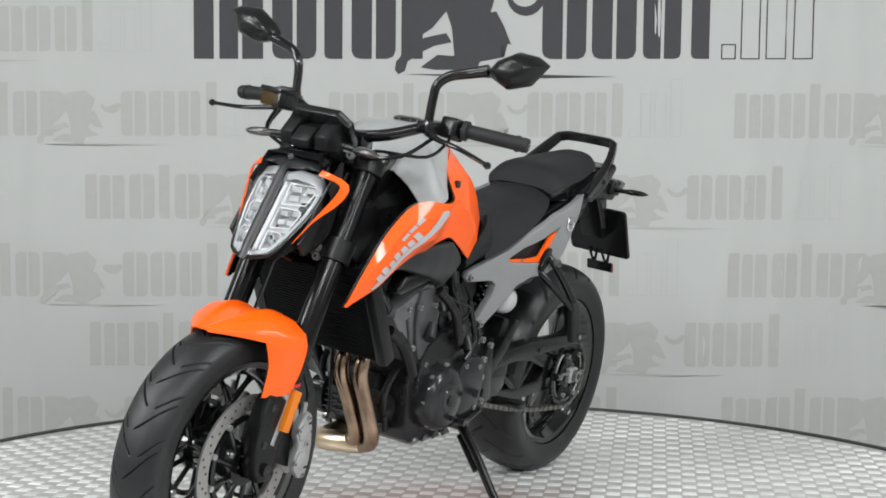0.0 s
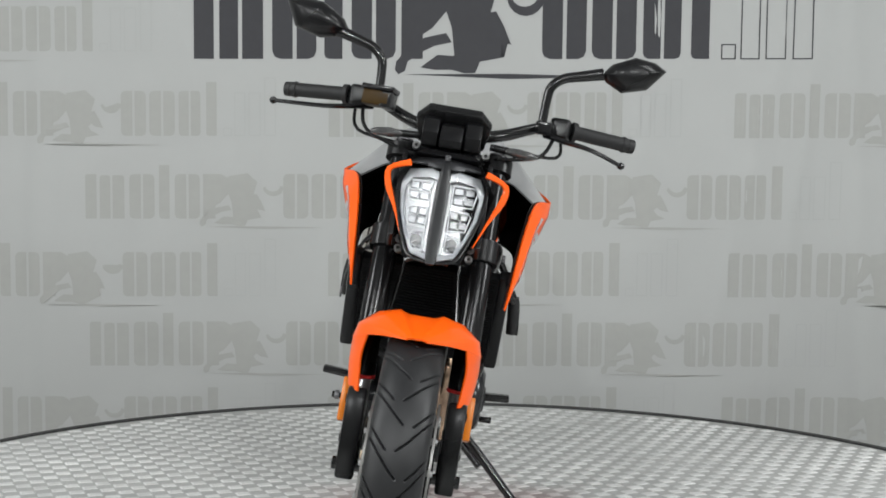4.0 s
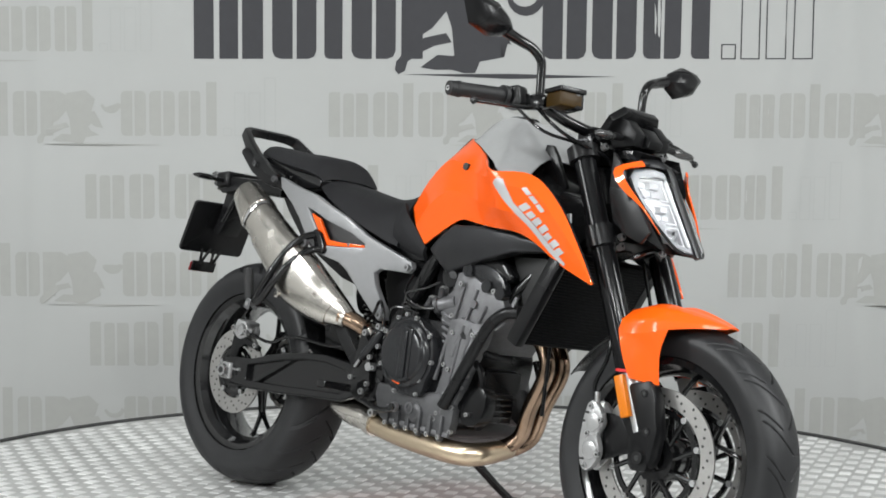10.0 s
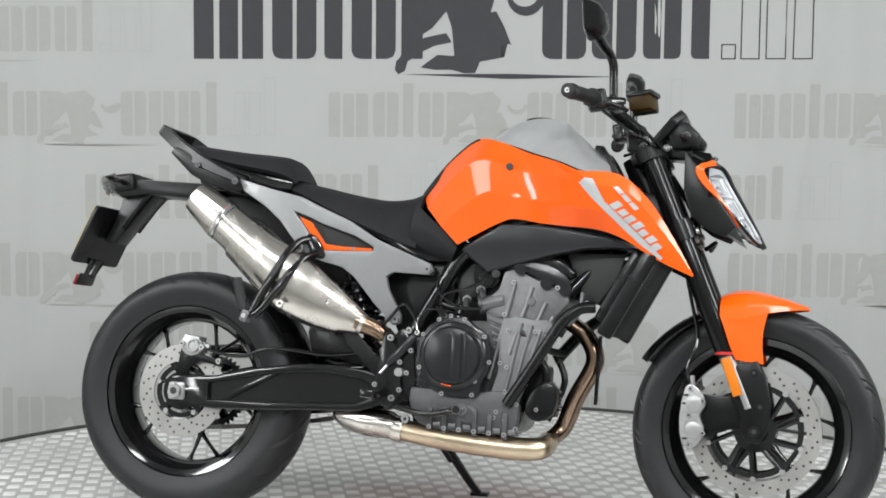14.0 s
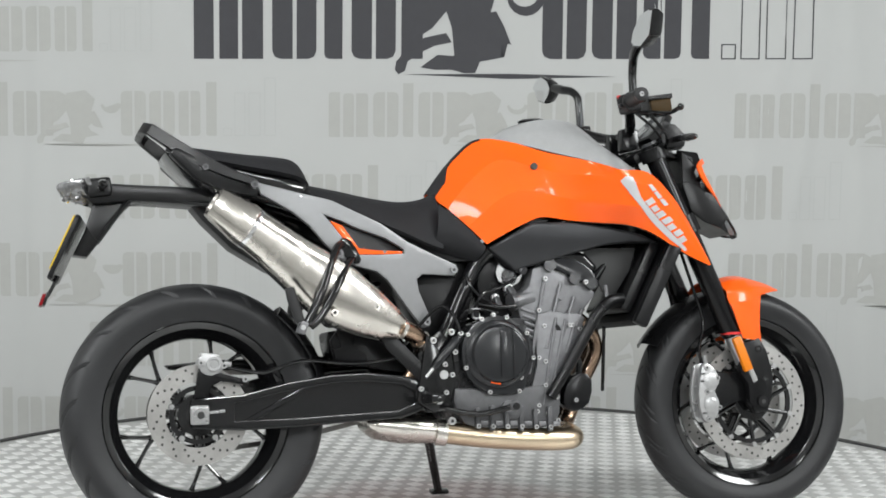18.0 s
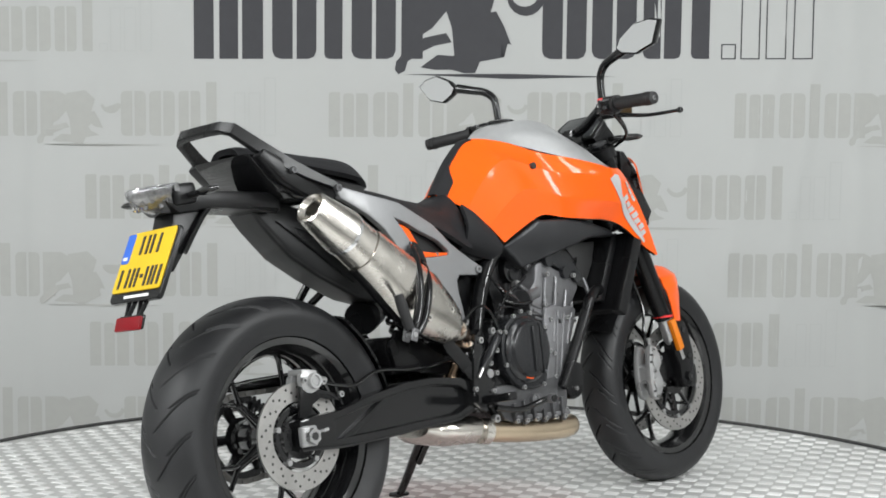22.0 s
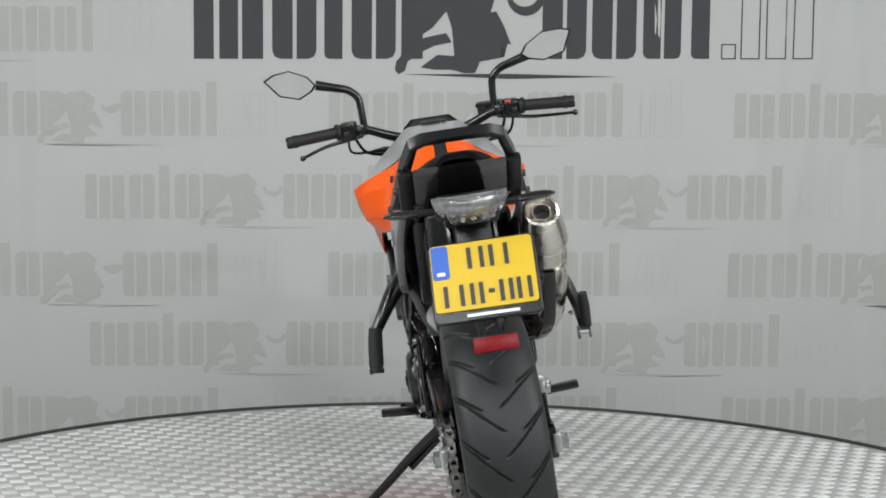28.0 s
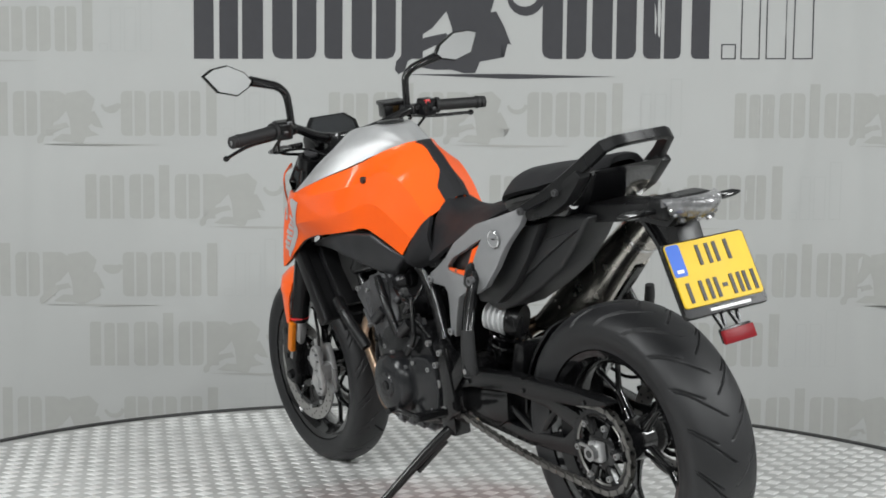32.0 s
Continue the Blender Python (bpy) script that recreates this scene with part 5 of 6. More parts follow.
# ---- frame, engine ----
for s in (-1, 1):
    P = [(0.585, s * 0.09, 0.36), (0.615, s * 0.09, 0.47), (0.68, s * 0.07, 0.6), (0.74, s * 0.075, 0.69), (0.84, s * 0.1, 0.73), (1.0, s * 0.11, 0.79), (1.13, s * 0.06, 0.85), (1.17, s * 0.03, 0.86)]
    fr = part("frame_tube", tube(P, [0.018, 0.019, 0.02, 0.021, 0.018, 0.017, 0.017, 0.017], 14, 4), BLACKM, bike, "black steel frame tube")
    part("frame_tube", tube([(1.17, s * 0.03, 0.78), (1.1, s * 0.06, 0.7), (1.03, s * 0.08, 0.62), (1.0, s * 0.085, 0.58)], 0.015, 12, 4), BLACKM, bike)
    part("subframe_tube", tube([(0.66, s * 0.065, 0.64), (0.45, s * 0.08, 0.73), (0.25, s * 0.09, 0.81), (0.02, s * 0.095, 0.87)], 0.014, 12, 3), BLACKM, bike)
    part("frame_plate", plate([(0.54, 0.44), (0.6, 0.5), (0.63, 0.46), (0.64, 0.36), (0.62, 0.3), (0.56, 0.29), (0.53, 0.36)], s * 0.095, s * 0.125, 0.008), BLACKM, bike, "black pivot plate")
    part("pivot_bolt", cyl((0.6, s * 0.12, 0.385), (0.6, s * 0.145, 0.385), 0.011, 18, 0.003), BOLT, bike)

case = rounded([(0.6, 0.43), (0.61, 0.33), (0.632, 0.275), (0.7, 0.25), (0.8, 0.24), (0.88, 0.245), (0.905, 0.28), (0.91, 0.34), (0.93, 0.44), (0.9, 0.5), (0.8, 0.525), (0.68, 0.505)], 2)
engine = part("crankcase", plate(case, -0.118, 0.118, 0.012), ENGB, bike, "dark cast engine crankcase")
part("lower_case", plate(rounded([(0.63, 0.35), (0.64, 0.28), (0.68, 0.252), (0.8, 0.244), (0.88, 0.246), (0.905, 0.28), (0.9, 0.345), (0.84, 0.35), (0.74, 0.34)], 2), -0.132, -0.1, 0.007), ALUD, engine, "grey cast lower case")
part("sump", plate([(0.66, 0.28), (0.67, 0.245), (0.72, 0.228), (0.84, 0.228), (0.88, 0.245), (0.885, 0.28)], -0.1, 0.1, 0.012), ALUD, engine, "grey cast sump")
part("oil_filter_cap", cyl((0.93, 0.05, 0.33), (0.965, 0.05, 0.335), 0.045, 22, 0.006), ENGB, engine, "dark oil cooler can")
part("front_box", block((0.05, 0.13, 0.12), Matrix.Translation((0.935, -0.02, 0.36)), 0.012), BLACKP, engine)
part("regulator", block((0.03, 0.1, 0.07), Matrix.Translation((0.965, -0.05, 0.33)), 0.006), SATINB, engine)
for z in (0.31, 0.325, 0.34, 0.355):
    part("regulator_fin", block((0.012, 0.1, 0.005), Matrix.Translation((0.984, -0.05, z)), 0.0015), BLACKM, engine)
for pts in ([(0.93, -0.12, 0.45), (0.97, -0.11, 0.4), (0.95, -0.1, 0.3)], [(0.95, 0.1, 0.45), (0.98, 0.09, 0.38), (0.94, 0.08, 0.28)], [(0.9, -0.125, 0.5), (0.96, -0.1, 0.46), (1.0, -0.05, 0.45)]):
    part("engine_hose", tube(pts, 0.009, 8, 4), BLACKP, engine)
for k in range(6):
    part("case_lug", block((0.012, 0.016, 0.05 + 0.012 * (k % 2)), Matrix.Translation((0.685 + 0.038 * k, -0.133, 0.275 - 0.002 * k)), 0.003), ALUD, engine)
    part("case_pad", block((0.02, 0.01, 0.012), Matrix.Translation((0.703 + 0.038 * k, -0.133, 0.262 - 0.002 * k)), 0.003), ALU, engine)
    bolt(engine, (0.685 + 0.038 * k, -0.14, 0.255 - 0.002 * k), 0.006, 0.005)
part("sight_glass", lathe([(0.003, 0.0), (0.009, 0.0), (0.01, -0.004), (0.015, -0.004), (0.015, 0.008), (0.003, 0.008)], (0.765, -0.14, 0.301), "Y", 18), ALU, engine, "round oil sight glass")
for k in range(4):
    part("sump_lug", cyl((0.7 + 0.05 * k, 0.1, 0.26), (0.7 + 0.05 * k, 0.118, 0.24), 0.012, 10, 0.003), ALU, engine)
cylo = [(0.852, 0.648), (0.884, 0.655), (0.921, 0.636), (1.012, 0.598), (1.02, 0.576), (0.99, 0.542), (0.94, 0.478), (0.897, 0.42), (0.858, 0.345), (0.822, 0.345), (0.828, 0.42), (0.834, 0.475), (0.812, 0.525), (0.805, 0.575), (0.84, 0.602)]
cyl_b = part("cylinder_block", plate(cylo, -0.116, 0.112, 0.008), ALU, engine, "cast aluminium cylinder block")
part("front_case", plate(rounded([(0.856, 0.53), (0.93, 0.53), (0.985, 0.52), (0.951, 0.44), (0.915, 0.36), (0.897, 0.3), (0.883, 0.262), (0.825, 0.262), (0.829, 0.336), (0.849, 0.4)], 2), -0.128, -0.1, 0.006), ALU, engine, "cast aluminium front engine case")
for p, q in (((0.905, 0.52), (0.862, 0.3)), ((0.93, 0.515), (0.885, 0.33)), ((0.955, 0.505), (0.93, 0.43))):
    part("case_rib", tube([(p[0], -0.128, p[1]), (q[0], -0.128, q[1])], 0.0045, 8, 1), ALU, engine)
for x, z in ((0.872, 0.5), (0.94, 0.5), (0.968, 0.49), (0.93, 0.405), (0.872, 0.41), (0.893, 0.345), (0.845, 0.285), (0.872, 0.28)):
    bolt(engine, (x, -0.127, z), 0.0055, 0.007)
part("valve_cover", plate([(0.855, 0.645), (0.9, 0.655), (1.015, 0.63), (1.035, 0.648), (1.0, 0.685), (0.92, 0.705), (0.865, 0.69)], -0.112, 0.12, 0.014, segments=3), BLACKM, engine, "black valve cover")
for k, (off, lo, hi) in enumerate(((0.0, 0.06, 0.98), (0.042, 0.0, 0.8), (0.085, 0.12, 0.72), (0.118, 0.3, 0.62))):
    a, b = Vector((0.884 + off, 0, 0.628 - 0.42 * off)), Vector((0.826 + off * 0.9, 0, 0.375 + 0.6 * off))
    p, q = a + (b - a) * lo, a + (b - a) * hi
    part("casting_rib", tube([(p.x, -0.117, p.z), (q.x, -0.127 if q.z < 0.5 else -0.117, q.z)], 0.0052, 8, 1), ALU, cyl_b)
    part("casting_rib", tube([(p.x, 0.113, p.z), (q.x, 0.113, q.z)], 0.0055, 8, 1), ALUD, cyl_b)
for k in range(6):
    z = 0.545 - 0.017 * k
    part("cooling_fin", tube([(0.815 + 0.004 * k, -0.117, z), (0.85 + 0.002 * k, -0.117, z - 0.012)], 0.004, 8, 1), ALU, cyl_b)
for x, z, r in ((0.924, 0.574, 0.01), (0.946, 0.495, 0.008), (0.9, 0.5, 0.007)):
    part("casting_boss", cyl((x, -0.11, z), (x, -0.125, z), r, 14, 0.003), ALU, cyl_b)
part("water_outlet", tube([(0.85, -0.1, 0.575), (0.82, -0.105, 0.568), (0.795, -0.11, 0.562)], [0.022, 0.019, 0.021], 14, 3), ALU, cyl_b)
part("outlet_ring", tube([(0.8, -0.109, 0.563), (0.79, -0.111, 0.561)], 0.024, 14, 1), ALUD, cyl_b)
part("cam_end_cover", plate(rounded([(0.88, 0.66), (0.905, 0.672), (0.965, 0.668), (1.01, 0.64), (1.022, 0.612), (1.012, 0.6), (0.94, 0.632)], 2), -0.122, -0.1, 0.006), COVER, cyl_b, "graphite camshaft end cover")
for x, z in ((0.895, 0.655), (0.962, 0.62), (1.008, 0.606)):
    part("cover_lobe", cyl((x, -0.105, z), (x, -0.128, z), 0.016, 16, 0.004), COVER, cyl_b)
# right: clutch cover
cc = Vector((0.74, 0, 0.432))
clutch = part("clutch_cover", lathe([(0.01, -0.172), (0.062, -0.172), (0.068, -0.17), (0.073, -0.162), (0.08, -0.16), (0.085, -0.154), (0.085, -0.11), (0.01, -0.11)], cc, "Y", 56), COVER, engine, "round graphite clutch cover")
part("cover_rib", block((0.026, 0.012, 0.118), Matrix.Translation((0.752, -0.1715, 0.432)), 0.005), COVER, clutch)
part("cover_rib", block((0.007, 0.01, 0.13), Matrix.Translation((0.775, -0.17, 0.432)), 0.003), COVER, clutch)
for k in range(3):
    part("cover_web", block((0.03, 0.012, 0.006), Matrix.Translation((0.806, -0.152, 0.475 - 0.035 * k)), 0.002), COVER, clutch)
part("cover_mark", block((0.026, 0.003, 0.008), Matrix.Translation((0.728, -0.1612, 0.362)) @ pose(0, 0, 0, 0, 12, 0), 0.001), ORANGE, clutch, "small orange printed bar")
part("clutch_case", plate(rounded([(0.655, 0.48), (0.7, 0.523), (0.765, 0.526), (0.795, 0.503), (0.822, 0.488), (0.836, 0.42), (0.815, 0.37), (0.8, 0.335), (0.714, 0.335), (0.66, 0.375), (0.645, 0.43)], 2), -0.15, -0.11, 0.007), COVER, engine, "graphite cast clutch case")
part("water_pump", plate(rounded([(0.93, 0.35), (0.97, 0.38), (1.0, 0.36), (0.99, 0.3), (0.95, 0.28), (0.92, 0.3)], 2), -0.122, -0.08, 0.008), SATINB, engine, "dark water pump housing")
part("oil_filter", lathe([(0.012, -0.142), (0.018, -0.142), (0.024, -0.138), (0.024, -0.11), (0.012, -0.11)], (0.78, 0, 0.292), "Y", 24), ALUD, engine)
for k, (x, z) in enumerate(((0.662, 0.482), (0.7, 0.52), (0.73, 0.53), (0.765, 0.523), (0.817, 0.482), (0.832, 0.42), (0.798, 0.372), (0.792, 0.338), (0.715, 0.338), (0.655, 0.4), (0.87, 0.35), (0.855, 0.42), (0.9, 0.32), (0.85, 0.3), (0.92, 0.37), (0.935, 0.4), (0.95, 0.31))):
    bolt(engine, (x, -0.15 if k < 10 else -0.128, z), 0.0054, 0.005, (0, -1, 0))
for x, z in ((0.67, 0.27), (0.84, 0.255), (0.9, 0.26), (0.88, 0.62), (0.99, 0.61), (0.86, 0.54), (0.95, 0.5)):
    bolt(engine, (x, -0.126, z), 0.006, 0.005, (0, -1, 0))
part("cam_chain_cover", plate(rounded([(0.84, 0.63), (0.92, 0.64), (0.93, 0.56), (0.9, 0.47), (0.86, 0.46), (0.84, 0.53)], 2), 0.108, 0.122, 0.007), ALUD, engine, "grey side cover of the cylinder")
part("left_case", plate(rounded([(0.66, 0.51), (0.76, 0.53), (0.86, 0.5), (0.9, 0.42), (0.86, 0.3), (0.78, 0.265), (0.66, 0.275), (0.62, 0.36)], 2), 0.1, 0.13, 0.008), ENGB, engine, "dark left engine case")
for p, q, r in (((0.72, 0.13, 0.53), (0.76, 0.14, 0.5), 0.016), ((0.69, 0.13, 0.5), (0.7, 0.15, 0.47), 0.014), ((0.86, 0.125, 0.55), (0.89, 0.14, 0.52), 0.014)):
    part("sensor", cyl(p, q, r, 14, 0.003), DARKP, engine)
# left: generator cover, sprocket cover
gen = part("generator_cover", lathe([(0.01, 0.178), (0.03, 0.178), (0.034, 0.174), (0.066, 0.172), (0.078, 0.164), (0.084, 0.15), (0.084, 0.11), (0.01, 0.11)], (0.807, 0, 0.36), "Y", 44), COVER, engine, "round graphite generator cover")
part("cover_plug", cyl((0.807, 0.172, 0.36), (0.807, 0.181, 0.36), 0.014, 6), BLACKP, gen)
part("sprocket_cover", plate(rounded([(0.6, 0.43), (0.68, 0.45), (0.73, 0.42), (0.73, 0.32), (0.68, 0.28), (0.61, 0.3)], 2), 0.11, 0.15, 0.01), COVER, engine, "graphite sprocket cover")
for x, z in ((0.885, 0.36), (0.86, 0.42), (0.8, 0.445), (0.745, 0.41), (0.74, 0.33), (0.79, 0.283), (0.855, 0.298), (0.63, 0.42), (0.7, 0.43), (0.63, 0.31)):
    bolt(engine, (x, 0.148, z), 0.0065, 0.005, (0, 1, 0))
for x, z in ((0.86, 0.6), (0.93, 0.6), (0.98, 0.6), (0.88, 0.52), (0.94, 0.5), (0.87, 0.45)):
    bolt(engine, (x, 0.126, z), 0.0065, 0.005, (0, 1, 0))
part("starter", cyl((0.77, 0.02, 0.555), (0.77, 0.11, 0.555), 0.034, 20, 0.005), BLACKM, engine)
part("throttle_body", cyl((0.8, -0.08, 0.64), (0.8, 0.08, 0.64), 0.035, 20, 0.005), BLACKM, engine)
for s in (-1, 1):
    part("throttle_end", lathe([(0.006, 0), (0.02, 0.0), (0.024, 0.01), (0.012, 0.03), (0.006, 0.03)], (0.8, s * 0.085, 0.63), "Y", 16), ENGB, engine)
# Black filler added behind the throttle body to darken a see-through gap.
part("throttle_filler", plate(rounded([(0.735, 0.53), (0.73, 0.69), (0.87, 0.7), (0.85, 0.58), (0.82, 0.53)], 2), -0.06, 0.06, 0.01), SATINB, engine, "black filler block behind the throttle body")
# Black filler added to darken the open space inside the frame.
part("frame_filler", plate(rounded([(0.52, 0.65), (0.7, 0.67), (0.69, 0.5), (0.6, 0.44), (0.545, 0.53)], 2), -0.045, 0.045, 0.008), SATINB, bike, "black filler plate inside the frame")
# fittings between the frame and the cylinder
for s in (-1, 1):
    for p, q, r in (((0.79, 0.1, 0.6), (0.805, 0.118, 0.575), 0.009), ((0.755, 0.1, 0.575), (0.76, 0.12, 0.55), 0.008), ((0.7, 0.11, 0.53), (0.69, 0.125, 0.552), 0.0075), ((0.82, 0.09, 0.655), (0.83, 0.11, 0.64), 0.011)):
        fit = part("union", cyl((p[0], s * p[1], p[2]), (q[0], s * q[1], q[2]), r, 12, 0.002), ALUD, engine, "grey metal hose union")
        part("union_nut", cyl((p[0], s * (p[1] - 0.012), p[2]), (p[0], s * (p[1] + 0.001), p[2]), r * 1.35, 6), BOLT, fit)
    for pts, r in (([(0.69, 0.125, 0.55), (0.71, 0.14, 0.585), (0.76, 0.13, 0.6), (0.8, 0.12, 0.62)], 0.0035), ([(0.76, 0.12, 0.55), (0.73, 0.14, 0.56), (0.69, 0.13, 0.59), (0.68, 0.1, 0.63)], 0.004), ([(0.64, 0.125, 0.5), (0.66, 0.142, 0.54), (0.7, 0.135, 0.545), (0.75, 0.13, 0.535)], 0.003)):
        part("wire", tube([(x, s * y, z) for x, y, z in pts], r, 8, 5), BLACKM, engine)
# hoses and looms
LOOMS = [
    ([(1.085, -0.135, 0.565), (1.05, -0.145, 0.56), (1.013, -0.15, 0.531), (0.98, -0.15, 0.482), (0.928, -0.145, 0.397), (0.878, -0.14, 0.32)], 0.0148, SATINB),
    ([(0.7, -0.13, 0.56), (0.745, -0.14, 0.55), (0.8, -0.13, 0.552)], 0.005, BLACKM)]
LOOMS += [
    ([(0.86, 0.13, 0.64), (0.8, 0.15, 0.58), (0.76, 0.15, 0.5)], 0.012, BLACKP),
    ([(1.08, 0.14, 0.56), (1.02, 0.15, 0.52), (0.95, 0.14, 0.44)], 0.016, BLACKP),
    ([(0.7, 0.13, 0.6), (0.68, 0.15, 0.5), (0.72, 0.15, 0.45)], 0.007, BLACKM),
    ([(1.05, -0.11, 0.6), (1.045, -0.13, 0.55), (1.02, -0.14, 0.52)], 0.006, ALU)]
for pts, r, m_ in LOOMS:
    part("hose", tube(pts, r, 10, 5), m_, bike)
part("breather_pipe", cyl((1.083, -0.01, 0.5), (1.075, 0.0, 0.328), 0.005, 8), BLACKP, bike)
# radiator
RA = Matrix.Translation((1.172, -0.004, 0.605)) @ pose(0, 0, 0, 0, 28, 0)
rad = part("radiator", block((0.03, 0.31, 0.235), RA, 0.004), RADI, bike, "black finned radiator")
for k in range(30):
    part("fin", block((0.004, 0.3, 0.0035), RA @ Matrix.Translation((0.016, 0, -0.11 + 0.0076 * k)), 0), RADI, rad)
for s in (-1, 1):
    part("radiator_tank", block((0.038, 0.03, 0.25), RA @ Matrix.Translation((0, s * 0.168, 0)), 0.008), SATINB, rad)
# Black plates added to fill the dark gap beside the cylinder head.
for s in (-1, 1):
    part("head_filler", plate([(1.0, 0.7), (1.15, 0.7), (1.13, 0.64), (1.085, 0.575), (1.05, 0.585), (1.035, 0.63)], s * 0.08, s * 0.086, 0.002), INK, rad, "black filler plate beside the cylinder head")
part("fan_shroud", block((0.03, 0.26, 0.2), RA @ Matrix.Translation((-0.035, 0, 0)), 0.01), BLACKP, rad)
part("front_cover", plate([(1.2, 0.72), (1.27, 0.78), (1.25, 0.84), (1.15, 0.86), (1.1, 0.8)], -0.11, 0.105, 0.01), BLACKP, bike)
part("wire_loom", tube([(1.34, -0.06, 0.72), (1.36, -0.02, 0.74), (1.345, 0.03, 0.725)], 0.006, 8), BLACKM, bike)
part("wire_loom", tube([(1.25, -0.05, 0.9), (1.3, -0.04, 0.82), (1.32, -0.02, 0.76)], 0.007, 8), BLACKM, bike)
part("connector", block((0.042, 0.006, 0.022), Matrix.Translation((1.19, -0.132, 0.79)) @ pose(0, 0, 0, 0, -12, -14), 0.002), MARK, bike, "pale label on the wiring")

# ---- exhaust ----
for y0, y1 in ((0.008, 0.03), (0.066, 0.076)):
    part("header_pipe", tube([(1.0, y0, 0.53), (1.042, y0, 0.497), (1.064, y0 * 0.8 + y1 * 0.2, 0.435), (1.02, (y0 + y1) / 2, 0.345), (0.99, y1, 0.27), (0.965, y1 - 0.025, 0.238), (0.955, y1 - 0.07, 0.228)], 0.0195, 18, 6), BRONZE, bike, "heat-coloured steel header pipe")
coll = part("collector_pipe", tube([(0.955, 0.03, 0.232), (0.962, -0.04, 0.222), (0.95, -0.09, 0.214), (0.9, -0.105, 0.212), (0.8, -0.108, 0.218), (0.7, -0.106, 0.228), (0.6, -0.1, 0.242)], [0.024, 0.027, 0.028, 0.0285, 0.0285, 0.028, 0.027], 20, 6), BRASSY, bike, "golden heat-tinted collector pipe")
part("pipe_clamp", tube([(0.612, -0.101, 0.24), (0.586, -0.099, 0.244)], 0.033, 20, 1), STEEL, coll)
bolt(coll, (0.62, -0.125, 0.27), 0.01, 0.01)
part("muffler_box", loft([[(x, cy + a * math.cos(t), cz + b * math.sin(t)) for t in np.linspace(0, 2 * math.pi, 20, endpoint=False)] for x, cy, cz, a, b in ((0.6, -0.095, 0.245, 0.026, 0.026), (0.575, -0.085, 0.25, 0.04, 0.035), (0.5, -0.05, 0.257, 0.075, 0.04), (0.44, -0.03, 0.265, 0.085, 0.035), (0.415, -0.03, 0.27, 0.06, 0.02))]), STEEL, bike, "stainless pre-muffler box")
link = part("link_pipe", tube([(0.46, -0.04, 0.28), (0.5, -0.06, 0.33), (0.545, -0.075, 0.4), (0.558, -0.1, 0.455), (0.53, -0.128, 0.488), (0.48, -0.148, 0.506)], [0.021, 0.021, 0.021, 0.021, 0.022, 0.025], 16, 5), BRONZE, bike, "heat-coloured link pipe")
part("link_clamp", tube([(0.556, -0.106, 0.463), (0.546, -0.118, 0.476)], 0.0265, 18, 1), STEEL, link, "steel band clamp")
part("link_flange", tube([(0.497, -0.142, 0.501), (0.488, -0.146, 0.504)], 0.0275, 18, 1), STEEL, link)
AXS = [(0.5, -0.138, 0.497, 0.026, 0.024), (0.46, -0.15, 0.514, 0.044, 0.032), (0.4, -0.164, 0.546, 0.062, 0.041), (0.33, -0.174, 0.589, 0.074, 0.047), (0.285, -0.177, 0.622, 0.071, 0.048), (0.23, -0.178, 0.664, 0.061, 0.048), (0.17, -0.178, 0.712, 0.054, 0.047), (0.115, -0.177, 0.754, 0.05, 0.047)]
axd = Vector((-0.363, -0.028, 0.247)).normalized()
upd = Vector((axd.z, 0, -axd.x)).normalized()
lat = axd.cross(upd)


def can(rows, n=28, flatten=0.86):
    return [[Vector((x, y, z)) + upd * a * math.copysign(abs(math.cos(t)) ** flatten, math.cos(t)) + lat * b * math.copysign(abs(math.sin(t)) ** flatten, math.sin(t)) for t in np.linspace(0, 2 * math.pi, n, endpoint=False)] for x, y, z, a, b in rows]


sil = part("silencer", loft(can(AXS)), STEEL, bike, "brushed stainless silencer")
part("silencer_tip", loft(can([(0.12, -0.1785, 0.75, 0.051, 0.049), (0.118, -0.178, 0.752, 0.0535, 0.0515), (0.11, -0.1775, 0.758, 0.053, 0.051), (0.07, -0.173, 0.788, 0.046, 0.045), (0.045, -0.17, 0.807, 0.041, 0.041), (0.038, -0.1695, 0.812, 0.039, 0.039), (0.036, -0.169, 0.813, 0.034, 0.034), (0.05, -0.17, 0.803, 0.026, 0.026), (0.052, -0.17, 0.801, 0.021, 0.021), (0.042, -0.17, 0.808, 0.021, 0.021), (0.042, -0.17, 0.808, 0.0185, 0.0185), (0.09, -0.174, 0.775, 0.018, 0.018)]), caps=False), STEEL, sil, "stainless end cap with round outlet")
part("seam_ring", loft(can([(0.128, -0.1775, 0.744, 0.0525, 0.0495), (0.124, -0.1775, 0.747, 0.0535, 0.0505), (0.12, -0.1775, 0.75, 0.0525, 0.0495)]), caps=False), CHROME, sil)
# Black disc across the outlet stands for the shade down its bore.
part("outlet_dark", loft(can([(0.062, -0.172, 0.793, 0.018, 0.018), (0.066, -0.172, 0.79, 0.018, 0.018)])), INK, sil)
shield = can(AXS[1:7], 28)
part("heat_shield", sheet([[tuple(p + (p - Vector(c[:3])).normalized() * 0.004) for p in r[15:27:2]] for r, c in zip(shield, AXS[1:7])], 0.003, 3, inward=(0, 1, 0)), STEEL, sil, "stainless heat shield")
strip = can(AXS[1:], 28)
part("silencer_edge", sheet([[tuple(p + (p - Vector(c[:3])).normalized() * 0.003) for p in r[13:16]] for r, c in zip(strip, AXS[1:7])], 0.003, 3, inward=(0, 1, 0)), BLACKM, sil, "black edge strip along the silencer")
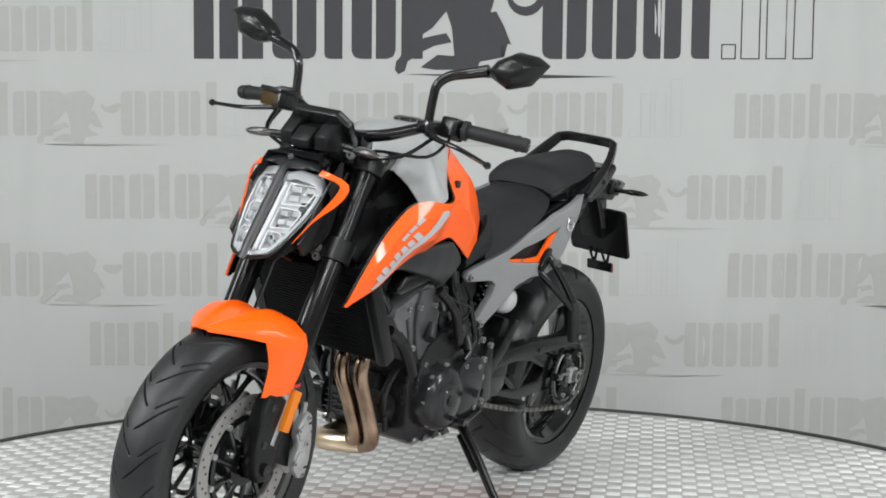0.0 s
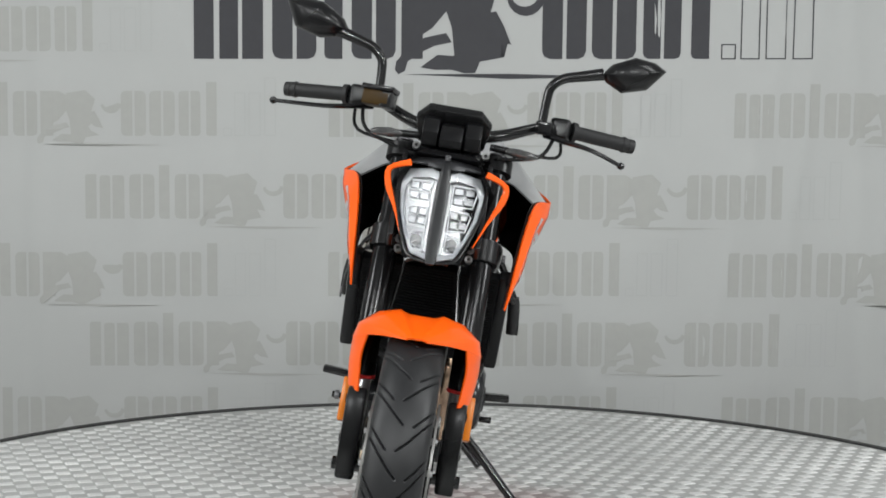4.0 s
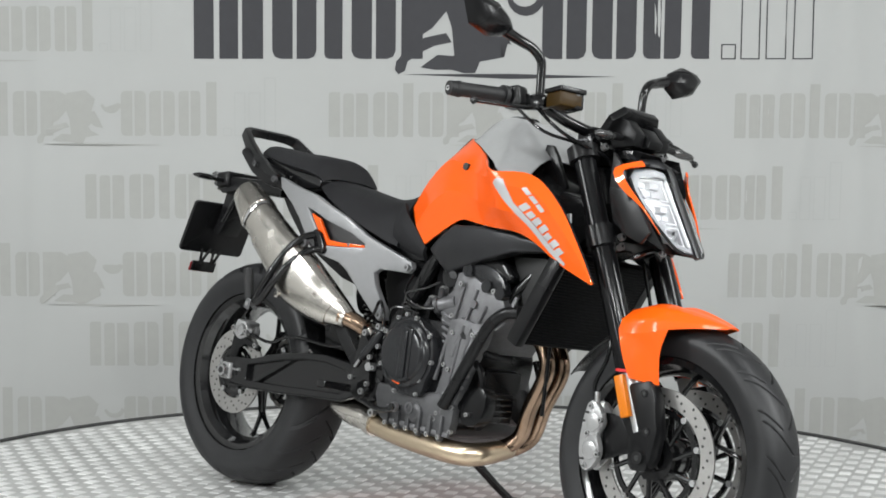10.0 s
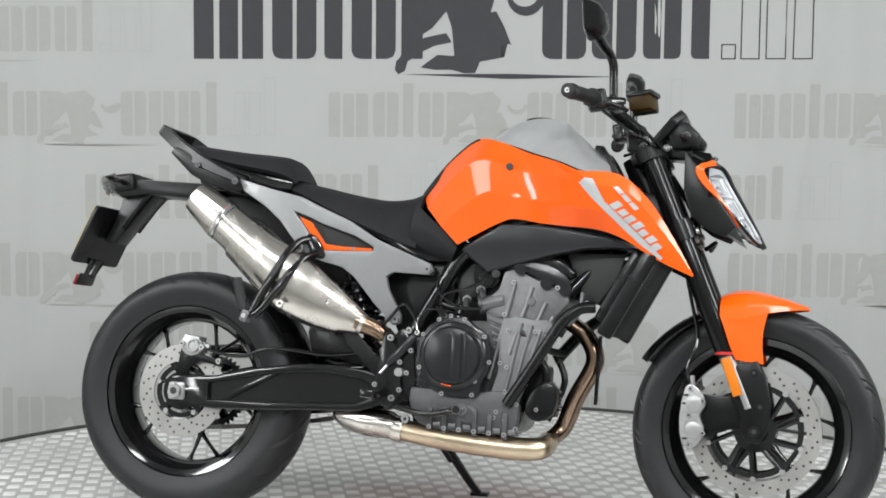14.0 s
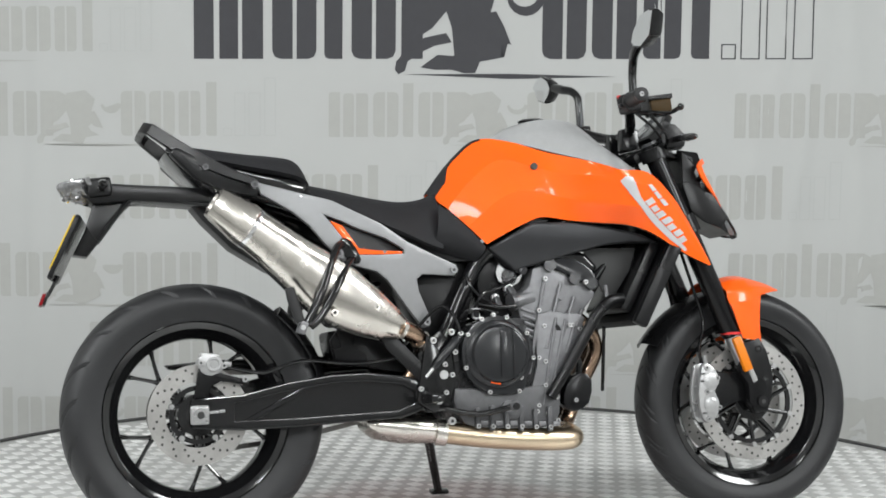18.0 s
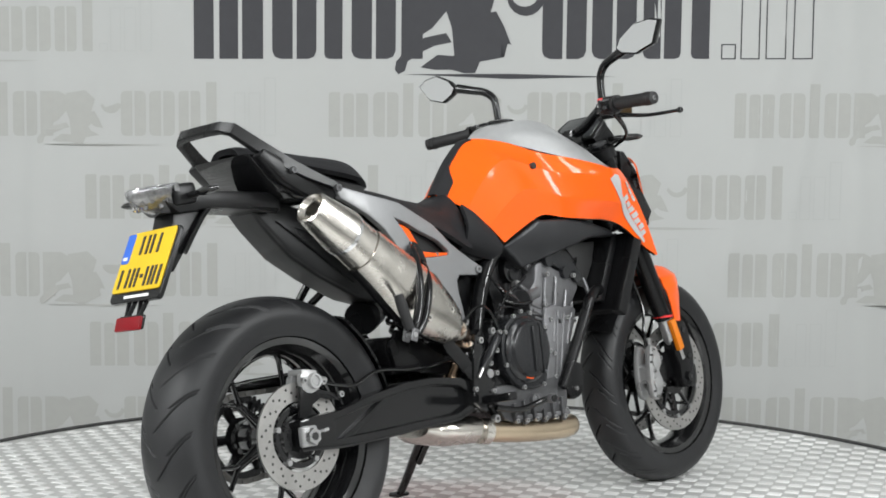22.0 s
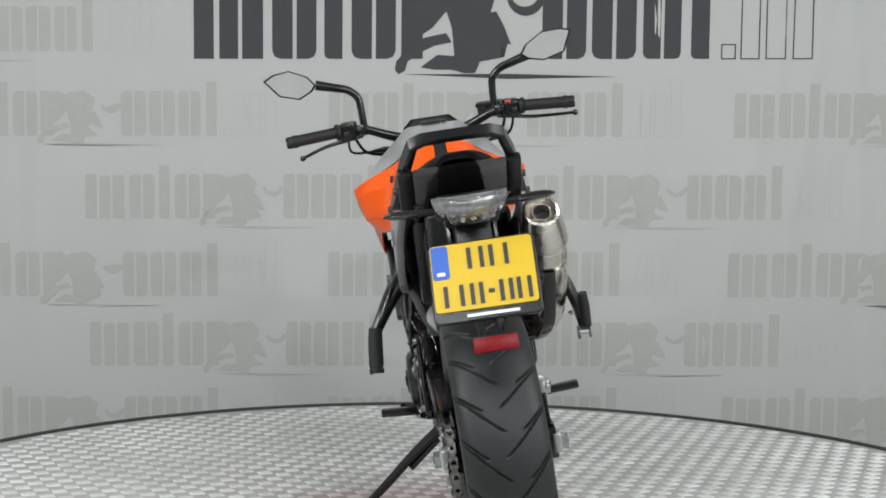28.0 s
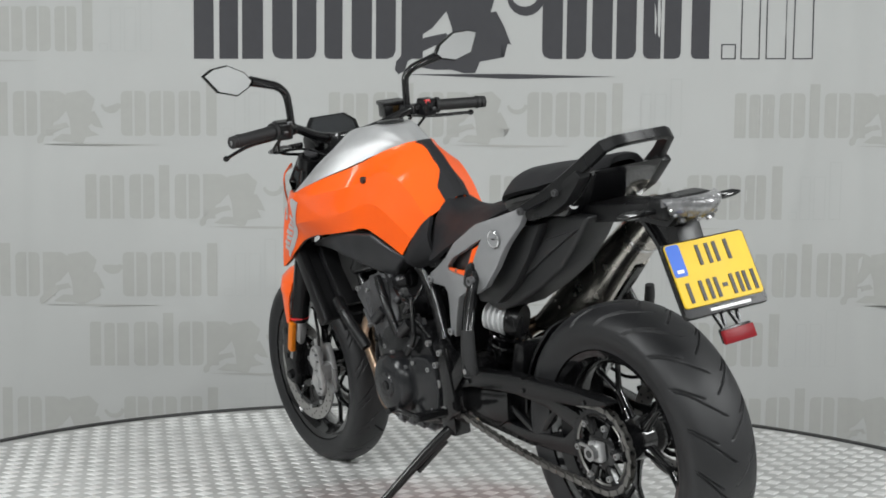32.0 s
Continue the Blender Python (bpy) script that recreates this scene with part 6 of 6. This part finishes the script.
for p in ((0.31, -0.237, 0.54), (0.42, -0.203, 0.553)):
    bolt(sil, (p[0], p[1] + 0.005, p[2]), 0.009, 0.006, (0, -1, 0.1), STEEL)
# ---- foot pegs ----
for s in (-1, 1):
    A = [(0.356, s * 0.15, 0.712), (0.334, s * 0.178, 0.702), (0.312, s * 0.21, 0.668), (0.288, s * 0.236, 0.612), (0.262, s * 0.248, 0.556), (0.238, s * 0.25, 0.512)]
    B = [(0.382, s * 0.145, 0.676), (0.358, s * 0.185, 0.664), (0.33, s * 0.224, 0.622), (0.3, s * 0.243, 0.572), (0.272, s * 0.25, 0.53), (0.248, s * 0.252, 0.508)]
    if s > 0:
        A = [(0.352, 0.145, 0.712), (0.33, 0.178, 0.672), (0.304, 0.215, 0.608), (0.292, 0.234, 0.572)]
        B = [(0.385, 0.145, 0.668), (0.36, 0.178, 0.632), (0.325, 0.212, 0.59), (0.3, 0.235, 0.56)]
    hang = part("pillion_hanger", tube(A, 0.0105, 12, 5, up=(1, 0, 0)), BLACKM, bike, "black tubular pillion peg hanger")
    part("hanger_tube", tube(B, 0.0098, 12, 5, up=(1, 0, 0)), BLACKM, hang)
    part("hanger_root", plate(rounded([(0.342, 0.722), (0.37, 0.718), (0.395, 0.672), (0.38, 0.66), (0.354, 0.68)], 2), s * 0.13, s * 0.166, 0.005), BLACKM, hang)
    line, foot = ([(0.2, -0.252, 0.6), (0.207, -0.254, 0.57), (0.222, -0.256, 0.52)], (0.228, -0.25, 0.506)) if s < 0 else ([(0.296, 0.232, 0.58), (0.294, 0.238, 0.54), (0.286, 0.244, 0.474)], (0.286, 0.244, 0.488))
    peg = part("pillion_peg", tube(line, [0.0115, 0.0135, 0.012] if s < 0 else [0.0155, 0.0175, 0.0175], 12, 3, up=(1, 0, 0)), GRIPR, bike, "folded black rubber pillion peg")
    for d in (-0.013, 0.013):
        part("peg_clevis", block((0.02, 0.006, 0.03), Matrix.Translation((foot[0], foot[1] + d, foot[2])) @ pose(0, 0, 0, 0, 20, 0), 0.003), ALU if s < 0 else SATINB, peg)
    part("clevis_pin", cyl((foot[0], foot[1] - 0.018, foot[2]), (foot[0], foot[1] + 0.018, foot[2]), 0.006, 12, 0.001), BOLT, peg)
    bolt(hang, (0.335, s * 0.18, 0.685), 0.011, 0.008, (0, s, 0), ALU)
    ph = part("rider_hanger", plate([(0.56, 0.49), (0.6, 0.43), (0.61, 0.33), (0.575, 0.29), (0.53, 0.32), (0.545, 0.41)], s * 0.125, s * 0.142, 0.005), BLACKM, bike, "black rider foot peg hanger")
    part("rider_peg", block((0.032, 0.092, 0.02), Matrix.Translation((0.552, s * 0.208, 0.327)) @ pose(0, 0, 0, s * 4, 0, 0), 0.005), BLACKM, ph, "black serrated rider foot peg")
    part("heel_guard", plate([(0.42, 0.52), (0.44, 0.525), (0.6, 0.36), (0.57, 0.34), (0.46, 0.45)], s * 0.132, s * 0.137, 0.002), BLACKP, ph, "black heel guard")
    part("pedal", tube([(0.6, s * 0.15, 0.3), (0.68, s * 0.16, 0.285), (0.76, s * 0.175, 0.3), (0.765, s * 0.205, 0.302)], [0.008, 0.0075, 0.0075, 0.009], 10, 4), BLACKM, ph)
    for x, z in ((0.6, 0.435), (0.575, 0.47), (0.585, 0.32), (0.622, 0.49)):
        bolt(ph, (x, s * 0.142, z), 0.008, 0.006, (0, s, 0))

master = part("master_cylinder", tube([(0.64, -0.147, 0.478), (0.632, -0.147, 0.468), (0.585, -0.147, 0.416), (0.571, -0.147, 0.401)], [0.007, 0.0125, 0.0115, 0.006], 14, 1), COVER, bike, "dark rear brake master cylinder")
bolt(master, (0.645, -0.147, 0.484), 0.0065, 0.005, (0, -1, 0.4))
part("push_rod", cyl((0.572, -0.147, 0.402), (0.553, -0.147, 0.38), 0.004, 8), BOLT, master)
part("brake_hose", tube([(0.645, -0.147, 0.486), (0.63, -0.142, 0.53), (0.6, -0.13, 0.555), (0.56, -0.11, 0.52), (0.5, -0.1, 0.45)], 0.0042, 8), BLACKM, bike)
for x, z in ((0.621, 0.384), (0.603, 0.41), (0.604, 0.341), (0.63, 0.44), (0.54, 0.352)):
    bolt(bike, (x, -0.144, z), 0.0062, 0.005)
part("pedal_tip", lathe([(0.003, -0.2), (0.011, -0.2), (0.012, -0.197), (0.012, -0.188), (0.003, -0.188)], (0.765, 0, 0.302), "Y", 16), ALU, bike, "round aluminium brake pedal tip")

# ---- swingarm, shock, chain ----
SW = [(-0.02, 0.345), (0.02, 0.35), (0.104, 0.354), (0.214, 0.379), (0.325, 0.394), (0.409, 0.396), (0.508, 0.385), (0.56, 0.37), (0.57, 0.33), (0.55, 0.3), (0.493, 0.281), (0.381, 0.278), (0.242, 0.271), (0.104, 0.268), (-0.02, 0.276)]
SWH = [(0.085, 0.333), (0.21, 0.357), (0.325, 0.373), (0.41, 0.375), (0.5, 0.363), (0.53, 0.346), (0.53, 0.318), (0.485, 0.301), (0.38, 0.298), (0.24, 0.293), (0.085, 0.291)]
arm_r = part("swingarm", holed(SW, SWH, -0.128, -0.09, 0.005), BLACKM, bike, "black cast swingarm with a recessed side")
part("swingarm_pocket", plate(SWH, -0.113, -0.098, 0), BLACKM, arm_r)
part("swingarm_rib", plate([(0.1, 0.288), (0.13, 0.288), (0.275, 0.366), (0.245, 0.364)], -0.124, -0.112, 0.003), BLACKM, arm_r)
part("swingarm_bridge", plate([(0.36, 0.39), (0.56, 0.375), (0.57, 0.31), (0.42, 0.285), (0.37, 0.31)], -0.1, 0.1, 0.02), BLACKM, arm_r)
LU = [(0.56, 0.42), (0.48, 0.428), (0.2, 0.398), (0.06, 0.366), (-0.03, 0.345), (-0.03, 0.275), (0.06, 0.268), (0.3, 0.262), (0.5, 0.285), (0.57, 0.32)]
LH = [(0.44, 0.395), (0.22, 0.37), (0.12, 0.335), (0.16, 0.305), (0.3, 0.298), (0.44, 0.315), (0.47, 0.35)]
part("swingarm_left", holed(LU, LH, 0.062, 0.09, 0.005), BLACKM, arm_r, "black trussed swingarm side")
for p, q in (((0.46, 0.395), (0.27, 0.285)), ((0.27, 0.285), (0.17, 0.385)), ((0.5, 0.3), (0.36, 0.41))):
    part("truss", tube([(p[0], 0.078, p[1]), (q[0], 0.078, q[1])], 0.0105, 8, 1, flat=0.8), BLACKM, arm_r)
# Black sheet added behind the truss so that its openings look shaded.
part("truss_backing", plate([(0.53, 0.4), (0.3, 0.38), (0.12, 0.345), (0.12, 0.3), (0.5, 0.3)], 0.055, 0.062, 0.002), SATINB, arm_r)
for s in (-1, 1):
    yy = s * (0.128 if s < 0 else 0.12)
    blk = part("axle_block", block((0.044, 0.02, 0.046), Matrix.Translation((0.0, yy, 0.309)), 0.007, segments=3), CALI, arm_r, "bare aluminium axle block")
    part("axle_nut", cyl((0, yy, 0.309), (0, yy + s * 0.024, 0.309), 0.0185, 6, 0.003), BOLT, blk)
    # Black disc on the nut stands for its shaded hollow.
    part("axle_bore", cyl((0, yy + s * 0.02, 0.309), (0, yy + s * 0.0255, 0.309), 0.009, 14), INK, blk)
    part("adjuster", cyl((0.02, yy, 0.314), (0.06, yy, 0.317), 0.004, 8), BOLT, blk)
part("axle_rear", cyl((0, -0.125, 0.309), (0, 0.13, 0.309), 0.012, 14), ALUD, bike)
calr = part("rear_caliper", plate(rounded([(0.0, 0.445), (0.03, 0.455), (0.055, 0.44), (0.06, 0.415), (0.03, 0.4), (0.004, 0.412)], 2), -0.122, -0.106, 0.006), CALI, bike, "bare aluminium rear brake caliper")
part("inner_half", plate(rounded([(0.0, 0.44), (0.03, 0.45), (0.055, 0.435), (0.05, 0.405), (0.004, 0.41)], 2), -0.09, -0.07, 0.006), CALI, calr)
part("caliper_bridge", block((0.045, 0.05, 0.014), Matrix.Translation((0.028, -0.096, 0.447)) @ pose(0, 0, 0, 0, 8, 0), 0.004), CALI, calr)
part("piston_boss", lathe([(0.004, -0.127), (0.011, -0.127), (0.013, -0.132), (0.0165, -0.132), (0.018, -0.127), (0.018, -0.112), (0.004, -0.112)], (0.036, 0, 0.428), "Y", 24), CALI, calr)
part("piston_plug", cyl((0.036, -0.12, 0.428), (0.036, -0.1285, 0.428), 0.0085, 6), BOLT, calr)
part("pad_spring", block((0.02, 0.03, 0.005), Matrix.Translation((0.012, -0.096, 0.418)), 0.001), INK, calr)
part("banjo", cyl((0.062, -0.114, 0.43), (0.078, -0.114, 0.426), 0.007, 10, 0.001), BOLT, calr)
part("caliper_bracket", plate([(-0.012, 0.35), (0.0, 0.42), (0.05, 0.408), (0.12, 0.388), (0.118, 0.374), (0.055, 0.388), (0.03, 0.375), (0.02, 0.345)], -0.12, -0.11, 0.003), SATINB, calr)
for x, z in ((0.005, 0.432), (0.06, 0.424), (0.11, 0.39)):
    bolt(calr, (x, -0.126, z), 0.007, 0.005)
part("brake_hose", tube([(0.07, -0.115, 0.42), (0.16, -0.115, 0.405), (0.25, -0.11, 0.43), (0.4, -0.1, 0.42), (0.55, -0.1, 0.44)], 0.0045, 8, 5), BLACKM, bike)
hug = []
for a in np.linspace(6, 50, 8):
    r = 0.334
    hug.append([(RC[0] + (r - 0.03 * abs(u) ** 2.2) * math.cos(radians(a)), 0.085 * u, RC[2] + (r - 0.03 * abs(u) ** 2.2) * math.sin(radians(a))) for u in (-1, -0.6, 0, 0.6, 1)])
part("rear_hugger", sheet(hug, 0.005, 3, inward=(1, 0, 0.5)), SATINB, bike, "black plastic hugger in front of the rear tyre")
# Black plate added to fill the dark space ahead of the hugger.
part("hugger_filler", plate([(0.345, 0.42), (0.33, 0.48), (0.36, 0.52), (0.43, 0.49), (0.54, 0.42), (0.54, 0.39)], -0.075, -0.06, 0.004), SATINB, bike)
part("mud_flap", plate([(0.325, 0.5), (0.36, 0.505), (0.4, 0.41), (0.345, 0.41), (0.33, 0.46)], -0.06, 0.06, 0.01), BLACKP, bike)
part("shock_body", cyl((0.5, 0.0, 0.43), (0.425, 0.0, 0.64), 0.024, 18, 0.004), BLACKM, bike)
coil = []
for k in range(96):
    t = k / 95
    c0, d0 = Vector((0.49, 0.0, 0.455)), Vector((-0.06, 0, 0.17))
    u0, w0 = Vector((0, 1, 0)), Vector((0.94, 0, 0.33))
    coil.append(c0 + d0 * t + 0.041 * (math.cos(t * 7 * 2 * math.pi) * u0 + math.sin(t * 7 * 2 * math.pi) * w0))
part("shock_spring", tube(coil, 0.0062, 8, 1), BLACKM, bike, "black coil spring")
BA, BB, BC = Vector((0.435, 0.076, 0.57)), Vector((0.376, 0.052, 0.56)), Vector((0.345, 0.036, 0.553))
tin = part("bellows", tube([BA + (BB - BA) * (k / 16) for k in range(17)], [0.034 + 0.0005 * k - (0.0 if k % 4 in (1, 2) else 0.007) for k in range(17)], 28, 1), PALER, bike, "ribbed pale grey rubber bellows behind the frame")
part("bellows_cup", tube([BB, BB + (BC - BB) * 0.1, BC - (BC - BB) * 0.12, BC, BC - (BC - BB) * 0.05, BC - (BC - BB) * 0.6], [0.04, 0.043, 0.0425, 0.0405, 0.035, 0.033], 28, 1), SATINB, tin, "black rubber cup")
# sprockets and chain
CY = 0.105


def sprocket(c, r, teeth, n_hole):
    pts = []
    for k in range(teeth * 4):
        a = 2 * math.pi * k / (teeth * 4)
        pts.append((c[0] + (r if k % 4 in (0, 1) else r - 0.007) * math.cos(a), c[1] + (r if k % 4 in (0, 1) else r - 0.007) * math.sin(a)))
    inner = [(c[0] + (r - 0.023) * math.cos(t), c[1] + (r - 0.023) * math.sin(t)) for t in np.linspace(0, 2 * math.pi, 60, endpoint=False)]
    return holed(pts, inner, CY - 0.003, CY + 0.003)


spr = part("sprocket", sprocket((0, 0.309), 0.103, 42, 6), ENGB, rear, "toothed dark sprocket")
part("sprocket_carrier", lathe([(0.02, CY - 0.02), (0.04, CY - 0.012), (0.048, CY + 0.001), (0.042, CY + 0.006), (0.02, CY + 0.008)], RC, "Y", 32), BLACKM, rear)
part("sprocket_ring", lathe([(0.078, CY + 0.003), (0.082, CY + 0.006), (0.084, CY + 0.003)], RC, "Y", 60, closed=True), CHAIN, spr)
for k in range(6):
    a = k * math.pi / 3
    part("sprocket_arm", cyl((0.04 * math.cos(a), CY, 0.309 + 0.04 * math.sin(a)), (0.084 * math.cos(a), CY, 0.309 + 0.084 * math.sin(a)), 0.011, 8, r2=0.014), BLACKM, spr)
    bolt(spr, (0.068 * math.cos(a), CY + 0.013, 0.309 + 0.068 * math.sin(a)), 0.007, 0.006, (0, 1, 0))
chain_pts = []
for a in np.linspace(math.radians(88), math.radians(272), 40):
    chain_pts.append((0.1 * math.cos(a), 0.309 + 0.1 * math.sin(a)))
for t in np.linspace(0, 1, 44)[1:-1]:
    chain_pts.append((0.0 + 0.64 * t, 0.209 + 0.116 * t - 0.02 * math.sin(math.pi * t)))
for a in np.linspace(math.radians(-88), math.radians(88), 12):
    chain_pts.append((0.645 + 0.04 * math.cos(a), 0.365 + 0.04 * math.sin(a)))
for t in np.linspace(1, 0, 44)[1:-1]:
    chain_pts.append((0.64 * t, 0.409 - 0.004 * t))
length = [0.0]
for p, q in zip(chain_pts, chain_pts[1:] + chain_pts[:1]):
    length.append(length[-1] + math.hypot(q[0] - p[0], q[1] - p[1]))
count = int(length[-1] / 0.0159)
xs_, zs_ = [p[0] for p in chain_pts] + [chain_pts[0][0]], [p[1] for p in chain_pts] + [chain_pts[0][1]]
verts, faces = [], []
for k in range(count):
    l0, l1 = length[-1] * k / count, length[-1] * (k + 1) / count
    a = Vector((np.interp(l0, length, xs_), 0, np.interp(l0, length, zs_)))
    b = Vector((np.interp(l1, length, xs_), 0, np.interp(l1, length, zs_)))
    d = (b - a).normalized()
    nrm = Vector((-d.z, 0, d.x))
    for y0, y1 in ((CY + 0.006, CY + 0.009), (CY - 0.009, CY - 0.006)) if k % 2 else ((CY + 0.0035, CY + 0.006), (CY - 0.006, CY - 0.0035), (CY - 0.0035, CY + 0.0035)):
        i = len(verts)
        wide = 0.0062 if (y1 - y0) < 0.005 else 0.004
        o = [a - d * 0.004 + nrm * wide * 0.6, a + d * 0.002 + nrm * wide, b - d * 0.002 + nrm * wide, b + d * 0.004 + nrm * wide * 0.6, b + d * 0.004 - nrm * wide * 0.6, b - d * 0.002 - nrm * wide, a + d * 0.002 - nrm * wide, a - d * 0.004 - nrm * wide * 0.6]
        verts += [(p.x, y0, p.z) for p in o] + [(p.x, y1, p.z) for p in o]
        faces += [tuple(i + q for q in range(8)), tuple(i + 15 - q for q in range(8))] + [(i + q, i + (q + 1) % 8, i + 8 + (q + 1) % 8, i + 8 + q) for q in range(8)]
me = bpy.data.meshes.new("chain")
me.from_pydata(verts, [], faces)
place("chain", me, CHAIN, bike, "steel roller chain", smooth=False)
part("chain_guard", plate([(0.5, 0.432), (0.3, 0.444), (0.05, 0.437), (-0.06, 0.43), (-0.05, 0.42), (0.3, 0.424), (0.5, 0.415)], 0.085, 0.119, 0.004), BLACKP, bike, "black chain guard")
part("chain_guard_side", plate([(0.53, 0.43), (0.3, 0.446), (0.05, 0.44), (-0.06, 0.431), (-0.05, 0.42), (0.06, 0.407), (0.2, 0.403), (0.36, 0.399), (0.48, 0.392), (0.53, 0.38)], 0.119, 0.127, 0.004), BLACKP, bike, "black side wall of the chain guard")
for x, z in ((0.48, 0.405), (0.25, 0.415), (0.02, 0.42)):
    bolt(bike, (x, 0.127, z), 0.006, 0.004, (0, 1, 0), BLACKM)

# side stand
st = part("side_stand", tube([(0.615, 0.1, 0.262), (0.645, 0.18, 0.2), (0.69, 0.29, 0.1), (0.708, 0.335, 0.064)], [0.015, 0.013, 0.0115, 0.011], 12, 3), BLACKM, bike, "black side stand, folded out")
part("stand_foot", block((0.05, 0.032, 0.012), Matrix.Translation((0.712, 0.343, 0.0615)) @ pose(0, 0, 0, 9, 0, 0), 0.004), BLACKM, st)
part("stand_spring", tube([(0.63, 0.12, 0.225), (0.66, 0.2, 0.155)], 0.008, 10, 1), BLACKM, st)
part("stand_bracket", block((0.06, 0.05, 0.07), Matrix.Translation((0.612, 0.095, 0.275)), 0.008), BLACKM, st)


# ---- movement: the table and the motorcycle on it turn together ----
def motions():
    rows = []
    for k in range(33):
        s = (k - 16) / 16
        rows.append((float(k), pose(0, 0, 0, 0, 0, 5.171 + 122.507 * s + 0.354 * s * s - 0.074 * s ** 3)))
    walk(table, rows)
    walk(bike, rows)


motions()
